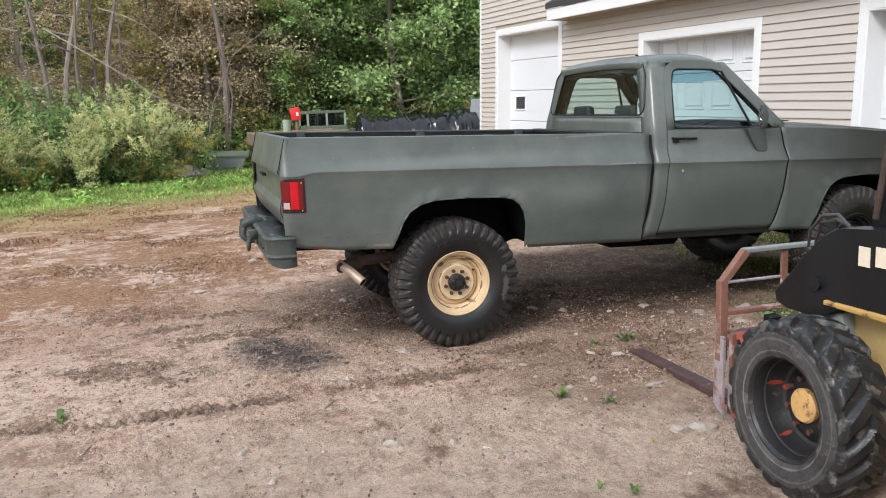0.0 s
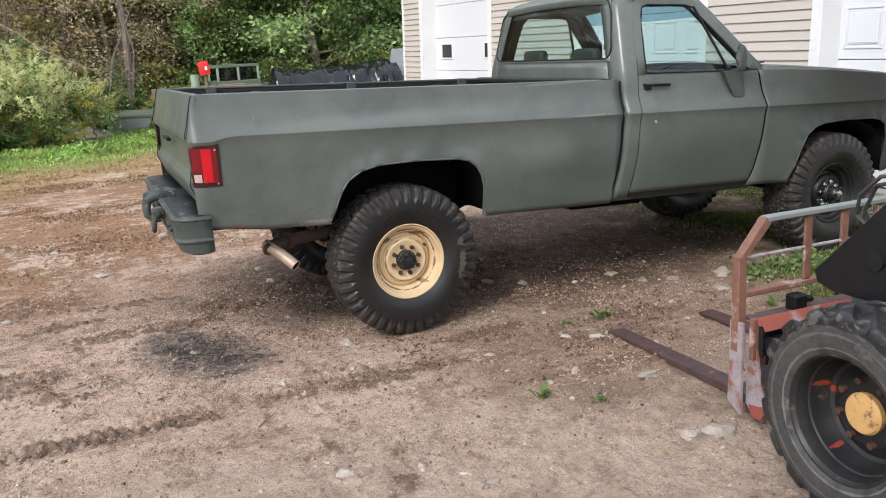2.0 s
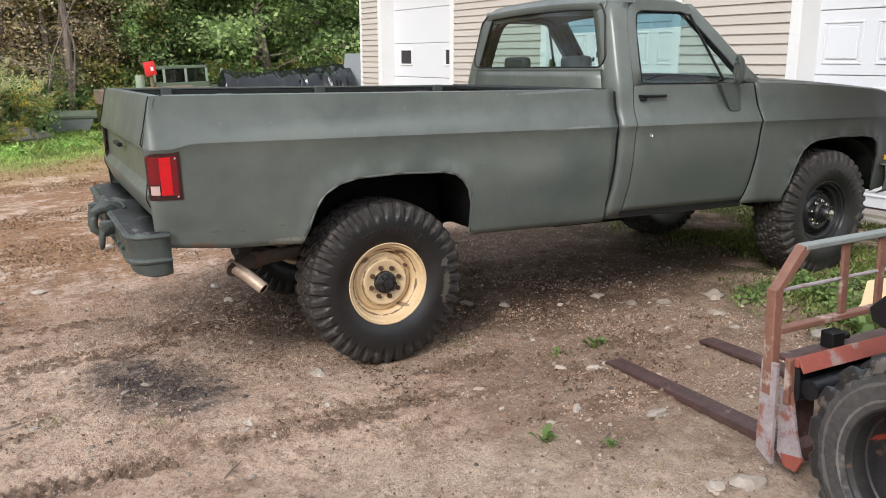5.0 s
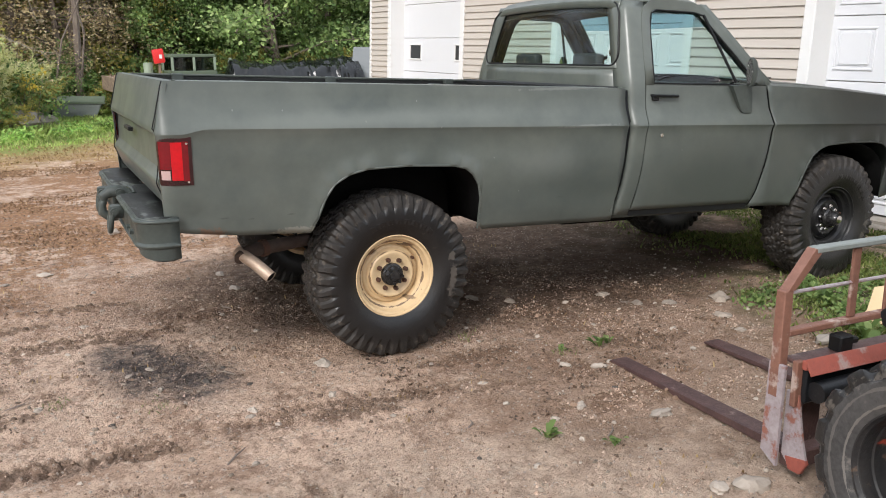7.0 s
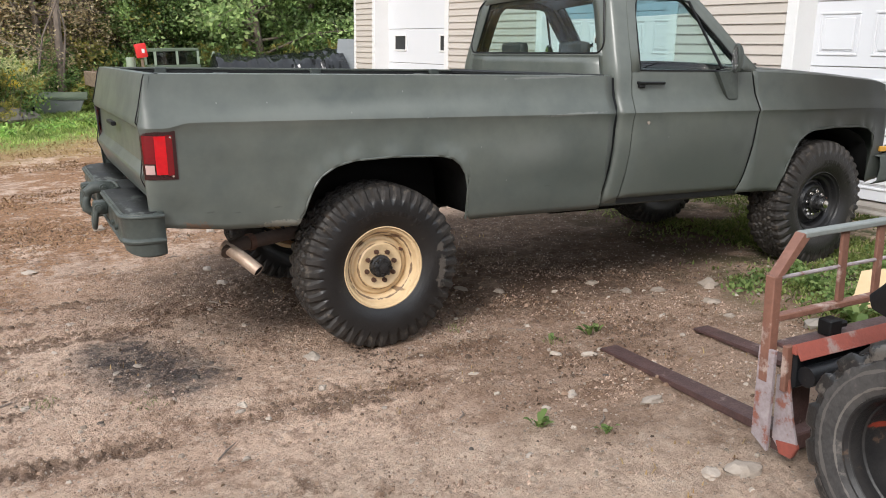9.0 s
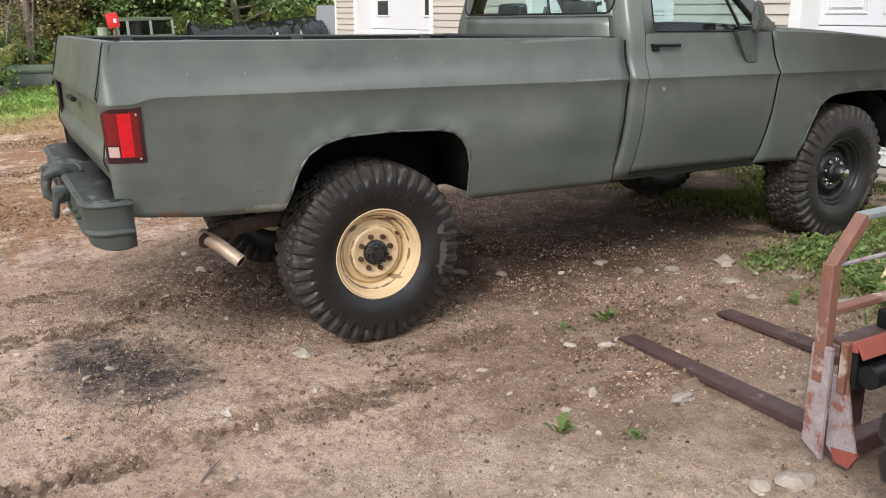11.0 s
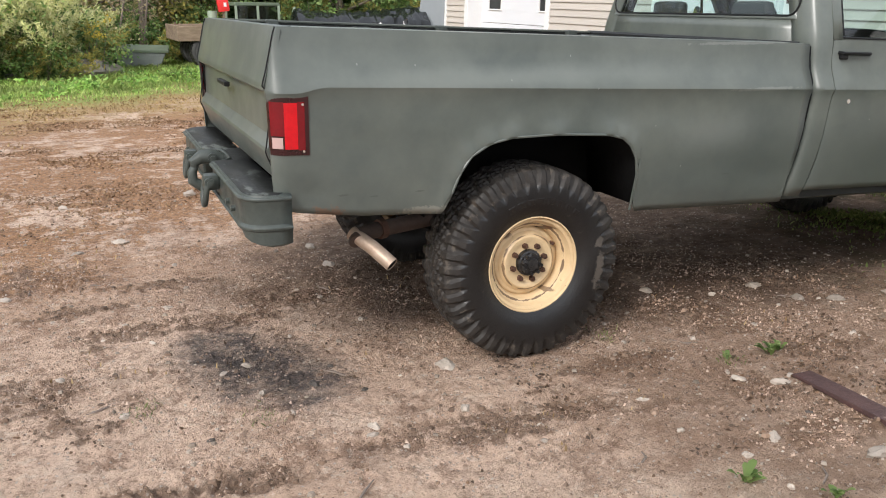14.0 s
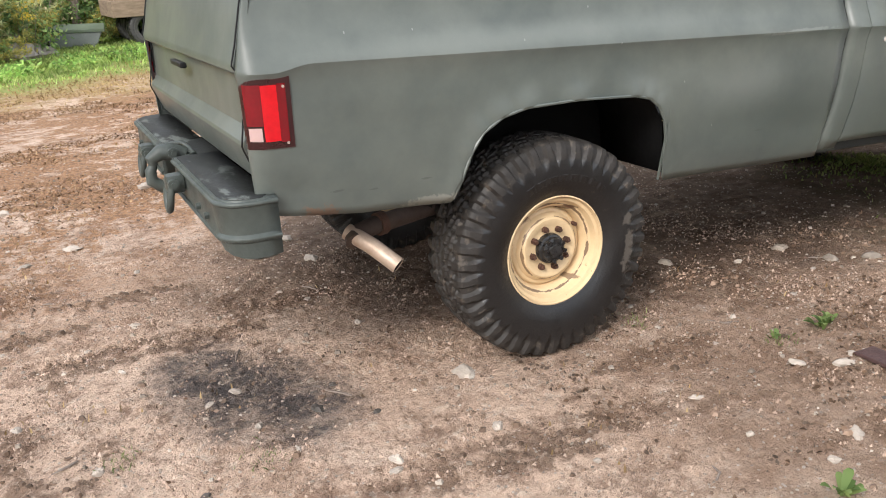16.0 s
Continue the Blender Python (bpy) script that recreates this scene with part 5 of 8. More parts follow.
# front fenders, hood, nose
FEND_TOP = [(2.59, 1.497), (2.9, 1.492), (3.3, 1.476), (3.6, 1.455), (3.75, 1.442), (3.85, 1.428), (3.90, 1.412), (3.925, 1.385)]
for s in (-1, 1):
    xs = sorted({round(v, 3) for v in list(np.linspace(2.66, 3.90, 40)) + [a for a, _ in ARCH_F] + list(np.linspace(2.9, 3.15, 14)) + list(np.linspace(3.65, 3.769, 10))})
    path = [(2.60, s * HALF, 0, s, 0.70, 1.497)]
    for x in xs:
        lo = lerp([(2.6, 0.70), (2.885, 0.69), (3.77, 0.70), (3.92, 0.72)], x)
        if 2.885 <= x <= 3.77:
            lo = max(lo, lerp(ARCH_F, x))
        y = HALF - 0.012 * ease(x, 3.7, 3.93)
        path.append((x, s * y, 0, s, lo, lerp(FEND_TOP, x)))
    path.append((3.925, s * (HALF - 0.03), 0.5, s, 0.72, 1.385))
    rows = panel_rows(path, 1.5, 0.7)
    rows[0] = [(lerp(DOOR_FRONT, z) + 0.005, y, z) for x, y, z in rows[0]]
    bm = bmesh.new()
    sheet(bm, rows)
    sheet(bm, [[r[0] for r in rows], [(r[0][0], r[0][1] - s * 0.03, r[0][2] + 0.012) for r in rows], [(r[0][0], r[0][1] - s * 0.10, r[0][2] + 0.016) for r in rows]])
    bmesh.ops.remove_doubles(bm, verts=bm.verts, dist=0.0006)
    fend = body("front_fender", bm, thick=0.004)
    bm = bmesh.new()
    tube(bm, [(x, s * (HALF - inset(z) + 0.012), z) for x, z in ARCH_F[1:-1]], 0.007, 6)
    part("arch_lip", raked(bm), PAINT, fend)
    bm = bmesh.new()
    box(bm, 3.86, 3.935, s * 0.955 - 0.03, s * 0.955 + 0.03, 0.925, 0.965, 0.006)
    part("marker_lamp", raked(bm), AMBER, fend, "amber marker lamp", smooth=False)
bm = bmesh.new()
sheet(bm, [[(x, y, lerp(FEND_TOP, x) + 0.014 + 0.04 * (1 - (y / 0.87) ** 2)) for y in np.linspace(-0.865, 0.865, 13)] for x in (2.62, 2.8, 3.1, 3.4, 3.6, 3.75, 3.85, 3.90, 3.925)])
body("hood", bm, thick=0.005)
bm = bmesh.new()
box(bm, 2.55, 2.75, -0.9, 0.9, 1.45, 1.50, 0.01)
body("cowl", bm, PAINT_TRIM, smooth=False)
bm = bmesh.new()
box(bm, 3.88, 3.92, -0.95, 0.95, 0.80, 1.35, 0.015)
grille = body("grille", bm, PAINT_TRIM, smooth=False)
for i in range(6):
    bm = boxes((3.915, 3.93, -0.6, 0.6, 0.98 + i * 0.055, 1.0 + i * 0.055))
    part("grille_bar", raked(bm), PAINT_TRIM, grille, smooth=False)
for s in (-1, 1):
    bm = bmesh.new()
    lathe(bm, [(0.001, 0.0), (0.06, 0.008), (0.085, 0.0), (0.09, -0.02)], 20, pose(3.93, s * 0.75, 1.15, 0, 0, -90))
    part("headlight", raked(bm), CLEAR_LENS, grille)
# front bumper with wrapped ends
bm = bmesh.new()
rows = []
for y, x, top in ((-0.985, 3.86, 0.90), (-0.985, 4.0, 0.91), (-0.96, 4.07, 0.915), (-0.88, 4.12, 0.915), (0.0, 4.14, 0.915), (0.88, 4.12, 0.915), (0.96, 4.07, 0.915), (0.985, 4.0, 0.91), (0.985, 3.86, 0.90)):
    rows.append([(x - 0.05, y * 0.97, top), (x, y, top - 0.012), (x + 0.012, y, top - 0.1), (x - 0.01, y, top - 0.19), (x - 0.06, y * 0.985, top - 0.215)])
sheet(bm, rows)
body("front_bumper", bm, PAINT_TRIM, "olive front bumper with wrapped ends", thick=0.006)
for s in (-1, 1):
    bm = bmesh.new()
    tube(bm, [(3.98, s * 0.80, 1.345), (4.15, s * 0.80, 1.34), (4.20, s * 0.80, 1.32), (4.225, s * 0.80, 1.27), (4.225, s * 0.80, 1.0), (4.20, s * 0.80, 0.95), (4.13, s * 0.80, 0.925), (3.98, s * 0.8, 0.92)], 0.017, 8, flat=1.0)
    tube(bm, [(4.225, s * 0.8, 1.2), (4.225, s * 0.3, 1.2)], 0.015, 8)
    body("brush_guard", bm, SEAL, "dark tubular brush guard")

# wipers lying at the foot of the windshield
for y in (-0.42, 0.36):
    bm = bmesh.new()
    tube(bm, [(2.80, y, 1.50), (2.815, y - 0.12, 1.535), (2.79, y - 0.30, 1.545)], 0.006, 6)
    tube(bm, [(2.81, y + 0.12, 1.535), (2.815, y - 0.12, 1.54), (2.775, y - 0.38, 1.545)], 0.0045, 6)
    body("wiper", bm, SEAL, "black windshield wiper")

# inside the cab
bm = bmesh.new()
sheet(bm, [[(x, t * 0.70, z - 0.03 * t * t) for t in np.linspace(-1, 1, 11)] for x, z in ((1.575, 1.90), (1.62, 1.955), (1.8, 1.985), (2.05, 1.975), (2.19, 1.93))])
body("headliner", bm, DUSTY_BLACK, "dark cab headliner", thick=0.004)
for s in (-1, 1):
    bm = bmesh.new()
    sheet(bm, [[(corner_x(z) + 0.012, s * (width_at(z) - 0.155), z), (corner_x(z) + 0.03, s * (width_at(z) - 0.06), z), (corner_x(z) + 0.06, s * (width_at(z) - 0.02), z), (door_rear_x(z) - 0.012, s * (width_at(z) - 0.022), z)] for z in (1.45, 1.55, 1.65, 1.75, 1.85, 1.92)])
    body("pillar_trim", bm, DUSTY_BLACK, thick=0.003)
    bm = bmesh.new()
    sheet(bm, [[(a_pillar(z) - 0.015, s * (width_at(z) - 0.05), z), (a_pillar(z) + 0.035, s * (width_at(z) - 0.07), z)] for z in (1.5, 1.65, 1.8, 1.93)])
    body("pillar_trim", bm, DUSTY_BLACK, thick=0.003)
bm = bmesh.new()
box(bm, 1.62, 2.05, -0.7, 0.7, 0.95, 1.15, 0.05, seg=2)
seat = body("bench_seat", bm, DUSTY_BLACK, "dark vinyl bench seat")
bm = bmesh.new()
box(bm, 1.56, 1.68, -0.7, 0.7, 1.1, 1.56, 0.04, seg=2)
part("backrest", raked(bm), DUSTY_BLACK, seat)
for y in (0.36, -0.36):
    bm = bmesh.new()
    box(bm, 1.575, 1.65, y - 0.14, y + 0.14, 1.55, 1.66, 0.035, seg=3)
    part("headrest", raked(bm), DUSTY_BLACK, seat)
bm = bmesh.new()
box(bm, 2.45, 2.72, -0.86, 0.86, 1.2, 1.5, 0.04, seg=2)
dash = body("dashboard", bm, DUSTY_BLACK)
bm = bmesh.new()
ring = [(2.30 + 0.07 * math.sin(a), 0.38 + 0.19 * math.cos(a), 1.50 + 0.17 * math.sin(a)) for a in (2 * math.pi * i / 28 for i in range(29))]
tube(bm, ring, 0.013, 6, False)
tube(bm, [(2.23, 0.38, 1.33), (2.32, 0.38, 1.5), (2.5, 0.38, 1.38)], 0.012, 6)
tube(bm, [(2.30, 0.19, 1.5), (2.33, 0.38, 1.48), (2.30, 0.57, 1.5)], 0.01, 6)
body("steering_wheel", bm, DUSTY_BLACK)
bm = bmesh.new()
box(bm, 1.47, 2.72, -0.9, 0.9, 0.72, 0.95)
body("cab_floor", bm, BLACK, smooth=False)
bm = bmesh.new()
prism(bm, [(-0.70 + 0.028 * c, 1.655 + 0.06 * sgn) for c, sgn in ((-1, -1), (1, -1), (1, 0.3), (0.5, 0.85), (-0.1, 1), (-0.75, 0.7), (-1, 0.1))], 1.528, 1.531, "x")
tag = body("paper_tag", bm, WHITE, "white paper tag hanging inside the rear window", smooth=False)
bm = boxes((1.5255, 1.5275, -0.712, -0.690, 1.645, 1.675), bevel=0)
part("tag_mark", raked(bm), RUST, tag, smooth=False)

# underbody
bm = bmesh.new()
for s in (-1, 1):
    box(bm, -1.15, 3.9, s * 0.42 - 0.04, s * 0.42 + 0.04, 0.66, 0.80, 0.01)
for x in (-1.0, -0.3, 0.6, 1.6, 2.6):
    box(bm, x - 0.05, x + 0.05, -0.42, 0.42, 0.68, 0.78, 0.01)
body("chassis", bm, BLACK, "black ladder chassis")
for x0, x1 in ((-0.52, 0.53), (2.86, 3.82)):
    for s in (-1, 1):
        bm = bmesh.new()
        rows = []
        for i in range(13):
            a = math.pi * i / 12
            cx, h = (x0 + x1) / 2, (x1 - x0) / 2
            rows.append([(cx - h * math.cos(a), s * (0.91 + 0.04 * math.sin(a)), 0.70 + 0.42 * math.sin(a) ** 0.5), (cx - h * math.cos(a), s * 0.50, 0.70 + 0.42 * math.sin(a) ** 0.5)])
        sheet(bm, rows)
        sheet(bm, [[r[1] for r in rows], [(r[1][0], r[1][1], 0.66) for r in rows]])
        body("wheel_well", bm, BLACK, thick=0.004)
bm = bmesh.new()
box(bm, 2.2, 2.6, -0.38, 0.38, 0.55, 0.75, 0.05)
box(bm, 1.5, 2.2, -0.25, 0.25, 0.5, 0.75, 0.05)
body("underbody", bm, BLACK, "black tank and gearbox under the floor")
bm = bmesh.new()
tube(bm, [(0, -0.62, 0.445), (0, -0.25, 0.445), (0, -0.15, 0.445), (0, 0.15, 0.445), (0, 0.25, 0.445), (0, 0.62, 0.445)], [0.05, 0.05, 0.15, 0.15, 0.05, 0.05], 14)
part("rear_axle", bm, BLACK, truck)
bm = bmesh.new()
tube(bm, [(3.34, -0.62, 0.445), (3.34, 0.1, 0.445), (3.34, 0.2, 0.445), (3.34, 0.42, 0.445), (3.34, 0.5, 0.445), (3.34, 0.62, 0.445)], [0.045, 0.045, 0.13, 0.13, 0.045, 0.045], 14)
part("front_axle", bm, BLACK, truck)
for s in (-1, 1):
    bm = bmesh.new()
    for i in range(4):
        k = 0.62 - i * 0.12
        sheet(bm, [[(x, s * 0.42 - 0.035, 0.52 + 0.16 * (x / 0.65) ** 2 - i * 0.014), (x, s * 0.42 + 0.035, 0.52 + 0.16 * (x / 0.65) ** 2 - i * 0.014)] for x in np.linspace(-k, k, 9)])
    part("leaf_spring", bm, BLACK, truck, thick=0.011)
bm = bmesh.new()
tube(bm, [(0.5, -0.52, 0.63), (-0.25, -0.60, 0.64), (-0.45, -0.64, 0.635), (-0.7, -0.71, 0.63), (-0.79, -0.745, 0.618), (-0.79, -0.77, 0.605)], 0.036, 14)
tip = bmesh.new()
tube(tip, [(-0.80, -0.725, 0.635), (-0.735, -0.81, 0.585), (-0.672, -0.888, 0.52)], 0.032, 16, False)
tube(tip, [(-0.735, -0.81, 0.585), (-0.672, -0.888, 0.52)], 0.028, 16, False)
exhaust = part("exhaust_pipe", bm, OLD_PIPE, truck, "bare rusty exhaust tailpipe turned outwards")
exhaust.location.x = -0.03
part("tailpipe_tip", tip, PIPE, exhaust, "pale heat-tinted tailpipe end")
# added black disc stands in for the shade inside the tailpipe
bore = bmesh.new()
tube(bore, [(-0.684, -0.873, 0.532), (-0.674, -0.8855, 0.522)], 0.029, 16)
part("pipe_bore", bore, BLACK, exhaust)
bm = bmesh.new()
tube(bm, [(-0.64, -0.695, 0.632), (-0.67, -0.703, 0.631)], 0.045, 14)
part("pipe_clamp", bm, RUST, exhaust)

# rear bumper: two boxed halves, pintle hook and shackles
TOP, LOW = 0.885, 0.70
for s in (-1, 1):
    plan = [(-1.33, s * 0.17), (-1.33, s * 0.55), (-1.33, s * 0.88), (-1.326, s * 0.915), (-1.31, s * 0.95), (-1.285, s * 0.975), (-1.25, s * 0.99), (-1.20, s * 0.995), (-1.145, s * 0.995)]
    inner = [(-1.15, s * 0.17), (-1.15, s * 0.55), (-1.15, s * 0.84), (-1.15, s * 0.86), (-1.15, s * 0.88), (-1.15, s * 0.90), (-1.15, s * 0.92), (-1.148, s * 0.93), (-1.145, s * 0.935)]
    lows = [0.742, 0.742, 0.735, 0.71, 0.698, 0.69, 0.685, 0.684, 0.69]
    RIB = 0.757
    bm = bmesh.new()
    rows = []
    for i, ((x, y), (u, v), lo) in enumerate(zip(plan, inner, lows)):
        cx, cy = (u - x), (v - y)
        k = 1 / max(1e-6, math.hypot(cx, cy))
        ox, oy = cx * k, cy * k
        rib = 0.009 if i >= 2 else 0.0
        rows.append([(u, v, TOP - 0.004), (x + ox * 0.03, y + oy * 0.03, TOP - 0.004), (x + ox * 0.026, y + oy * 0.026, TOP + 0.004), (x + ox * 0.006, y + oy * 0.006, TOP + 0.003), (x, y, TOP - 0.008), (x, y, TOP - 0.02), (x + ox * 0.006, y + oy * 0.006, TOP - 0.03), (x + ox * 0.006, y + oy * 0.006, RIB + 0.017), (x + ox * 0.006 - ox * rib, y + oy * 0.006 - oy * rib, RIB + 0.009), (x + ox * 0.006 - ox * rib, y + oy * 0.006 - oy * rib, RIB - 0.003), (x + ox * 0.008, y + oy * 0.008, RIB - 0.010), (x + ox * 0.012, y + oy * 0.012, lo + 0.008), (x + ox * 0.03, y + oy * 0.03, lo)])
    vs = sheet(bm, rows)
    for r in (vs[0],):
        bm.faces.new(r)
    bump = part("rear_bumper", bm, PAINT_TRIM, truck, "boxed olive steel rear bumper half with worn top", thick=0.005)
    bm = bmesh.new()
    sheet(bm, [[(u + 0.0, v, TOP + 0.006), (x + (u - x) * 0.08, y + (v - y) * 0.08, TOP + 0.006)] for (x, y), (u, v) in zip(plan[:-1], inner[:-1])])
    part("step_pad", bm, PAINT_WORN, bump, "scuffed black step surface", thick=0.004)
    for h, r, k in ((None, 0.009, 0), (RIB + 0.004, 0.008, 0)):
        bm = bmesh.new()
        tube(bm, [(x, y, TOP - 0.009 if h is None else h) for (x, y), lo in zip(plan, lows)][k:], r, 14)
        part("bumper_rib", bm, PAINT_TRIM, bump)
    # shackle
    bm = bmesh.new()
    y = s * 0.345
    box(bm, -1.395, -1.325, y - 0.035, y + 0.035, 0.795, 0.868, 0.018, seg=2)
    tube(bm, [(-1.372, y - 0.055, 0.835), (-1.372, y + 0.055, 0.835)], 0.021, 16)
    tube(bm, [(-1.372, y - 0.066, 0.835), (-1.372, y + 0.066, 0.835)], 0.012, 6)
    mount = part("shackle_mount", bm, PAINT_TRIM, bump)
    bm = bmesh.new()
    tube(bm, [(-1.375, y - 0.042, 0.84), (-1.388, y - 0.044, 0.795), (-1.393, y - 0.04, 0.762), (-1.395, y - 0.022, 0.738), (-1.395, y, 0.729), (-1.395, y + 0.022, 0.738), (-1.393, y + 0.04, 0.762), (-1.388, y + 0.044, 0.795), (-1.375, y + 0.042, 0.84)], 0.0135, 16)
    part("shackle", bm, PAINT_TRIM, mount)
    for yy in (0.62, 0.76):
        bm = bmesh.new()
        tube(bm, [(-1.325, s * yy, 0.80), (-1.342, s * yy, 0.80)], 0.013, 6)
        part("bolt", bm, PAINT_TRIM, bump)
bm = bmesh.new()
box(bm, -1.23, -1.12, -0.2, 0.2, 0.72, 0.872, 0.015)
box(bm, -1.27, -1.225, -0.085, 0.085, 0.745, 0.865, 0.02, seg=2)
centre = part("hitch_plate", bm, PAINT_TRIM, truck, "recessed hitch plate")
bm = boxes((-1.228, -1.118, -0.172, 0.172, 0.876, 0.891), bevel=0.004)
part("step_pad", bm, PAINT_WORN, centre, "scuffed black step surface", smooth=False)
bm = bmesh.new()
tube(bm, [(-1.33, -0.17, 0.882), (-1.27, -0.165, 0.886), (-1.238, -0.13, 0.888), (-1.232, 0.0, 0.888), (-1.238, 0.13, 0.888), (-1.27, 0.165, 0.886), (-1.33, 0.17, 0.882)], 0.009, 14)
part("step_edge", bm, PAINT_TRIM, centre)
bm = bmesh.new()
tube(bm, [(-1.26, 0, 0.77), (-1.31, 0, 0.748), (-1.365, 0, 0.745), (-1.40, 0, 0.772), (-1.40, 0, 0.815), (-1.385, 0, 0.84)], [0.034, 0.03, 0.028, 0.026, 0.023, 0.018], 16)
tube(bm, [(-1.26, 0, 0.86), (-1.31, 0, 0.884), (-1.355, 0, 0.884), (-1.39, 0, 0.86), (-1.385, 0, 0.835)], [0.038, 0.038, 0.034, 0.027, 0.019], 16)
tube(bm, [(-1.305, -0.05, 0.884), (-1.305, 0.05, 0.884)], 0.022, 16)
tube(bm, [(-1.305, -0.062, 0.884), (-1.305, 0.062, 0.884)], 0.012, 6)
part("pintle_hook", bm, PAINT_TRIM, centre, "olive pintle tow hook")


# wheels: turned about y, outer face to -y
def tyre_mesh(name, base, top, mask, count, mat, tread_mat, lettering=None):
    """A moulded tyre: a turned carcass (radius, half width) raised to a second profile where mask(turn, j, side) says so."""
    n = len(base)
    order = [(j, -1) for j in range(n)] + [(j, 1) for j in range(n - 2, -1, -1)]
    verts, raised = [], []
    for j, s in order:
        (r0, y0), (r1, y1) = base[j], top[j]
        for i in range(count):
            u = i / count
            k = mask(u, j, s)
            r, y = r0 + (r1 - r0) * k, y0 + (y1 - y0) * k
            if lettering and s < 0:
                y += lettering(u, r0)
            a = 2 * math.pi * u
            verts.append((r * math.cos(a), s * y, r * math.sin(a)))
    faces = [(q * count + i, q * count + (i + 1) % count, (q + 1) * count + (i + 1) % count, (q + 1) * count + i) for q in range(len(order) - 1) for i in range(count)]
    bm = bmesh.new()
    vs = [bm.verts.new(v) for v in verts]
    for f in faces:
        bm.faces.new([vs[i] for i in f])
    me = finish(name, bm, mat, True, 0.62)
    me.materials.append(tread_mat)
    edge = next(j for j in range(n) if abs(top[j][0] - base[j][0]) + abs(top[j][1] - base[j][1]) > 0.009)
    me.polygons.foreach_set("material_index", [int(edge <= q < 2 * n - 2 - edge) for q in range(len(order) - 1) for i in range(count)])
    return me


def tri(u):
    """A zigzag from -1 to 1 over each whole turn."""
    return 4 * abs(u - math.floor(u) - 0.5) - 1


MUD_TOP = [(0.220, 0.116), (0.230, 0.129), (0.236, 0.131), (0.243, 0.136), (0.265, 0.147), (0.285, 0.153), (0.292, 0.1545), (0.2935, 0.1548), (0.318, 0.158), (0.3195, 0.158), (0.335, 0.1585), (0.350, 0.158), (0.364, 0.157), (0.378, 0.1555), (0.392, 0.1535), (0.405, 0.151), (0.418, 0.148), (0.430, 0.144), (0.440, 0.138), (0.447, 0.129)] + [(0.4475 + 0.0065 * math.sqrt(1 - (y / 0.122) ** 2), y) for y in (0.120, 0.110, 0.100, 0.091, 0.085, 0.075, 0.065, 0.057, 0.049, 0.041, 0.033, 0.025, 0.017, 0.010, 0.005, 0.0)]
MUD_BASE = [(r, y) if r < 0.34 else (r - 0.001 - 0.004 * ease(r, 0.40, 0.44), y - 0.014 * ease(r, 0.345, 0.385)) if y > 0.122 else (r - 0.0125, y) for r, y in MUD_TOP]
PITCHES = 40


def mud_mask(u, j, s):
    """Scalloped shoulder lugs, then two rows of staggered tread blocks."""
    r, y = MUD_TOP[j]
    p = u * PITCHES + (0.5 if s > 0 else 0)
    lug = int(math.floor(p + 0.5)) % 2
    if y > 0.122 or y > 0.088:
        low = 0.372 if lug else 0.352
        g = 0.27 * math.sqrt(max(0, min(1, (r - low) / 0.05))) if y > 0.122 else 0.25
        q = abs(p - math.floor(p + 0.5) - 0.05 * (y < 0.12))
        return 0.0 if q < g - 0.06 else 1.0 if q > g + 0.02 else 0.5
    zig = 0.006 * tri(p)
    if abs(y - 0.075 - zig) < 0.0065 or abs(y - 0.037 - zig) < 0.0065 or y < 0.003:
        return 0.1
    q = p + (0.25 if y > 0.075 else 0.55 if y > 0.037 else 0.1) + y * 9
    return 0.1 if abs(q - math.floor(q + 0.5)) < 0.13 else 1.0


def worn_letters(u, r):
    """Raised maker's lettering, worn down to plain strokes."""
    if not 0.2932 < r < 0.3194:
        return 0.0
    a = u * 360
    if 55 < a < 128 and (a - 55) % 9.2 < 6.2:
        return 0.0022 if (a - 55) % 9.2 < 2.2 or 0.30 < r or (a - 55) % 9.2 > 4.4 else 0.001
    return 0.0


TYRE_MESH = tyre_mesh("tyre", MUD_BASE, MUD_TOP, mud_mask, PITCHES * 12, TYRE, TYRE_TREAD, worn_letters)


def rim_mesh(mat, dish):
    bm = bmesh.new()
    lathe(bm, [(0.218, -0.118), (0.224, -0.130), (0.229, -0.128), (0.227, -0.12), (0.217, -0.116), (0.205, -0.112), (0.199, -0.098), (0.195, -0.086), (0.188, -0.080), (0.178, -0.076), (0.171, -0.064), (0.168, dish + 0.012), (0.158, dish), (0.146, dish - 0.004), (0.132, dish - 0.024), (0.122, dish - 0.033), (0.108, dish - 0.032), (0.094, dish - 0.024), (0.07, dish - 0.02), (0.052, dish - 0.022), (0.048, dish + 0.02)], 64)
    lathe(bm, [(0.218, -0.12), (0.20, 0.0), (0.2, 0.12), (0.222, 0.13)], 40)
    return finish("rim", bm, mat, True, 0.5)


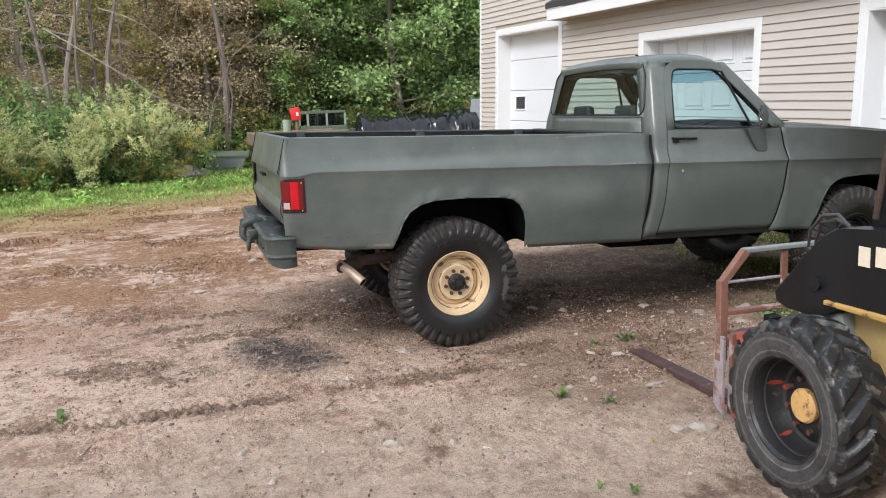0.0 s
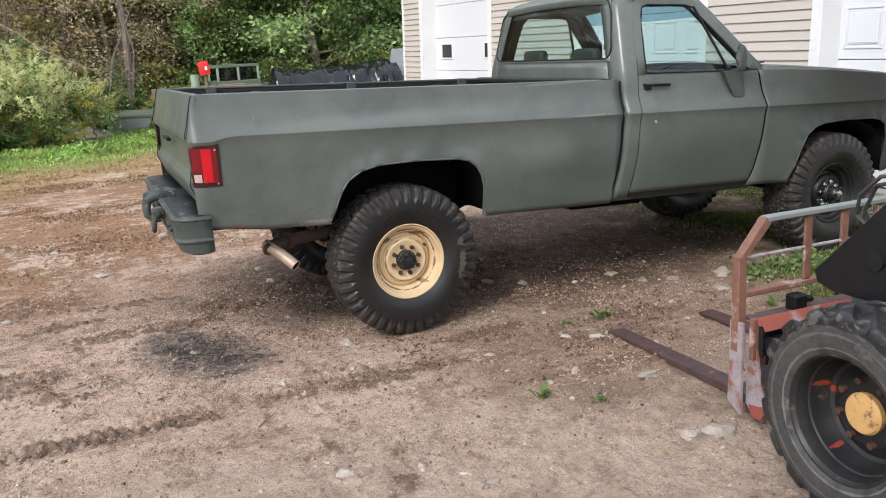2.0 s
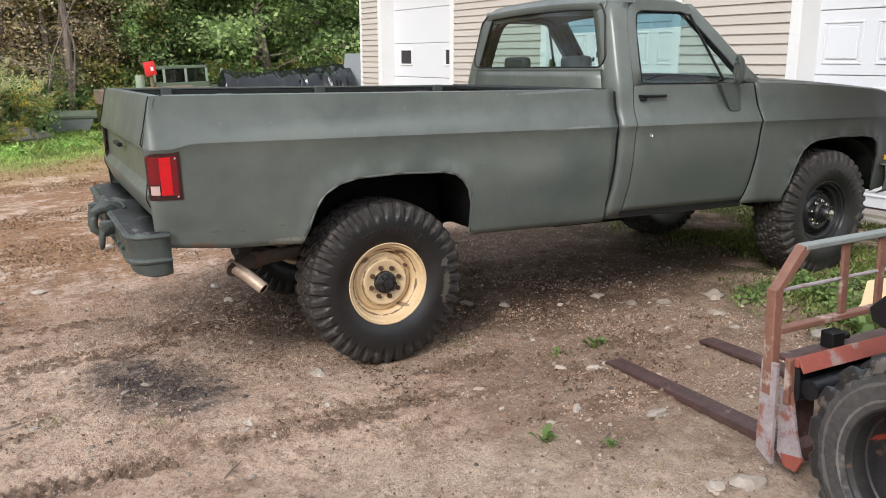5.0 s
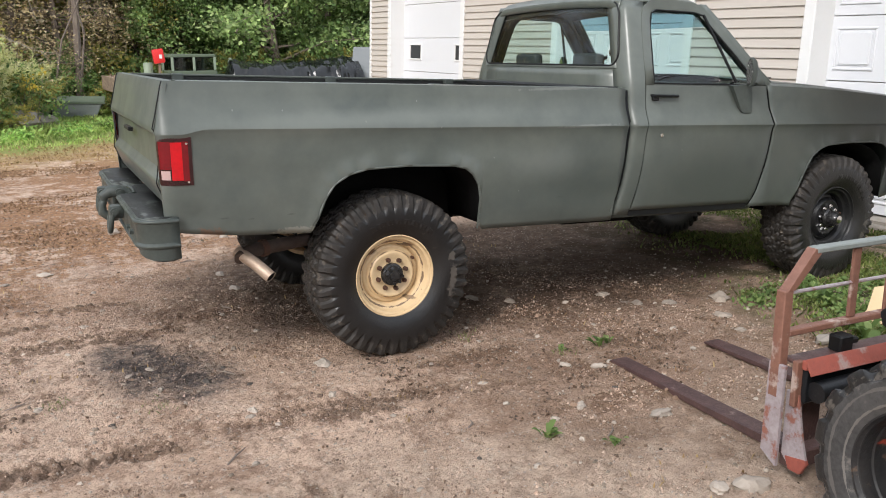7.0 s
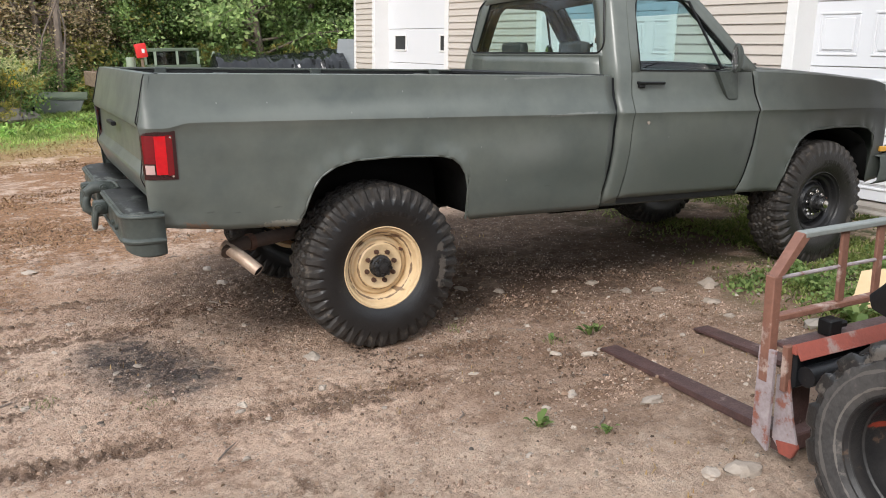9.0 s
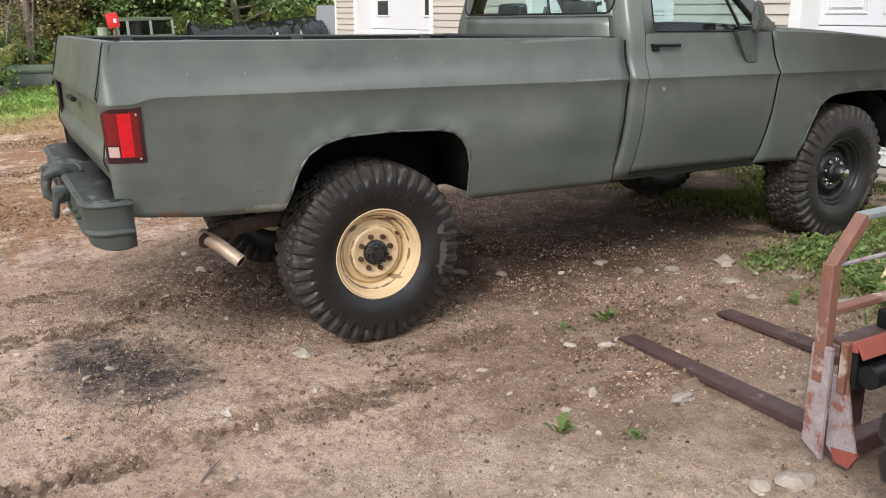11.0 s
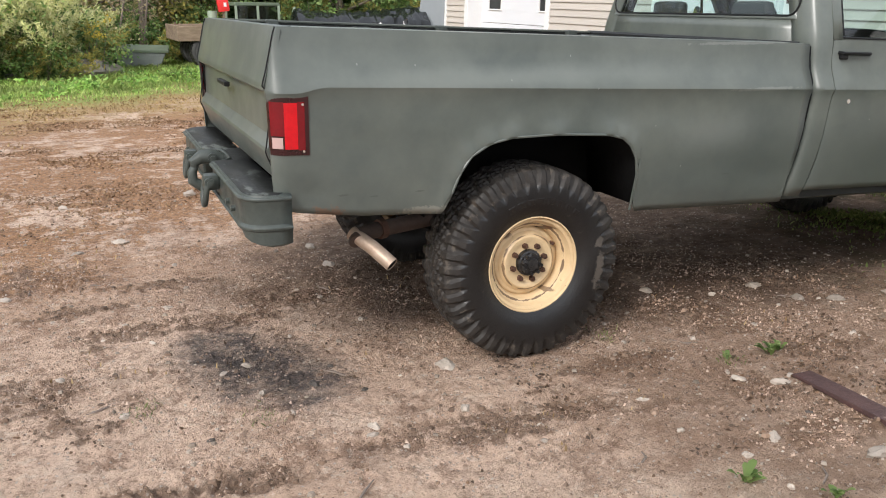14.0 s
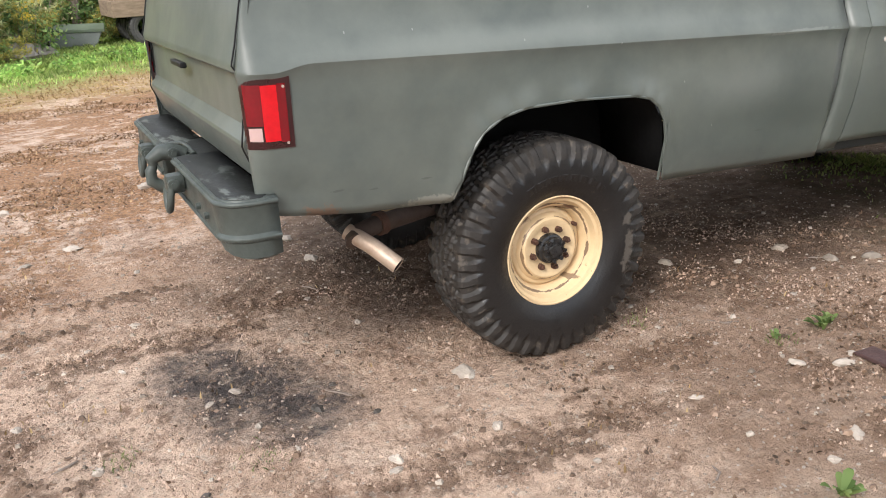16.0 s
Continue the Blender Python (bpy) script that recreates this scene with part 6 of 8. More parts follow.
def wheel(name, m, tyre, rim, front, label):
    root = new(name)
    root.parent = truck
    root.matrix_basis = m
    tagged(root, label)
    t = new("tyre", tyre)
    t.parent = root
    r = new("rim", rim)
    r.parent = root
    d = -0.04
    for i in range(8):
        a = radians(22.5 + 45 * i)
        bm = bmesh.new()
        x, z = 0.084 * math.cos(a), 0.084 * math.sin(a)
        lathe(bm, [(0.017, d - 0.016), (0.017, d - 0.026), (0.013, d - 0.031)], 12, Matrix.Translation((x, 0, z)))
        tube(bm, [(x, d - 0.022, z), (x, d - 0.05, z)], 0.0135, 6)
        tube(bm, [(x, d - 0.05, z), (x, d - 0.062, z)], 0.007, 6)
        part("lug_nut", bm, RUST if not front else CHROME, r)
    bm = bmesh.new()
    a = radians(38)
    tube(bm, [(0.15 * math.cos(a), d - 0.012, 0.15 * math.sin(a)), (0.15 * math.cos(a), d - 0.036, 0.15 * math.sin(a))], 0.009, 8)
    part("rim_bolt", bm, RUST, r)
    bm = bmesh.new()
    if front:
        lathe(bm, [(0.066, d), (0.066, -0.10), (0.055, -0.112), (0.05, -0.16), (0.042, -0.172), (0.0001, -0.166)], 20)
        part("locking_hub", bm, HUB_BLACK, r, "greasy black locking hub")
        bm = bmesh.new()
        lathe(bm, [(0.03, -0.171), (0.028, -0.183), (0.0001, -0.185)], 14)
        part("hub_dial", bm, CHROME, r)
    else:
        lathe(bm, [(0.062, d), (0.063, -0.085), (0.060, -0.094), (0.052, -0.098), (0.050, -0.112), (0.040, -0.118), (0.030, -0.118), (0.026, -0.128), (0.0001, -0.13)], 24)
        part("hub", bm, HUB_BLACK, r, "greasy black axle hub")
        for i in range(8):
            a = radians(45 * i)
            bm = bmesh.new()
            x, z = 0.044 * math.cos(a), 0.044 * math.sin(a)
            tube(bm, [(x, -0.108, z), (x, -0.127, z)], 0.0095, 6)
            part("hub_bolt", bm, HUB_BLACK, r)
    return root


RIM_R, RIM_F = rim_mesh(RIM_TAN, -0.05), rim_mesh(RIM_BLACK, -0.05)
wheel("wheel", pose(-0.03, -0.795, 0.446, 0, 8, 0), TYRE_MESH, RIM_R, False, "rear wheel with mud tyre and chipped tan steel rim")
wheel("wheel", pose(-0.03, 0.795, 0.446, 0, 20, 180), TYRE_MESH, RIM_R, False, "rear wheel with mud tyre and chipped tan steel rim")
wheel("wheel", pose(3.39, -0.82, 0.435, 0, 33, 1), TYRE_MESH, RIM_F, True, "front wheel with mud tyre and black steel rim")
wheel("wheel", pose(3.39, 0.82, 0.435, 0, 50, 181), TYRE_MESH, RIM_F, True, "front wheel with mud tyre and black steel rim")


# ---- skid-steer loader: local x to its right, y ahead, z up ----
LX, LY = 1.33, -3.9
loader = thing("skid_steer_loader", on_ground(LX, LY), "old yellow and black skid-steer loader with muddy tyres", "loader")
BAR_TOP = [(0.212, 0.098), (0.220, 0.108), (0.228, 0.111), (0.240, 0.117), (0.246, 0.121), (0.250, 0.1215), (0.270, 0.1235), (0.290, 0.124), (0.306, 0.124), (0.318, 0.1235), (0.330, 0.1225), (0.342, 0.121), (0.352, 0.119), (0.361, 0.116), (0.368, 0.111)] + [(0.372 + 0.008 * (1 - (y / 0.105) ** 2), y) for y in (0.105, 0.096, 0.086, 0.076, 0.066, 0.056, 0.046, 0.036, 0.027, 0.018, 0.009, 0.0)]
BAR_BASE = [(r, y) if y > 0.12 and r < 0.32 or r < 0.3 else (r - 0.006 - 0.012 * ease(r, 0.34, 0.37), y - 0.007) if y > 0.107 else (r - 0.02, y) for r, y in BAR_TOP]


def bar_mask(pitches):
    """Slanting bars from each shoulder to past the middle."""
    def at(u, j, s):
        r, y = BAR_TOP[j]
        p = u * pitches + (0.5 if s > 0 else 0) - 0.75 * (0.124 - min(y, 0.124)) / 0.124
        q = abs(p - math.floor(p + 0.5))
        wide = 0.33 if y > 0.108 else 0.27
        k = ease(q, wide + 0.06, wide - 0.06)
        return k * ease(r, 0.318, 0.335) if y > 0.108 else k
    return at


LTYRE = tyre_mesh("loader_tyre", BAR_BASE, BAR_TOP, bar_mask(17), 17 * 16, TYRE_MUD, TYRE_LUG)
bm = bmesh.new()
lathe(bm, [(0.212, -0.128), (0.220, -0.139), (0.226, -0.140), (0.228, -0.134), (0.221, -0.126), (0.212, -0.120), (0.206, -0.10), (0.204, -0.075), (0.198, -0.070), (0.196, -0.045), (0.186, -0.015), (0.178, 0.004), (0.165, 0.012), (0.15, 0.008), (0.13, -0.008), (0.118, -0.014), (0.06, -0.014), (0.055, 0.02)], 52)
lathe(bm, [(0.212, -0.12), (0.195, 0.0), (0.195, 0.12), (0.214, 0.135)], 36)
LRIM = finish("loader_rim", bm, LOADER_RIM, True, 0.5)
for s, y in ((-1, 0.34), (1, 0.34), (-1, -0.78), (1, -0.78)):
    w = new("wheel")
    w.parent = loader
    w.matrix_basis = pose(s * 0.635, y, 0.368, 0, 25 + 40 * y, -90 if s < 0 else 90)
    tagged(w, "muddy loader wheel with chevron tread and dented black rim")
    for nm, me in (("tyre", LTYRE), ("rim", LRIM)):
        o = new(nm, me)
        o.parent = w
    rim = o
    rim.location.y = 0.028
    bm = bmesh.new()
    lathe(bm, [(0.072, -0.012), (0.074, -0.035), (0.066, -0.045), (0.03, -0.05), (0.0001, -0.049)], 24)
    part("hub_cap", bm, ORANGE, rim, "flaking orange hub cap")
    for i in range(8):
        a = radians(45 * i + 10)
        bm = bmesh.new()
        tube(bm, [(0.112 * math.cos(a), -0.012, 0.112 * math.sin(a)), (0.112 * math.cos(a), -0.034, 0.112 * math.sin(a))], 0.013, 6)
        part("lug_nut", bm, RUST, rim)
bm = bmesh.new()
prism(bm, [(0.46, 0.24), (0.52, 0.40), (0.50, 0.60), (0.34, 0.76), (-0.2, 0.80), (-1.2, 0.86), (-1.25, 0.4), (-1.1, 0.2), (0.3, 0.18)], -0.44, 0.44, "x", 0.015)
hull = part("hull", bm, YELLOW, loader, "faded yellow loader hull")
for s in (-1, 1):
    bm = boxes((s * 0.452 - 0.006, s * 0.452 + 0.006, -0.95, -0.06, 0.22, 0.55), bevel=0.004)
    for y in (-0.12, -0.5, -0.9):
        for z in (0.27, 0.5):
            tube(bm, [(s * 0.455, y, z), (s * 0.463, y, z)], 0.011, 6)
    part("side_cover", bm, YELLOW, hull, smooth=False)
    bm = bmesh.new()
    prism(bm, [(0.36, 0.79), (0.36, 0.81), (-0.6, 0.83), (-1.2, 0.86), (-1.2, 0.83), (-0.6, 0.795)], s * 0.44, s * 0.545, "x", 0.004)
    part("fender_lip", bm, YELLOW_LIP, hull, "bright yellow chipped fender edge")
    # lift arm with its drop nose
    bm = bmesh.new()
    x0, x1 = sorted((s * 0.53, s * 0.42))
    prism(bm, [(0.69, 0.78), (0.675, 0.735), (0.60, 0.715), (0.42, 0.72), (0.34, 0.745), (0.27, 0.80), (-0.2, 0.838), (-1.15, 0.93), (-1.2, 1.22), (-0.19, 1.165), (0.30, 1.118), (0.345, 1.108), (0.41, 1.06)], x0, x1, "x", 0.012)
    arm = part("lift_arm", bm, LOADER_BLACK, loader, "scuffed black lift arm")
    bm = bmesh.new()
    tube(bm, [(s * 0.53, 0.417, 0.87), (s * 0.548, 0.417, 0.87)], 0.033, 18)
    tube(bm, [(s * 0.547, 0.417, 0.87), (s * 0.55, 0.417, 0.87)], 0.02, 6)
    part("pivot_boss", bm, LOADER_BLACK, arm)
    bm = bmesh.new()
    tube(bm, [(s * 0.53, -0.17, 0.90), (s * 0.575, -0.17, 0.90)], 0.035, 12)
    tube(bm, [(s * 0.575, -0.17, 0.90), (s * 0.585, -0.17, 0.90)], 0.02, 6)
    part("arm_pin", bm, LOADER_BLACK, arm)
    bm = bmesh.new()
    prism(bm, [(0.30, 0.76), (0.55, 0.735), (0.52, 0.55), (0.44, 0.36), (0.30, 0.42), (0.28, 0.6)], s * 0.43, s * 0.50, "x", 0.008)
    part("arm_drop", bm, GREY_BIN, arm, "grey worn arm upright")
    # maker's name as plain cream bars
    y = 0.19
    for k, (w, hh) in enumerate(((0.058, 0.078), (0.052, 0.078), (0.085, 0.078), (0.0, 0), (0.06, 0.078), (0.06, 0.078), (0.045, 0.078), (0.045, 0.078))):
        if w:
            bm = boxes((min(s * 0.531, s * 0.5345), max(s * 0.531, s * 0.5345), y - w, y, 0.985 + 0.012 * k * 0.8, 0.985 + 0.012 * k * 0.8 + hh), bevel=0)
            part("decal_bar", bm, CREAM, arm, smooth=False)
        y -= w + 0.028
    # cab side: raked post, top rail, wire screen
    bm = bmesh.new()
    cx = s * 0.40
    prism(bm, [(0.26, 0.86), (0.235, 1.15), (0.14, 1.86), (0.14, 1.96), (-0.02, 1.96), (-0.02, 1.5), (0.04, 1.2), (0.04, 0.82)], cx - 0.03, cx + 0.03, "x", 0.01)
    box(bm, cx - 0.03, cx + 0.03, -0.98, 0.0, 1.90, 1.97, 0.01)
    box(bm, cx - 0.03, cx + 0.03, -1.0, -0.90, 0.85, 1.97, 0.01)
    cab_side = part("cab_side", bm, LOADER_BLACK, loader, "black protective cab frame")
    bm = bmesh.new()
    tube(bm, [(cx + s * 0.035, 0.215, 1.16), (cx + s * 0.04, 0.14, 1.62)], 0.014, 10)
    part("cab_cylinder", bm, OLD_PIPE, cab_side, "rusty brown hydraulic cylinder")
    for i in range(13):
        bm = bmesh.new()
        yy = 0.02 - i * 0.072
        tube(bm, [(cx, yy, 1.0), (cx, yy, 1.93)], 0.006, 5)
        part("screen_wire", bm, WIRE, cab_side)
    for i in range(13):
        bm = bmesh.new()
        zz = 1.03 + i * 0.072
        tube(bm, [(cx, 0.05, zz), (cx, -0.93, zz)], 0.006, 5)
        part("screen_wire", bm, WIRE, cab_side)
bm = boxes((-0.43, 0.43, -1.02, 0.16, 1.965, 2.02), bevel=0.015)
part("cab_roof", bm, YELLOW, loader, "yellow cab roof", smooth=False)
bm = boxes((0.30, 0.37, 0.12, 0.2, 0.86, 1.97), bevel=0.01)
part("cab_post", bm, YELLOW, loader, smooth=False)
bm = bmesh.new()
lathe(bm, [(0.0001, -0.06), (0.033, -0.057), (0.04, -0.035), (0.039, -0.02), (0.026, 0.014), (0.0001, 0.02)], 16, pose(-0.33, 0.2, 1.90, -25, 0, 180))
tube(bm, [(-0.33, 0.2, 1.9), (-0.33, 0.17, 1.98)], 0.015, 6)
part("work_lamp", bm, GREY_BIN, loader, "grey work lamp on a bracket")
bm = boxes((-0.4, 0.4, -1.35, -0.95, 0.35, 1.15), bevel=0.03)
part("engine_cover", bm, YELLOW, loader, smooth=False)
bm = boxes((-0.25, 0.25, -0.75, -0.3, 0.8, 0.95), (-0.25, 0.25, -0.85, -0.72, 0.9, 1.4), bevel=0.03)
part("operator_seat", bm, DUSTY_BLACK, loader, smooth=False)
bm = boxes((-0.42, 0.42, 0.30, 0.42, 0.5, 0.62), bevel=0.02)
tube(bm, [(-0.42, 0.55, 0.6), (0.42, 0.55, 0.6)], 0.04, 10)
part("arm_crossmember", bm, LOADER_BLACK, loader, smooth=False)
bm = bmesh.new()
tube(bm, [(-0.45, 0.33, 1.11), (-0.45, 0.40, 1.155), (-0.44, 0.50, 1.14), (-0.42, 0.60, 1.06), (-0.40, 0.63, 0.98), (-0.38, 0.58, 0.93)], 0.0075, 8)
tube(bm, [(-0.43, 0.33, 1.10), (-0.43, 0.43, 1.13), (-0.41, 0.54, 1.10), (-0.38, 0.61, 1.0), (-0.34, 0.60, 0.9)], 0.0075, 8)
part("hydraulic_hose", bm, HOSE, loader, "grey hydraulic hoses")

# ---- pallet fork attachment on the loader ----
forks = thing("pallet_fork_attachment", on_ground(LX, -2.83), "rusty red pallet fork frame with two long tines", "fork attachment")
E2 = 0.545


for s in (-1, 1):
    bm = bmesh.new()
    box(bm, s * E2 - 0.014, s * E2 + 0.03 if s < 0 else s * E2 + 0.014, -0.022, 0.022, 0.34, 0.757, 0.004)
    prism(bm, [(s * E2, 0.755), (s * (E2 - 0.038), 0.755), (s * (E2 - 0.155), 0.882), (s * (E2 - 0.125), 0.905)], -0.022, 0.022, "y", 0.003)
    part("backrest_upright", bm, RUST_RED, forks, "rusty red backrest upright", smooth=False)
bm = boxes((-E2 + 0.13, E2 - 0.13, -0.024, 0.024, 0.884, 0.906))
part("top_bar", bm, GREY_BIN, forks, "scuffed steel top bar", smooth=False)
bm = boxes((-E2 + 0.03, E2 - 0.03, -0.02, 0.02, 0.575, 0.60))
part("lower_bar", bm, RUST_RED, forks, smooth=False)
for x in (-0.175, 0.03, 0.235):
    bm = boxes((x - 0.02, x + 0.02, -0.008, 0.008, 0.60, 0.884))
    part("backrest_post", bm, RUST_RED, forks, smooth=False)
bm = bmesh.new()
tube(bm, [(-E2 + 0.03, 0, 0.742), (E2 - 0.03, 0, 0.742)], 0.008, 8)
part("backrest_rod", bm, BARE_STEEL, forks)
bm = bmesh.new()
box(bm, -E2 + 0.03, E2 - 0.03, -0.108, -0.085, 0.47, 0.507, 0.004)
prism(bm, [(-0.10, 0.505), (-0.13, 0.455), (-0.137, 0.46), (-0.105, 0.515)], -E2 + 0.03, E2 - 0.03, "x", 0.002)
part("carriage_bar", bm, WORN_RED, forks, "worn red carriage channel", smooth=False)
bm = boxes((-E2 + 0.03, E2 - 0.03, -0.085, 0.0, 0.478, 0.495), bevel=0.004)
part("carriage_shelf", bm, FORK_STEEL, forks, smooth=False)
bm = boxes((-E2 + 0.03, E2 - 0.03, -0.09, -0.02, 0.06, 0.13), bevel=0.006)
part("lower_carriage_bar", bm, FORK_STEEL, forks, smooth=False)
for s in (-1, 1):
    bm = bmesh.new()
    prism(bm, [(0.028, 0.475), (0.036, 0.11), (-0.042, 0.065), (-0.048, 0.475)], s * E2 - 0.012, s * E2 + 0.004, "x", 0.003)
    side = part("side_plate", bm, BARE_STEEL, forks, "scuffed bare steel side plate", smooth=False)
    bm = bmesh.new()
    prism(bm, [(-0.03, 0.37), (-0.085, 0.37), (-0.115, 0.22), (-0.145, 0.12), (-0.125, 0.07), (-0.075, 0.065), (-0.03, 0.11)], s * (E2 - 0.035) - 0.006, s * (E2 - 0.035) + 0.006, "x", 0.003)
    part("hook_plate", bm, BARE_STEEL, side, "red and grey curved hook plate", smooth=False)
    bm = bmesh.new()
    prism(bm, [(-0.05, 0.108), (-0.142, 0.128), (-0.15, 0.112), (-0.125, 0.062), (-0.07, 0.06)], s * (E2 - 0.035) - 0.009, s * (E2 - 0.035) + 0.009, "x", 0.003)
    part("hook_foot", bm, WORN_RED, side, "worn red plate foot", smooth=False)
    bm = boxes((s * (E2 - 0.03) - 0.02, s * (E2 - 0.03) + 0.02, -0.085, -0.06, 0.32, 0.50), bevel=0.004)
    part("stiffener", bm, RUST_RED, side, smooth=False)
bm = boxes((-E2 + 0.04, E2 - 0.04, -0.10, -0.03, 0.33, 0.478), bevel=0.01)
tube(bm, [(-E2 + 0.06, -0.135, 0.39), (0.2, -0.135, 0.40)], 0.04, 14)
part("latch_cylinder", bm, LOADER_BLACK, forks, "dark hydraulic latch cylinder")
bm = boxes((-0.31, -0.24, -0.08, -0.02, 0.494, 0.56), (-0.245, -0.19, -0.065, -0.035, 0.515, 0.54), bevel=0.006)
part("coupler_block", bm, SEAL, forks, "black hose coupler block", smooth=False)
for x in (-0.32, 0.32):
    bm = bmesh.new()
    prism(bm, [(0.09, 0.052), (0.05, 0.058), (0.05, 0.45), (0.015, 0.45), (0.015, 0.022), (0.05, 0.012), (1.25, 0.008), (1.262, 0.014), (1.25, 0.022)], x - 0.05, x + 0.05, "x", 0.003)
    part("fork_tine", bm, FORK_STEEL, forks, "brown rusty fork tine", smooth=False)


# ---- plants ----
rng = np.random.default_rng(7)


def leaf_mesh(name, centres, size, mat, droop=0.35, narrow=0.62, normals=None):
    """Single leaves, each a bent kite of four points, round the given centres."""
    n = len(centres)
    c = np.asarray(centres, float)
    a = rng.normal(size=(n, 3)) * np.array([1, 1, 0.6])
    a[:, 2] -= droop
    a /= np.linalg.norm(a, axis=1, keepdims=True) + 1e-9
    b = np.cross(a, rng.normal(size=(n, 3)) * 0.55 + np.array([-0.3, -0.55, 0.7]))
    b /= np.linalg.norm(b, axis=1, keepdims=True) + 1e-9
    w = np.cross(a, b)
    s = size * rng.uniform(0.6, 1.35, (n, 1))
    pts = np.stack([c - a * s * 0.5, c + b * s * narrow * 0.5 + w * s * 0.12 - a * s * 0.05, c + a * s * 0.55, c - b * s * narrow * 0.5 + w * s * 0.12 - a * s * 0.05], 1).reshape(-1, 3)
    me = bpy.data.meshes.new(name)
    me.vertices.add(4 * n)
    me.vertices.foreach_set("co", pts.ravel())
    me.loops.add(4 * n)
    me.loops.foreach_set("vertex_index", np.arange(4 * n, dtype=np.int32))
    me.polygons.add(n)
    me.polygons.foreach_set("loop_start", np.arange(0, 4 * n, 4, dtype=np.int32))
    me.polygons.foreach_set("loop_total", np.full(n, 4, dtype=np.int32))
    me.materials.append(mat)
    me.update(calc_edges=True)
    return me


def tree_parts(height, lean, limbs, leaves, leaf_size, leaf_mat, low, spread, clump, bark, radius, bare=0.0):
    """Trunk with limbs, and the leaves round the limbs' outer halves."""
    bm = bmesh.new()
    trunk = [Vector((lean * (max(0, z) / height) ** 1.4 + 0.12 * math.sin(z * 0.9 + lean * 9), 0.10 * math.sin(z * 0.7 + limbs), z)) for z in np.linspace(-0.3, height, 12)]
    tube(bm, trunk, [radius * (1.25 if i == 0 else 1 - 0.82 * i / 11) for i in range(12)], 7)
    centres = []
    for i in range(limbs):
        f = low + (0.97 - low) * (i + rng.uniform(0, 0.8)) / limbs
        base = trunk[min(11, int(f * 11))].lerp(trunk[min(11, int(f * 11) + 1)], (f * 11) % 1)
        ang = rng.uniform(0, 2 * math.pi)
        reach = spread * (1.0 - 0.55 * f) * rng.uniform(0.6, 1.15)
        rise = rng.uniform(0.0, 0.55) * reach
        pts = [base + Vector((math.cos(ang) * reach * t + rng.normal() * 0.08, math.sin(ang) * reach * t + rng.normal() * 0.08, rise * t - 0.25 * reach * t * t + rng.normal() * 0.06)) for t in (0, 0.3, 0.6, 1.0)]
        r = radius * (1 - 0.8 * f) * 0.42
        tube(bm, pts, [r, r * 0.7, r * 0.45, 0.006], 5)
        for t in (0.55, 0.8):
            q = pts[1].lerp(pts[3], t)
            tip = q + Vector((rng.normal() * 0.35, rng.normal() * 0.35, rng.uniform(-0.1, 0.4))) * reach * 0.45
            tube(bm, [q, q.lerp(tip, 0.5) + Vector((0, 0, 0.05)), tip], [r * 0.35, r * 0.25, 0.004], 4)
            if rng.uniform() > bare:
                centres.append((tip, reach * 0.4))
        if bare:
            for t in rng.uniform(0.3, 1.0, 5):
                q = pts[1].lerp(pts[3], t)
                d = Vector((rng.normal(), rng.normal(), rng.uniform(-0.2, 0.9))) * rng.uniform(0.25, 0.6)
                tube(bm, [q, q + d * 0.5 + Vector((0, 0, 0.04)), q + d], [0.010, 0.007, 0.003], 3)
        for t in (0.45, 0.7, 1.0):
            if rng.uniform() > bare:
                centres.append((pts[0].lerp(pts[3], t) + (pts[2] - pts[0].lerp(pts[3], 0.6)) * 0.5, reach * 0.35))
    pos = []
    per = max(1, leaves // max(1, len(centres)))
    for c, rr in centres:
        d = rng.normal(size=(per, 3)) * np.array([1, 1, 0.6]) * max(0.22, rr * clump)
        pos.append(np.array(c) + d)
    return bm, leaf_mesh("crown", np.concatenate(pos), leaf_size, leaf_mat)


def tree(name, label, m, *args):
    bm, crown = tree_parts(*args)
    t = thing(name, m, label, "tree", "trees behind the yard")
    part("trunk", bm, args[9], t)
    c = new("crown", crown)
    c.parent = t
    return t


GREEN_A = tree("tree", "leafy green maple with branches down to the ground", on_ground(2.2, 25.5, 0, False), 8, 0.5, 46, 19000, 0.165, LEAF_GREEN, 0.06, 3.6, 0.32, BARK, 0.15)
GREEN_B = tree("tree", "leafy green maple with branches down to the ground", on_ground(5.6, 24.5, 0, False), 8.5, -0.6, 50, 20000, 0.17, LEAF_GREEN, 0.05, 3.8, 0.32, BARK, 0.17)
BROWN_A = tree("tree", "thin tree with sparse browning autumn leaves", on_ground(-2.6, 23.0, 0, False), 9, 0.9, 30, 9000, 0.10, LEAF_AUTUMN, 0.12, 3.0, 0.5, BARK, 0.13, 0.25)
BROWN_B = tree("tree", "thin leaning tree with sparse browning autumn leaves", on_ground(-6.4, 22.0, 0, False), 9.5, -1.3, 28, 8500, 0.10, LEAF_AUTUMN, 0.12, 3.2, 0.5, BARK_PALE, 0.15, 0.3)
YELLOW_A = tree("tree", "slender young tree with yellowing leaves", on_ground(-4.2, 21.0, 0, False), 7, 0.6, 20, 3600, 0.11, LEAF_YELLOW, 0.15, 2.0, 0.5, BARK, 0.07, 0.3)
tree("tree", "bare pale dead tree with broken branches", on_ground(-5.6, 20.5, 0, False), 9, 1.6, 20, 300, 0.1, LEAF_AUTUMN, 0.1, 2.8, 0.3, BARK_PALE, 0.11, 0.9)
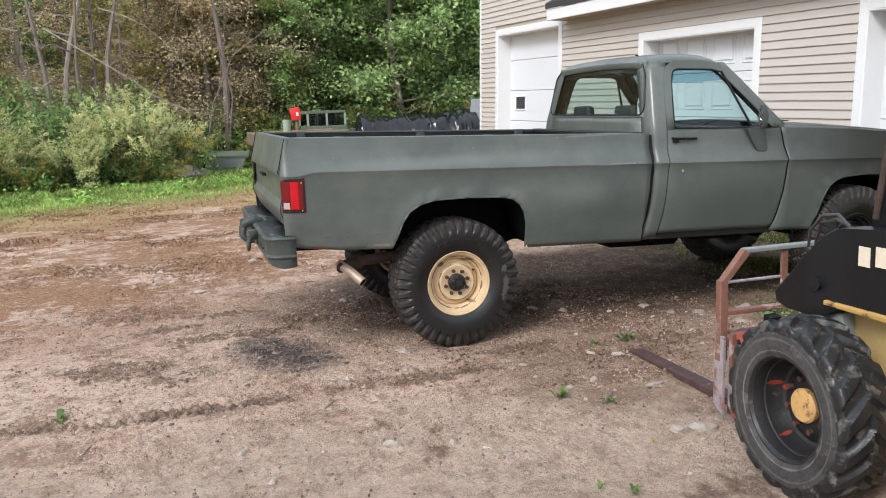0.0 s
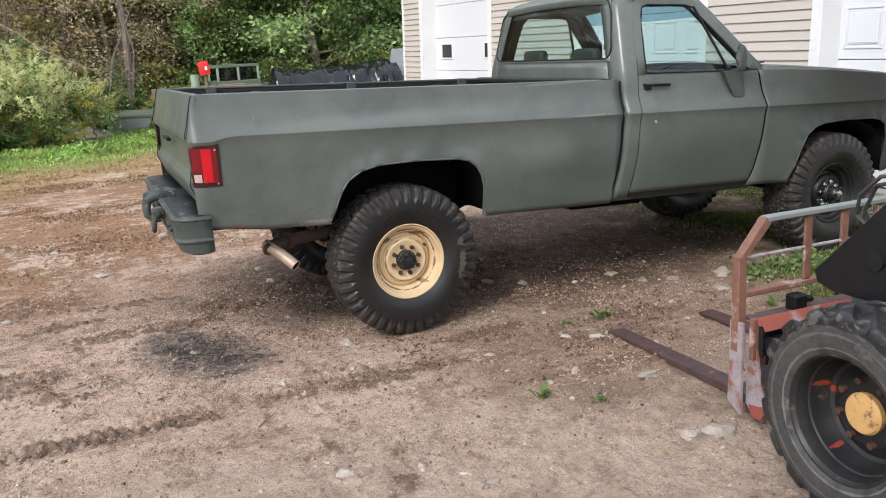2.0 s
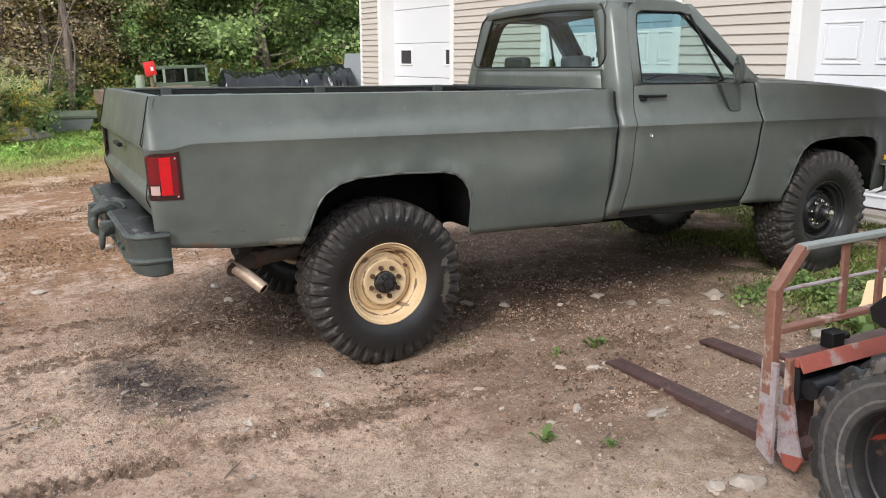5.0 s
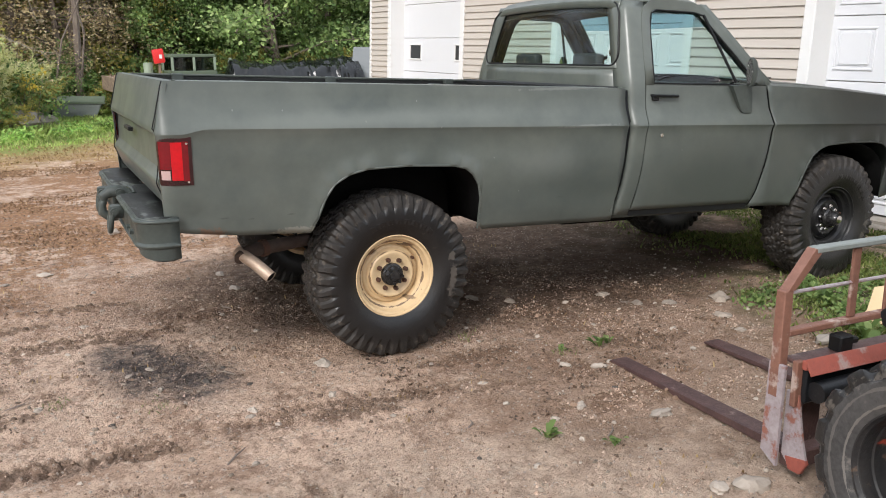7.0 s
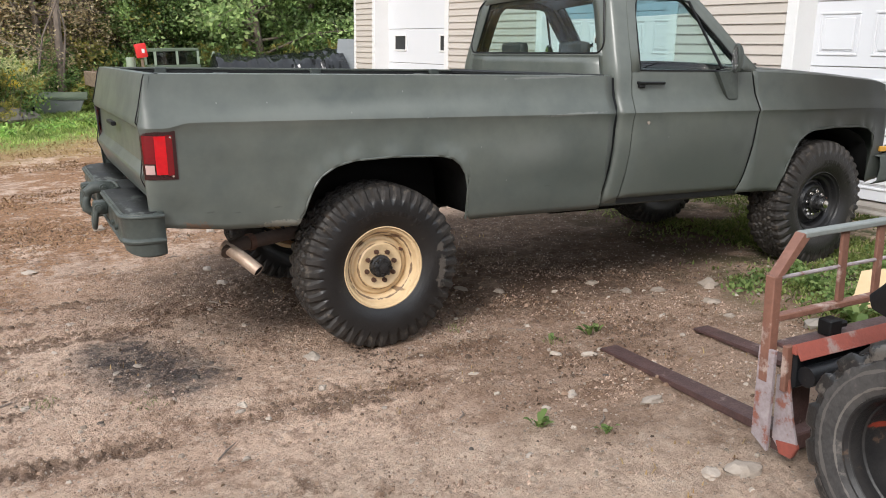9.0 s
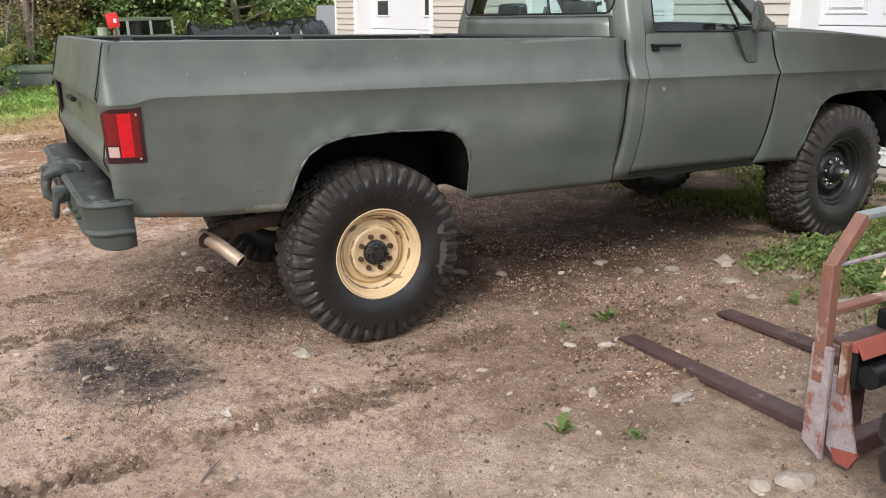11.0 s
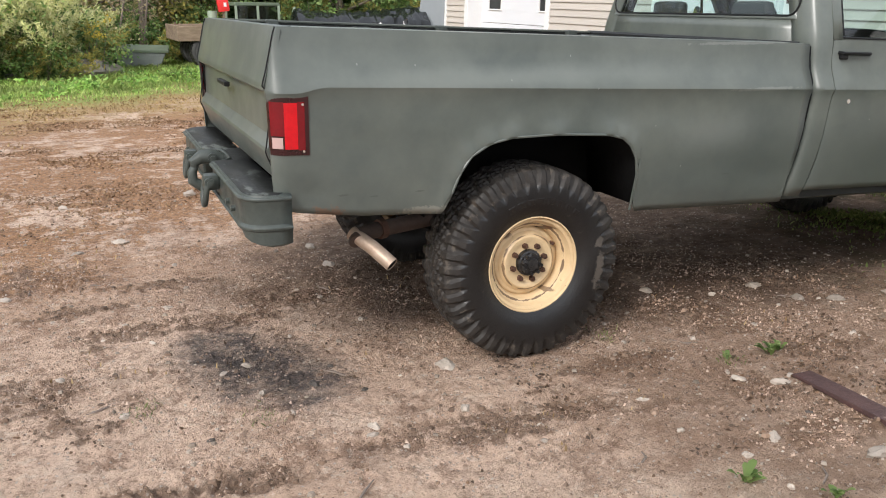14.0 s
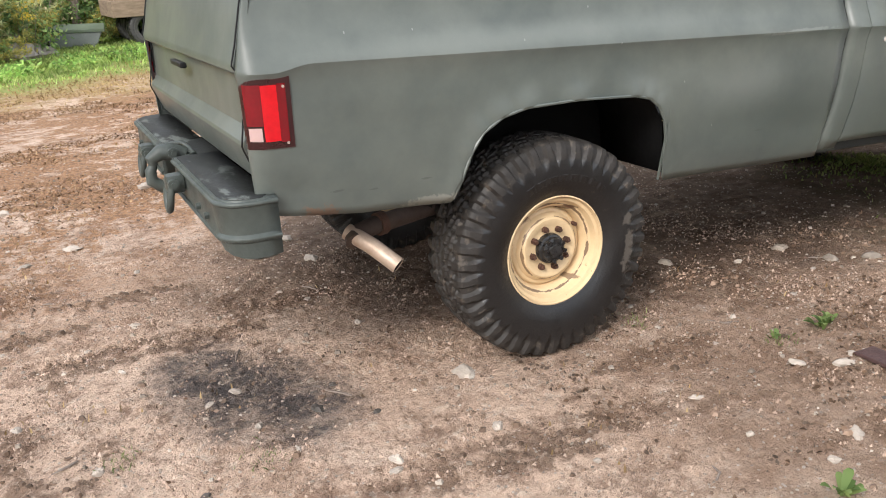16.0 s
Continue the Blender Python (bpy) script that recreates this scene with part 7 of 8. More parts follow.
FORK = tree("tree", "thin dark forked tree with few leaves", on_ground(-0.9, 22.5, 0, False), 10, 0.3, 22, 3600, 0.10, LEAF_AUTUMN, 0.2, 2.2, 0.5, BARK, 0.10, 0.4)


def grove(src, *spots):
    """More trees of one kind: x, y, turn and size of each."""
    for x, y, rz, k in spots:
        copy_thing(src, on_ground(x, y, rz, False) @ Matrix.Scale(k, 4))


grove(GREEN_A, (0.4, 28, 60, 1.0), (7.6, 27, 200, 1.1), (3.8, 30, 120, 1.2), (10.5, 25.5, 310, 1.0), (-1.2, 31, 20, 1.1), (13.5, 28, 80, 1.1), (-0.6, 25.4, 170, 0.8), (1.0, 24.0, 260, 0.7))
grove(GREEN_B, (1.4, 32, 75, 1.1), (8.8, 31, 160, 1.15), (6.4, 34, 250, 1.2), (-4.5, 34, 300, 1.15), (12, 33, 30, 1.2), (-9, 33, 100, 1.1), (17, 30, 140, 1.2))
grove(BROWN_A, (-4.8, 25, 80, 1.0), (-0.4, 24.5, 190, 0.9), (-8.2, 25.5, 260, 1.1), (-10.8, 23, 30, 1.0), (-6.4, 29, 140, 1.1), (-2.8, 28, 310, 1.1), (0.6, 26, 40, 0.8), (-13.5, 25, 200, 1.1), (-1.3, 22.6, 110, 0.85), (0.2, 25.2, 250, 0.95))
grove(BROWN_B, (-9.2, 21.5, 70, 1.0), (-3.6, 26.5, 150, 1.0), (-12, 21, 220, 1.0), (-7.4, 27, 330, 1.1), (-16, 23, 20, 1.1))
grove(YELLOW_A, (-0.3, 23.0, 30, 1.1), (1.1, 24.0, 130, 1.0), (-7.8, 20.5, 90, 0.9), (-2.0, 24.2, 170, 1.0), (-10, 20.2, 240, 1.0))
grove(FORK, (-1.5, 23.2, 100, 1.0), (-3.1, 24.4, 210, 1.1), (0.3, 23.8, 320, 1.0), (-5.0, 23.4, 20, 0.9))
# unseen trees added round the rest of the yard, for reflections and softer light
for i, (x, y) in enumerate(((-20, 14), (-22, 4), (-21, -6), (-16, -16), (-8, -22), (2, -25), (12, -24), (20, -18))):
    copy_thing((BROWN_A, YELLOW_A)[i % 2], on_ground(x, y, 47 * i, False) @ Matrix.Scale(0.95, 4))

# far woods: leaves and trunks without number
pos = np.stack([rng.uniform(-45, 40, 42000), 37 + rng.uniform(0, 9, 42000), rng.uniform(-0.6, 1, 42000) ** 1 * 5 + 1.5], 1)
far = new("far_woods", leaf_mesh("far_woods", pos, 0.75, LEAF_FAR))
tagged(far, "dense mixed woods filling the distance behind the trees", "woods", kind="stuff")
bm = bmesh.new()
for i in range(70):
    x, y = rng.uniform(-30, 25), rng.uniform(29, 40)
    tube(bm, [(x, y, -1), (x + rng.normal() * 0.3, y, 6), (x + rng.normal() * 0.6, y, 12)], [rng.uniform(0.06, 0.16), 0.08, 0.04], 5)
o = new("far_trunks", finish("far_trunks", bm, BARK))
tagged(o, "many thin grey trunks deep in the woods", "trunks", kind="stuff")
bm = bmesh.new()
sheet(bm, [[(60 * math.sin(a), 60 * math.cos(a) - 6, z) for a in np.linspace(-1.3, 1.0, 40)] for z in (-3, 4)] + [[(60 * math.sin(a), 60 * math.cos(a) - 6, 11 + 2.5 * noise.noise((a * 9, 2, 0)) + 1.2 * noise.noise((a * 31, 5, 0))) for a in np.linspace(-1.3, 1.0, 40)]])
# haze of distance is put into the backdrop's pale colour
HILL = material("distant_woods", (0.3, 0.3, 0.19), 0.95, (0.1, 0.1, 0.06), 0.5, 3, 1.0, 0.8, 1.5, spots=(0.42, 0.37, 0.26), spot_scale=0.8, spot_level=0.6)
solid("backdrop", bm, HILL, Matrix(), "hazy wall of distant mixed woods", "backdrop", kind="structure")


def shrub(name, label, m, w, d, h, count, size, mat, stems=26, plume=0.0, plume_mat=None):
    """A many-stemmed shrub: arching stems with leaves along them, uneven on top."""
    t = thing(name, m, label, "shrub", "shrubs along the yard")
    bm = bmesh.new()
    pos, tops = [], []
    for i in range(stems):
        a, r = rng.uniform(0, 2 * math.pi), math.sqrt(rng.uniform(0, 1))
        bx, by = 0.45 * w * r * math.cos(a), 0.45 * d * r * math.sin(a)
        hh = h * (1.05 - 0.5 * r * r) * rng.uniform(0.65, 1.1)
        tip = Vector((bx * 1.5 + rng.normal() * 0.15, by * 1.5 + rng.normal() * 0.15, hh))
        pts = [Vector((bx * 0.6, by * 0.6, -0.1)), Vector((bx, by, hh * 0.55)), tip]
        tube(bm, pts, [0.014, 0.010, 0.003], 4)
        for t_ in np.linspace(0.12, 1.0, 9):
            c = pts[0].lerp(pts[1], min(1, t_ * 1.8)) if t_ < 0.55 else pts[1].lerp(pts[2], (t_ - 0.55) / 0.45)
            pos.append(np.array(c) + rng.normal(size=(max(1, count // (stems * 9)), 3)) * np.array([0.13, 0.13, 0.11]) * (0.6 + 0.6 * h / 2))
        tops.append((pts[1], tip))
    part("stalk", bm, BARK, t)
    o = new("foliage", leaf_mesh("foliage", np.concatenate(pos), size, mat))
    o.parent = t
    if plume:
        pos = []
        for a, b in tops:
            if rng.uniform() < plume:
                lean = Vector((rng.normal() * 0.2, rng.normal() * 0.2 - 0.1, 0))
                for k in range(3):
                    off = Vector(rng.normal(size=3) * 0.16)
                    f = rng.uniform(0.1, 1.2, 95)
                    mid = np.array([a.lerp(b, t_) + off + lean * t_ * t_ - Vector((0, 0, 0.14 * max(0, t_ - 0.6) ** 2)) for t_ in f])
                    pos.append(mid + rng.normal(size=(95, 3)) * (0.085 * (1.35 - f))[:, None])
        o = new("plume", leaf_mesh("plume", np.concatenate(pos), 0.12, plume_mat, 0.6, narrow=0.2))
        o.parent = t
        tagged(o, "pale feathery seed plumes")
    return t


SHRUB_A = shrub("shrub", "wild green shrub with pale feathery seed plumes", on_ground(-3.35, 15.6, 0, False), 1.8, 1.5, 2.15, 5600, 0.09, LEAF_BUSH, 40, 0.95, LEAF_PLUME)
SHRUB_B = shrub("shrub", "dense dark green wild shrub", on_ground(-5.3, 16.6, 0, False), 2.6, 2.0, 2.2, 8600, 0.105, LEAF_BUSH, 42, 0.15, LEAF_PLUME)
SHRUB_C = shrub("shrub", "low bramble with yellowing leaf tips", on_ground(-2.3, 16.8, 0, False), 1.5, 1.3, 1.15, 3600, 0.10, LEAF_BUSH, 32, 0.3, LEAF_YELLOW)
for x, y, rz, k in ((-7.4, 16.2, 80, 1.0), (-9.8, 17, 190, 1.15), (-12.5, 16.5, 40, 1.1), (-4.0, 18.5, 140, 1.05), (-6.6, 19, 250, 1.15), (-1.4, 21.5, 70, 0.8), (-15, 15.5, 20, 1.1)):
    copy_thing(SHRUB_B, on_ground(x, y, rz, False) @ Matrix.Scale(k, 4))
for x, y, rz, k in ((-4.35, 14.9, 70, 0.72), (-6.3, 14.8, 160, 0.8), (-8.3, 14.9, 250, 0.85), (-2.5, 17.9, 30, 0.75)):
    copy_thing(SHRUB_A, on_ground(x, y, rz, False) @ Matrix.Scale(k, 4))
for x, y, rz, k in ((-3.1, 15.0, 120, 0.8), (-0.4, 21.8, 60, 1.1), (-5.3, 14.4, 200, 0.7), (1.6, 22.2, 20, 1.2), (4.4, 22.4, 90, 1.4), (7.2, 22.0, 180, 1.4), (-2.7, 17.3, 300, 0.9), (0.4, 19.6, 10, 0.9)):
    copy_thing(SHRUB_C, on_ground(x, y, rz, False) @ Matrix.Scale(k, 4))


def flower_head(x, y, z, n, r):
    t = thing("goldenrod", on_ground(x, y, 0, False), "wild goldenrod with yellow flower heads", "plant", "wild flowers")
    bm, pos = bmesh.new(), []
    for i in range(n):
        p = Vector((rng.normal() * r, rng.normal() * r * 0.6, z * rng.uniform(0.75, 1.1)))
        tube(bm, [(p.x * 0.5, p.y * 0.5, -0.1), (p.x * 0.8, p.y * 0.8, p.z * 0.6), p], [0.008, 0.006, 0.003], 4)
        pos.append(np.array(p) + rng.normal(size=(22, 3)) * np.array([0.07, 0.07, 0.05]))
    part("stalk", bm, BARK, t)
    o = new("blossom", leaf_mesh("blossom", np.concatenate(pos), 0.055, LEAF_FLOWER))
    o.parent = t
    tagged(o, "small yellow flower heads")


flower_head(-2.25, 15.9, 1.2, 6, 0.35)
flower_head(-2.75, 15.7, 1.25, 4, 0.25)


def branch(label, pts, r, twigs, mat):
    """A long bare branch with side twigs."""
    bm = bmesh.new()
    ps = [SLOPE @ Vector(p) for p in pts]
    tube(bm, ps, [r * (1 - 0.75 * i / (len(ps) - 1)) for i in range(len(ps))], 6)
    for i in range(twigs):
        f = rng.uniform(0.15, 0.98) * (len(ps) - 1)
        q = ps[int(f)].lerp(ps[int(f) + 1], f % 1)
        d = Vector((rng.normal(), rng.normal() * 0.4, rng.normal() * 0.7)) * rng.uniform(0.2, 0.55)
        tube(bm, [q, q + d * 0.55 + Vector((0, 0, 0.04)), q + d + Vector((0, 0, -0.05))], [r * 0.4, r * 0.25, 0.003], 4)
    solid("bare_branch", bm, mat, Matrix(), label, "branch", "bare branches in the woods")


PALE = "long pale bare dead branch hanging among the trees"
branch(PALE, ((-5.6, 19.4, 4.2), (-4.4, 19.2, 3.4), (-3.41, 19, 2.72), (-2.88, 19, 2.27), (-2.5, 19, 2.04), (-1.74, 18.9, 1.7), (-1.3, 18.9, 1.2)), 0.02, 16, BARK_PALE)
branch(PALE, ((-4.1, 19.2, 4.7), (-3.47, 19, 4.48), (-2.94, 19, 4.21), (-2.43, 19, 3.74), (-1.89, 19, 2.98), (-1.7, 19, 2.3)), 0.016, 16, BARK_PALE)
branch("thin dark bare branch arching among the trees", ((-1.6, 20.5, 0.2), (-1.2, 20.4, 2.0), (-0.5, 20.3, 3.4), (0.5, 20.2, 4.1), (1.1, 20.1, 4.0)), 0.03, 10, BARK)
branch("thin dark bare branch arching among the trees", ((-0.9, 20.8, 0.2), (-0.6, 20.6, 2.2), (-0.9, 20.4, 3.6), (-1.7, 20.3, 4.6)), 0.035, 10, BARK)
# straight grey trunks standing in front of the woods
for pts, r in ((((-4.3, 20, -0.2), (-4.05, 20, 3.5), (-3.65, 20, 5.2), (-3.1, 20, 8)), 0.105), (((-4.55, 20.6, -0.2), (-4.5, 20.6, 4), (-4.35, 20.6, 8)), 0.085), (((-4.9, 20.2, -0.2), (-4.95, 20.2, 3.2), (-4.85, 20.2, 4.5), (-4.5, 20.2, 8)), 0.075), (((-5.6, 19.8, -0.2), (-5.75, 19.8, 3.0), (-6.0, 19.8, 5), (-6.2, 19.8, 8)), 0.10), (((-0.9, 21, -0.2), (-0.75, 21, 3), (-0.95, 21, 5), (-0.8, 21, 8.5)), 0.12), (((-7.4, 20.4, -0.2), (-7.2, 20.4, 4), (-7.5, 20.4, 8)), 0.09)):
    branch("straight grey tree trunk with broken side twigs", pts, r, 12, BARK)


def blades(name, label, xs, ys, hs, mat, width=0.012, lay=0.8):
    """Grass without number: one bent blade a place."""
    n = len(xs)
    p = np.stack([xs, ys, [ground_bump(x, y) for x, y in zip(xs, ys)]], 1)
    p = p @ np.array(SLOPE.to_3x3()).T
    a = rng.uniform(0, 2 * np.pi, n)
    w = np.stack([np.cos(a), np.sin(a), np.zeros(n)], 1) * (width * rng.uniform(0.6, 1.4, n))[:, None]
    b = np.stack([-np.sin(a), np.cos(a), np.zeros(n)], 1)
    h = (np.asarray(hs) * rng.uniform(0.5, 1.2, n))[:, None]
    bend = rng.uniform(0.1, lay, n)[:, None] * h
    up = np.array([[0, 0, 1]])
    pts = np.stack([p - w, p + w, p + w * 0.7 + up * h * 0.6 + b * bend * 0.35, p + up * h + b * bend, p - w * 0.7 + up * h * 0.6 + b * bend * 0.35], 1).reshape(-1, 3)
    me = bpy.data.meshes.new(name)
    me.vertices.add(5 * n)
    me.vertices.foreach_set("co", pts.ravel())
    me.loops.add(5 * n)
    me.loops.foreach_set("vertex_index", np.arange(5 * n, dtype=np.int32))
    me.polygons.add(n)
    me.polygons.foreach_set("loop_start", np.arange(0, 5 * n, 5, dtype=np.int32))
    me.polygons.foreach_set("loop_total", np.full(n, 5, dtype=np.int32))
    me.materials.append(mat)
    me.update(calc_edges=True)
    return tagged(new(name, me), label, "grass", kind="stuff")


def verge(x):
    return 11.6 + 0.45 * x + 0.6 * noise.noise((x * 0.6, 1.0, 0))


def scatter(n, x0, x1, y0, y1, keep):
    out = [(x, y) for x, y in zip(rng.uniform(x0, x1, n), rng.uniform(y0, y1, n)) if rng.uniform() < keep(x, y)]
    return np.array(out)


q = scatter(85000, -14, 5, 9.0, 22, lambda x, y: ease(y - verge(x), 0.3, 2.0) * (0.35 + 0.65 * ease(noise.noise((x, y, 4)), -0.4, 0.3)))
blades("grass_verge", "bright green grass between the yard and the shrubs", q[:, 0], q[:, 1], 0.06 + 0.10 * np.array([ease(y - verge(x), 1.0, 3.5) for x, y in q]), GRASS_FRESH, 0.013, 1.1)
q = scatter(70000, -14, 5, 4.0, 14, lambda x, y: 0.5 * math.exp(-((y - verge(x) + 0.2) / 1.3) ** 2) + 0.28 * ease(noise.noise((x * 0.9, y * 0.9, 8)), 0.05, 0.4) * ease(y, 4.5, 8))
blades("dry_grass", "short dry tan grass at the edge of the dirt", q[:, 0], q[:, 1], np.full(len(q), 0.03), GRASS_DRY, 0.010, 2.4)
q = scatter(150000, 1.6, 5.1, -2.9, 3.5, lambda x, y: ease(noise.noise((x * 1.4, y * 1.4, 2)), -0.35, 0.2) * ease(x - 0.25 * y, 2.5, 3.6) * (0.12 if abs(y) < 0.85 and x < 3.3 else 0.25 if y > 0.85 else 0.6 if y > -0.9 else 1.0))
blades("yard_grass", "patchy green grass beside the garage door", q[:, 0], q[:, 1], np.full(len(q), 0.03), GRASS_SHADE, 0.007, 1.5)
q = scatter(3500, -3.5, 3.0, -3.0, 3.5, lambda x, y: ease(noise.noise((x * 1.1, y * 1.1, 12)), 0.1, 0.45) * 0.6)
blades("dirt_tufts", "thin dry tufts scattered over the dirt", q[:, 0], q[:, 1], np.full(len(q), 0.03), GRASS_DRY, 0.004)
q = scatter(120000, -9, 3.5, 1.4, 12.5, lambda x, y: ease(noise.noise((x * 0.8, y * 0.8, 40)) + 0.6 * noise.noise((x * 2.6, y * 2.6, 41)), 0.0, 0.4) * ease(y, 1.6, 4.0) * (1 - 0.6 * ease(y - verge(x), -0.5, 1.0)))
blades("dead_grass", "matted rust-brown dead grass over the dirt", q[:, 0], q[:, 1], np.full(len(q), 0.02), DEAD_GRASS, 0.007, 3.4)


pos = []
for x, y in scatter(1100, -12, 3.5, 10, 18, lambda x, y: ease(y - verge(x), 0.9, 2.2) * (1 - ease(y - verge(x), 3.4, 5.0)) * ease(noise.noise((x * 1.1, y * 1.1, 90)), -0.25, 0.2)):
    h = rng.uniform(0.1, 0.34)
    p = SLOPE @ Vector((x, y, ground_bump(x, y)))
    d = rng.normal(size=(26, 3)) * np.array([0.13, 0.13, 0.0])
    d[:, 2] = rng.uniform(0.03, h, 26)
    pos.append(np.array(p) + d)
tagged(new("verge_weeds", leaf_mesh("verge_weeds", np.concatenate(pos), 0.085, LEAF_VERGE, 0.1, 0.55)), "leafy green weeds along the edge of the yard", "weeds", kind="stuff")


pos = []
for x, y in scatter(560, 1.9, 4.6, -2.9, -0.9, lambda x, y: ease(x + 0.45 * y, 1.6, 2.2) * ease(noise.noise((x * 2.1, y * 2.1, 95)), -0.2, 0.25)):
    p = SLOPE @ Vector((x, y, ground_bump(x, y)))
    d = rng.normal(size=(16, 3)) * np.array([0.045, 0.045, 0.0])
    d[:, 2] = rng.uniform(0.012, 0.07, 16)
    pos.append(np.array(p) + d)
tagged(new("yard_weeds", leaf_mesh("yard_weeds", np.concatenate(pos), 0.032, WEED, 0.0, 0.7)), "low clover and broad-leaved weeds by the garage door", "weeds", kind="stuff")
q = np.concatenate([np.array([[cx, cy]]) + rng.normal(size=(34, 2)) * 0.04 for cx, cy in ((0.83, -1.32), (0.44, -0.86), (-1.73, -0.86), (-1.28, -1.08))])
blades("grass_tufts", "thin green tufts of grass in the dirt", q[:, 0], q[:, 1], np.full(len(q), 0.026), GRASS_SHADE, 0.0013, 1.4)


# ---- things at the back of the yard ----
def lump(bm, rx, ry, rz, rough=0.25, n=14, m=9, seed=0.0, flat=True):
    """An uneven stone about the origin, sunk a little into the ground."""
    rows = []
    for j in range(m + 1):
        v = math.pi * j / m
        row = []
        for i in range(n):
            u = 2 * math.pi * i / n
            d = Vector((math.sin(v) * math.cos(u), math.sin(v) * math.sin(u), math.cos(v)))
            k = 1 + rough * noise.noise(d * 1.6 + Vector((seed, seed * 0.7, 0))) + 0.4 * rough * noise.noise(d * 4 + Vector((seed, 0, 0)))
            row.append((d.x * rx * k, d.y * ry * k, d.z * rz * k))
        rows.append(row)
    sheet(bm, rows, True)
    bmesh.ops.remove_doubles(bm, verts=bm.verts, dist=0.0001)
    return bm


for x, y, a, b, c, sd in ((-3.0, 16.0, 0.55, 0.4, 0.34, 1.0), (-2.25, 15.9, 0.42, 0.35, 0.28, 3.3), (-1.9, 16.6, 0.4, 0.4, 0.22, 5.1), (-3.6, 15.6, 0.35, 0.3, 0.2, 7.7)):
    solid("boulder", lump(bmesh.new(), a, b, c, 0.35, 18, 11, sd), BOULDER, on_ground(x, y, 30 * sd, False, c * 0.45), "weathered grey boulder half hidden by weeds", "boulder", "boulders by the shrubs")
bm = bmesh.new()
tube(bm, [(-0.5, 0, 0), (0.5, 0.05, 0.02)], 0.09, 10)
solid("log", bm, BARK, on_ground(-2.7, 16.15, 12, False, 0.52), "short brown log lying across the boulders", "log")

bin_ = thing("storage_bin", on_ground(-1.6, 18.5, -4, False) @ Matrix.Diagonal((1.75, 1.1, 1.1, 1.0)), "weathered grey metal bin with a sloping lid", "storage bin")
bm = bmesh.new()
prism(bm, [(-0.62, 0.0), (0.55, 0.0), (0.66, 0.40), (-0.62, 0.40)], -0.45, 0.45, "y", 0.02)
part("body", bm, GREY_BIN, bin_, smooth=False)
bm = bmesh.new()
prism(bm, [(-0.47, 0.40), (0.47, 0.40), (0.47, 0.43), (0.1, 0.55), (-0.47, 0.46)], -0.66, 0.7, "x", 0.01)
part("lid", bm, ARMY, bin_, smooth=False)
bm = boxes((-0.05, 0.0, -0.47, -0.445, 0.02, 0.45))
part("strap", bm, SEAL, bin_, smooth=False)

trailer = thing("flatbed_trailer", on_ground(1.86, 18.0, 3, True, -0.08), "old flatbed trailer with weathered board sides and dual wheels", "trailer")
for i in range(5):
    bm = boxes((-2.1 + i * 0.5, -1.62 + i * 0.5, -1.1, 1.1, 1.05, 1.09))
    part("deck_board", bm, OLD_WOOD, trailer, smooth=False)
for y in (-1.12, 1.12):
    bm = boxes((-2.12, 0.42, y - 0.03, y + 0.03, 0.80, 1.15), bevel=0.01)
    part("side_rail", bm, OLD_WOOD, trailer, "rotted brown side rail", smooth=False)
bm = boxes((-2.16, -2.10, -1.14, 1.14, 0.80, 1.16), bevel=0.01)
part("rear_rail", bm, OLD_WOOD, trailer, smooth=False)
bm = boxes((-2.0, 1.4, -0.5, -0.38, 0.74, 0.9), (-2.0, 1.4, 0.38, 0.5, 0.74, 0.9), bevel=0.01)
part("chassis", bm, BLACK, trailer, smooth=False)
OLD_TOP = [(0.22, 0.10), (0.25, 0.12), (0.32, 0.125), (0.37, 0.12), (0.40, 0.108), (0.415, 0.085), (0.42, 0.05), (0.42, 0.0)]
OLD_BASE = [(r, y) if r < 0.38 else (r - 0.014, y - 0.004) for r, y in OLD_TOP]
tw = tyre_mesh("trailer_tyre", OLD_BASE, OLD_TOP, lambda u, j, s: 1.0 if (u * 30 + (0.5 if s > 0 else 0)) % 1 < 0.6 else 0.0, 150, TYRE_MUD, TYRE_LUG)
for x in (-1.45, -0.5):
    for y in (-0.98, -0.70, 0.70, 0.98):
        o = new("wheel", tw)
        o.parent = trailer
        o.matrix_basis = pose(x, y, 0.54, 0, 30 * y, 0 if y < 0 else 180)
for x, y in ((-2.08, -1.1), (-2.08, -0.2)):
    bm = bmesh.new()
    tube(bm, [(x, y, 0.95), (x, y, 1.22)], 0.02, 6)
    part("stake", bm, OLD_WOOD, trailer)

jeep = thing("army_truck", on_ground(2.18, 21.0, 3, True, -0.06) @ Matrix.Diagonal((0.82, 1.0, 1.0, 1.0)), "faded green army truck with a boxy windowed cab", "truck")
bm = bmesh.new()
prism(bm, [(-0.8, 0.4), (0.8, 0.4), (0.8, 1.2), (-0.8, 1.2)], -0.8, 0.8, "y", 0.03)
prism(bm, [(0.8, 0.4), (2.2, 0.4), (2.2, 1.0), (0.8, 1.1)], -0.7, 0.7, "y", 0.04)
part("body", bm, ARMY, jeep, smooth=False)
bm = bmesh.new()
prism(bm, [(-0.80, 1.58), (0.78, 1.58), (0.74, 1.66), (-0.74, 1.68)], -0.8, 0.8, "y", 0.02)
part("roof", bm, ARMY, jeep, smooth=False)
for x0, x1 in ((-0.78, -0.70), (-0.04, 0.04), (0.68, 0.76)):
    for y in (-0.78, 0.78):
        bm = boxes((x0, x1, y - 0.03, y + 0.03, 1.2, 1.58))
        part("cab_pillar", bm, ARMY_PALE, jeep, "pale green cab pillar", smooth=False)
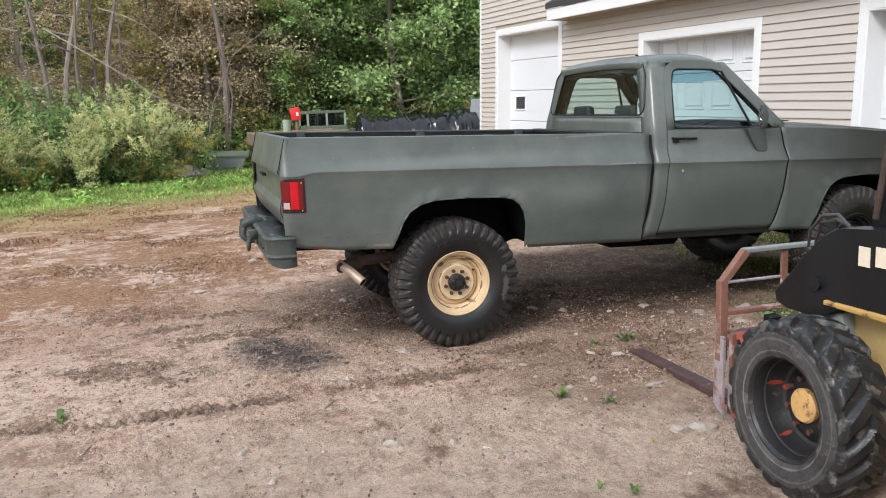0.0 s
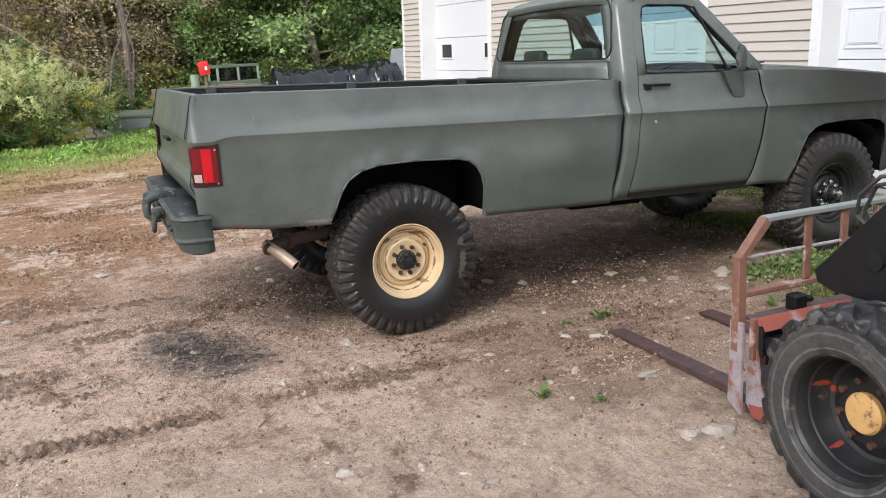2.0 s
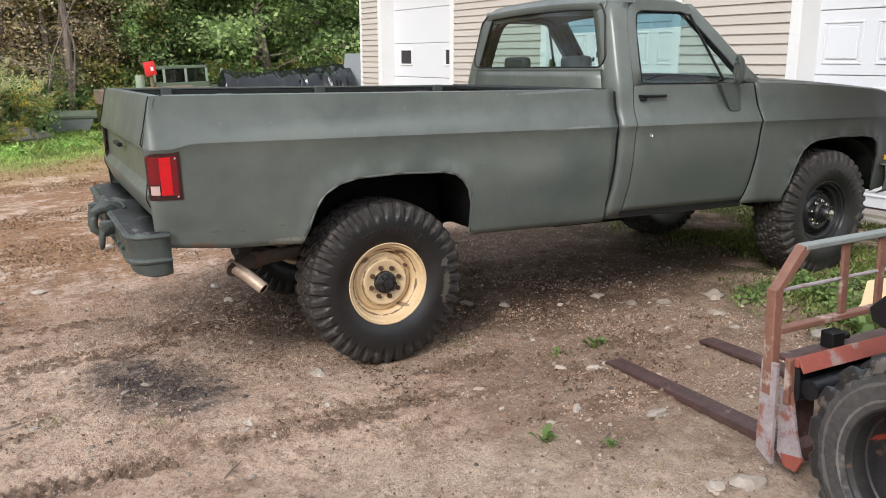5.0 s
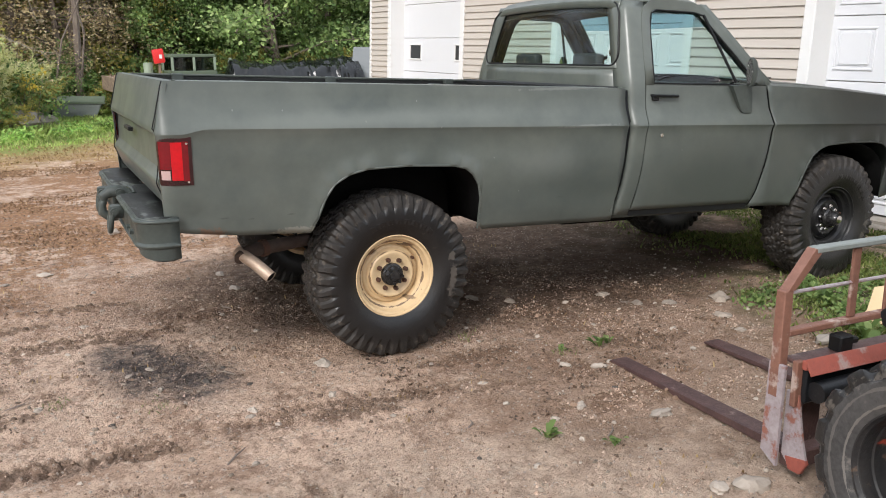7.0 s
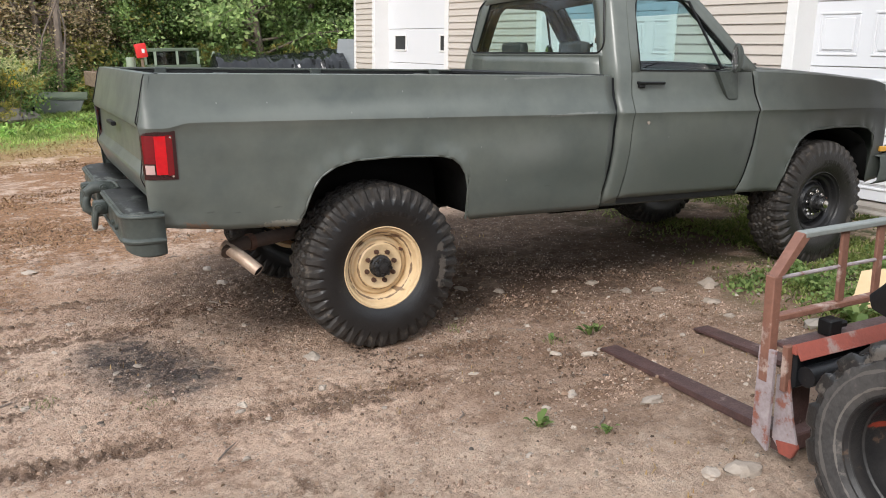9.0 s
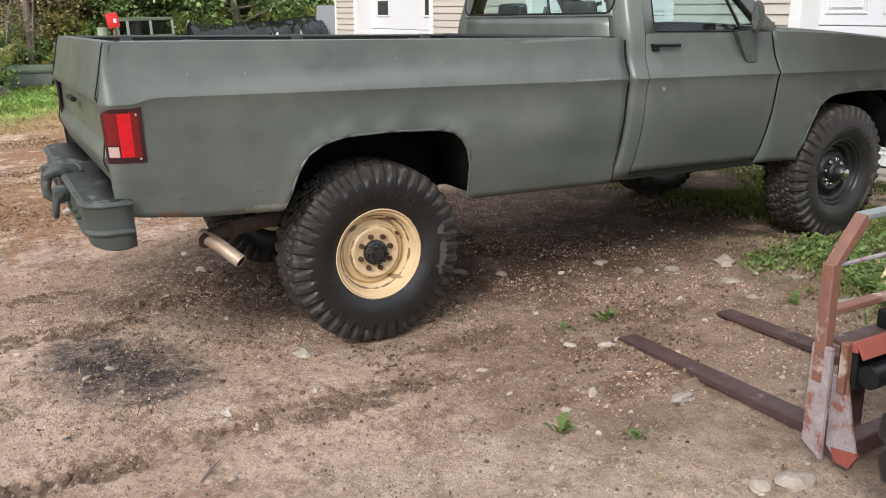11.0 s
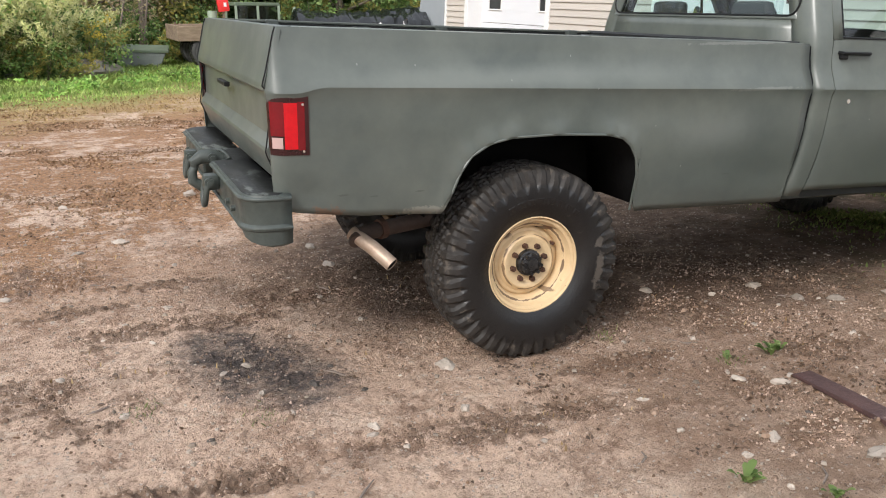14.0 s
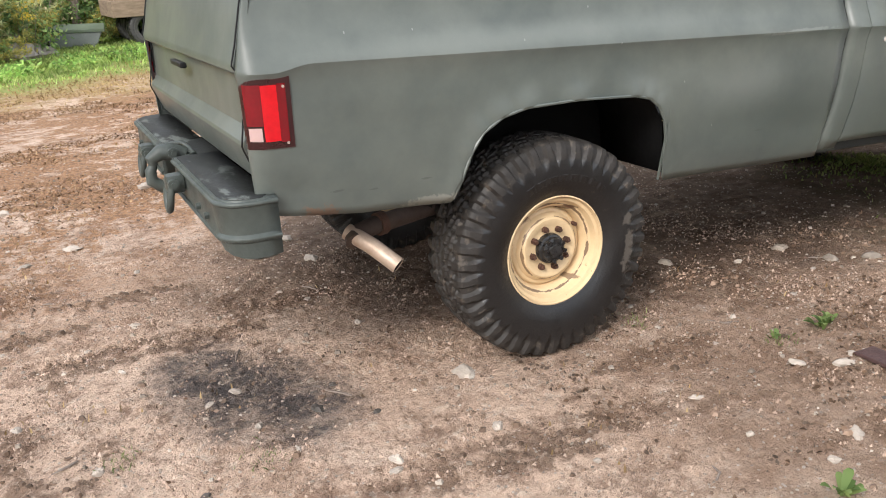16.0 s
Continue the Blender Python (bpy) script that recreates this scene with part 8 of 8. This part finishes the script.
for x0, x1 in ((-0.70, -0.04), (0.04, 0.68)):
    bm = boxes((x0, x1, -0.776, -0.768, 1.2, 1.58), bevel=0)
    part("side_window", bm, GLASS_DARK, jeep, "dark side window", smooth=False)
    bm = boxes((x0, x1, 0.768, 0.776, 1.2, 1.58), bevel=0)
    part("side_window", bm, GLASS_DARK, jeep, "dark side window", smooth=False)
for x in (-0.4, 1.5):
    for y in (-0.7, 0.7):
        o = new("wheel", tw)
        o.parent = jeep
        o.matrix_basis = pose(x, y, 0.42, 0, 0, 0 if y < 0 else 180)
bm = bmesh.new()
tube(bm, [(1.35, -0.75, 0.9), (1.28, -0.75, 1.55)], 0.05, 6)
tube(bm, [(1.05, -0.75, 0.9), (1.25, -0.75, 1.5)], 0.018, 6)
part("jack_stand", bm, ARMY_PALE, jeep, "pale green upright post")

drum = solid("metal_can", lathe(bmesh.new(), [(0.0001, 0.0), (0.115, 0.0), (0.12, 0.03), (0.12, 0.47), (0.115, 0.5), (0.0001, 0.5)], 18, pose(0, 0, 0, 90, 0, 0)), ARMY_PALE, on_ground(0.74, 18.4, 0, True, 0.90), "dented pale green can standing on the trailer", "can")
post = thing("red_flag_box", on_ground(1.0, 18.2, 0, True, 0.98), "bright red plastic box on a short post", "box")
bm = boxes((-0.03, 0.03, -0.03, 0.03, 0.0, 0.45))
part("post", bm, OLD_WOOD, post, smooth=False)
bm = bmesh.new()
box(bm, -0.14, 0.14, -0.09, 0.09, 0.40, 0.76, 0.03, pose(0, 0, 0, 0, 0, 0), 2)
bmesh.ops.rotate(bm, verts=bm.verts, cent=(0, 0, 0.5), matrix=Matrix.Rotation(radians(-8), 3, "Y"))
rb = part("box", bm, RED_BOX, post)
bm = boxes((0.0, 0.07, -0.098, -0.092, 0.52, 0.62), bevel=0)
part("mark", bm, WHITE, rb, "white mark", smooth=False)

bm = bmesh.new()
rows = []
for i in range(121):
    x = -2.1 + 4.2 * i / 120
    row = []
    for j in range(25):
        a = math.pi * j / 24
        prof = 1.22 + 0.14 * noise.noise((x * 0.7, 3, 0)) + 0.10 * ease(x, 0.6, 1.6)
        k = 1 + 0.06 * noise.noise((x * 3.0, a * 2, 1)) + 0.05 * noise.noise((x * 9.0, a * 3, 6)) + 0.09 * abs(noise.noise((x * 2.2 + a, a * 4, 16)))
        end = min(1.0, 0.35 + 3.0 * (2.1 - abs(x)))
        row.append((x + 0.05 * noise.noise((x * 4, a * 4, 9)), -1.0 * math.cos(a) * k, max(0.0, prof * math.sin(a) ** 0.6 * k * end)))
    rows.append(row)
sheet(bm, rows)
solid("tarpaulin", bm, TARP, on_ground(5.05, 19.8, -3, True, 0.12), "lumpy pile under a creased shiny black tarpaulin", "covered pile")

# grey sheet leaning behind the tarpaulin, by the corner of the garage
bm = bmesh.new()
prism(bm, [(-0.42, 0.0), (0.75, 0.0), (0.75, 1.76), (-0.22, 1.78), (-0.36, 1.0)], -0.02, 0.02, "y", 0.006)
solid("sheet_metal_panel", bm, GREY_SHEET, on_ground(7.0, 19.2, -6) @ pose(0, 0, 0, -6, 0, 0), "plain grey sheet metal panel standing beside the tarpaulin", "panel", smooth=False)

# plywood offcut leaning in the grass behind the forks
bm = bmesh.new()
prism(bm, [(-0.16, 0.0), (0.42, 0.0), (0.42, 0.26), (0.02, 0.26), (-0.06, 0.235), (-0.09, 0.08)], -0.009, 0.009, "y", 0.003)
solid("plywood_offcut", bm, PLY, on_ground(2.78, -1.80, -48, True, 0.02) @ pose(0, 0, 0, -38, 0, 0), "pale cut plywood board leaning back in the grass", "board", smooth=False)

# ---- loose stones, weeds and litter on the dirt ----
def stone(name, x, y, r, wide, tall, mat, label, group, k):
    """One stone of half length r, half sunk in the dirt."""
    r *= 0.88
    solid(name, lump(bmesh.new(), r, r * wide, r * tall, 0.5, 12, 8, k * 2.3), mat, on_ground(x, y, 53 * k, True, r * tall * 0.15), label, "stone", group)


ROCKS = ((2.30, -1.82, 0.10), (2.33, -0.92, 0.10), (2.10, -1.19, 0.06), (1.96, -0.85, 0.06), (1.66, -0.52, 0.058), (1.77, -0.76, 0.045), (2.45, -1.35, 0.05), (2.0, -1.45, 0.045), (1.04, -0.35, 0.05), (0.84, -0.17, 0.06), (0.66, -2.87, 0.085), (0.54, -2.83, 0.05), (-0.56, 0.78, 0.065), (-0.85, -2.42, 0.055))
for k, (x, y, r) in enumerate(ROCKS):
    stone("rock", x, y, r, 0.62 + 0.2 * (k % 3) / 2, 0.42 if r > 0.09 else 0.36, BOULDER if k == 0 else STONE if k < 10 else PALE_STONE, "smooth field stone lying in the dirt", "stones in the yard", k)
FLAT_STONES = ((0.79, -2.20, 0.075), (0.51, -1.96, 0.048), (0.71, -1.52, 0.036), (0.86, -1.61, 0.052), (0.97, -1.55, 0.03), (-0.42, -0.89, 0.07), (-1.27, -0.54, 0.036), (-0.91, -1.37, 0.03), (-1.47, 1.16, 0.03), (-1.66, -0.14, 0.027), (-1.56, 0.35, 0.03), (-1.38, -0.60, 0.026), (-1.16, -1.07, 0.025), (0.23, -1.50, 0.03), (0.03, -2.36, 0.03), (-0.55, -2.52, 0.048), (-0.41, -2.66, 0.035), (-0.34, -2.76, 0.036), (-1.58, -2.26, 0.036), (-0.61, -2.89, 0.03), (-1.78, 1.83, 0.07), (-2.05, 1.60, 0.05), (-0.58, 1.23, 0.06), (-2.40, 0.80, 0.05))
for k, (x, y, r) in enumerate(FLAT_STONES):
    stone("stone", x, y, r, 0.46 + 0.1 * (k % 3), 0.3, PALE_STONE, "flat pale stone pressed into the dirt", "small stones", k)
ROUND_STONES = ((0.32, -2.03, 0.024), (0.20, -1.80, 0.018), (-0.50, -1.31, 0.028), (-0.28, -1.56, 0.019), (-0.31, -1.65, 0.019), (0.43, -2.34, 0.024), (0.32, -2.25, 0.017), (1.62, -1.29, 0.022), (-0.99, -1.83, 0.02), (-2.06, -0.44, 0.028), (-1.78, 0.15, 0.019), (-1.80, -0.90, 0.026), (-1.25, -0.87, 0.02), (-0.89, -1.32, 0.03), (0.48, -0.98, 0.015), (-1.46, -2.65, 0.024), (-0.62, -0.19, 0.024), (1.35, -0.55, 0.024), (1.25, -1.0, 0.02), (0.60, -1.2, 0.016), (-2.2, 3.0, 0.05), (-1.2, 3.2, 0.06), (-0.3, 2.6, 0.05), (0.1, -1.16, 0.015), (1.5, -1.6, 0.02), (-0.75, 0.2, 0.02))
for k, (x, y, r) in enumerate(ROUND_STONES):
    stone("stone", x, y, r, 0.8, 0.62, PALE_STONE, "small rounded pale stone on the dirt", "small stones", k + 40)
DARK_STONES = ((-1.02, -0.84, 0.04), (-0.91, -0.70, 0.022), (-0.83, -0.98, 0.022), (-0.15, -2.2, 0.016), (0.78, -1.86, 0.02), (-1.5, -1.2, 0.018))
for k, (x, y, r) in enumerate(DARK_STONES):
    stone("stone", x, y, r, 0.65, 0.45, DARK_STONE, "dark brown stone on the dirt", "small stones", k + 80)


def weed(x, y, size, leaves, seed):
    """A low weed: a rosette of oval leaves on thin stalks."""
    r = random.Random(seed)
    size *= 1.25
    t = thing("weed", on_ground(x, y), "small bright green weed growing in the dirt", "weed", "weeds")
    bm = bmesh.new()
    for i in range(leaves):
        a, l = r.uniform(0, 6.28), size * r.uniform(0.5, 1.1)
        up = r.uniform(0.45, 1.5)
        c, s = math.cos(a), math.sin(a)
        base = Vector((r.uniform(-1, 1) * size * 0.35, r.uniform(-1, 1) * size * 0.35, 0.0))
        rows = []
        for f, w in ((0.0, 0.05), (0.35, 0.22), (0.6, 0.26), (0.85, 0.15), (1.0, 0.02)):
            h = l * up * math.sin(f * 1.9) * 0.8
            p = base + Vector((c * l * f, s * l * f, h))
            rows.append([p + Vector((-s, c, 0.12)) * w * l, p, p + Vector((s, -c, 0.12)) * w * l])
        sheet(bm, rows)
    part("leaves", bm, WEED, t)
    return t


for i, (x, y, s, n) in enumerate(((0.2, -2.16, 0.045, 12), (0.42, -2.35, 0.04, 9), (1.06, -1.33, 0.05, 12), (1.14, -1.29, 0.04, 9), (0.02, -3.35, 0.03, 9), (-0.1, -3.25, 0.022, 8), (2.35, -2.1, 0.09, 18), (2.5, -1.9, 0.08, 16), (2.7, -2.0, 0.09, 16), (2.62, -1.7, 0.07, 14), (2.1, -1.65, 0.05, 10), (2.9, -1.3, 0.07, 14), (2.85, -1.9, 0.08, 14), (-2.55, -1.4, 0.05, 8), (0.83, -1.30, 0.03, 7))):
    weed(x, y, s, n, 100 + i)


def crumbs(name, label, pts, size, mat, flat=0.6):
    """Small stones or crumbs without number: five-faced chips half sunk in the dirt."""
    n = len(pts)
    base = np.array([(x, y, ground_bump(x, y)) for x, y in pts]) @ np.array(SLOPE.to_3x3()).T
    s = np.asarray(size).reshape(-1, 1) * rng.uniform(0.5, 1.5, (n, 1))
    a = rng.uniform(0, 2 * np.pi, n)
    ring = []
    for k in range(5):
        t = a + 2 * np.pi * k / 5 + rng.normal(size=n) * 0.2
        r = s[:, 0] * rng.uniform(0.7, 1.2, n)
        ring.append(base + np.stack([np.cos(t) * r, np.sin(t) * r * 0.8, -0.15 * s[:, 0]], 1))
    for k in range(5):
        ring.append(base + (ring[k] - base) * np.array([0.62, 0.62, 0]) + np.stack([np.zeros(n), np.zeros(n), flat * s[:, 0] * rng.uniform(0.7, 1.1, n)], 1))
    pts3 = np.stack(ring, 1).reshape(-1, 3)
    f = np.array([(0, 1, 6, 5), (1, 2, 7, 6), (2, 3, 8, 7), (3, 4, 9, 8), (4, 0, 5, 9)])
    faces = (f[None] + 10 * np.arange(n)[:, None, None]).reshape(-1, 4).tolist() + (np.array([[5, 6, 7, 8, 9]]) + 10 * np.arange(n)[:, None]).tolist()
    return tagged(new(name, mesh_of(name, pts3.tolist(), faces, mat)), label, "gravel", kind="stuff")


def yard(n, near):
    out = []
    while len(out) < n:
        x, y = rng.uniform(-3.8, 3.2), rng.uniform(-3.3, 5.0)
        if rng.uniform() < 0.25 + 0.75 * ease(noise.noise((x * 1.3, y * 1.3, near)), -0.25, 0.3):
            out.append((x, y))
    return out


q = yard(8500, 21.0)
crumbs("gravel", "fine pale gravel strewn over the dirt", q, rng.uniform(0.0025, 0.0065, len(q)), PEBBLES, 0.7)
q = yard(1700, 23.0)
crumbs("pebbles", "scattered pebbles on the dirt", q, rng.uniform(0.006, 0.014, len(q)), PEBBLES, 0.6)
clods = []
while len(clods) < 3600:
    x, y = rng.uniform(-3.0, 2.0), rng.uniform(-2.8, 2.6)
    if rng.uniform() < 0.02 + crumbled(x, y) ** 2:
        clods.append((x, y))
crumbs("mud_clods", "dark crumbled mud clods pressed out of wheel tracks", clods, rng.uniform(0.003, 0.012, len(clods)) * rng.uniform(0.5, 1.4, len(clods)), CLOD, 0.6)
# loose soil lumps: small uneven pyramids
q = []
while len(q) < 34000:
    x, y = rng.uniform(-2.8, 2.2), rng.uniform(-2.8, 1.6)
    if rng.uniform() < 0.12 + 0.9 * ease(noise.noise((x * 1.7, y * 2.2, 77)) + 0.6 * noise.noise((x * 6, y * 7, 78)), -0.15, 0.5):
        q.append((x, y, ground_bump(x, y)))
base = np.array(q) @ np.array(SLOPE.to_3x3()).T
n = len(base)
size = 0.0028 + 0.0075 * rng.uniform(0, 1, n) ** 3
turn = rng.uniform(0, 2 * np.pi, n)
ring = [base + np.stack([np.cos(turn + k * 1.571) * size * rng.uniform(0.7, 1.3, n), np.sin(turn + k * 1.571) * size * rng.uniform(0.7, 1.3, n), -0.3 * size], 1) for k in range(4)]
ring.append(base + np.stack([rng.normal(size=n) * size * 0.35, rng.normal(size=n) * size * 0.35, size * rng.uniform(0.6, 1.15, n)], 1))
faces = (np.array([(0, 1, 4), (1, 2, 4), (2, 3, 4), (3, 0, 4)])[None] + 5 * np.arange(n)[:, None, None]).reshape(-1, 3).tolist()
tagged(new("soil_lumps", mesh_of("soil_lumps", np.stack(ring, 1).reshape(-1, 3).tolist(), faces, SOIL)), "loose tan and brown soil lumps over the yard", "soil", kind="stuff")
q = yard(900, 25.0)
crumbs("soil_crumbs", "loose dark clods and bark crumbs", q, np.full(len(q), 0.007), LITTER, 0.8)
q = scatter(5000, -4, 4, -3.2, 8, lambda x, y: ease(noise.noise((x * 0.8, y * 0.8, 31)), -0.05, 0.4))
p = np.array([(x, y, ground_bump(x, y) + 0.006) for x, y in q]) @ np.array(SLOPE.to_3x3()).T
r = scatter(5200, -0.2, 2.4, -2.0, -0.3, lambda x, y: ease(noise.noise((x * 1.9, y * 2.4, 35)) + 0.5 * noise.noise((x * 6, y * 6, 36)), -0.05, 0.4))
p = np.concatenate([p, np.array([(x, y, ground_bump(x, y) + 0.005) for x, y in r]) @ np.array(SLOPE.to_3x3()).T])
tagged(new("leaf_litter", leaf_mesh("leaf_litter", p, 0.023, LITTER, 0.0)), "brown dead leaves and bark bits on the dirt", "litter", kind="stuff")
for i in range(26):
    x, y = rng.uniform(-2.6, 2.2), rng.uniform(-2.4, 2.0)
    a, l = rng.uniform(0, 6.28), rng.uniform(0.06, 0.2)
    bm = bmesh.new()
    tube(bm, [(-l / 2, 0, 0.004), (0, rng.normal() * 0.012, 0.008), (l / 2, 0, 0.004)], [0.004, 0.005, 0.002], 5)
    solid("twig", bm, BARK, on_ground(x, y, math.degrees(a)), "short brown twig lying on the dirt", "twig", "twigs on the dirt")

siding()
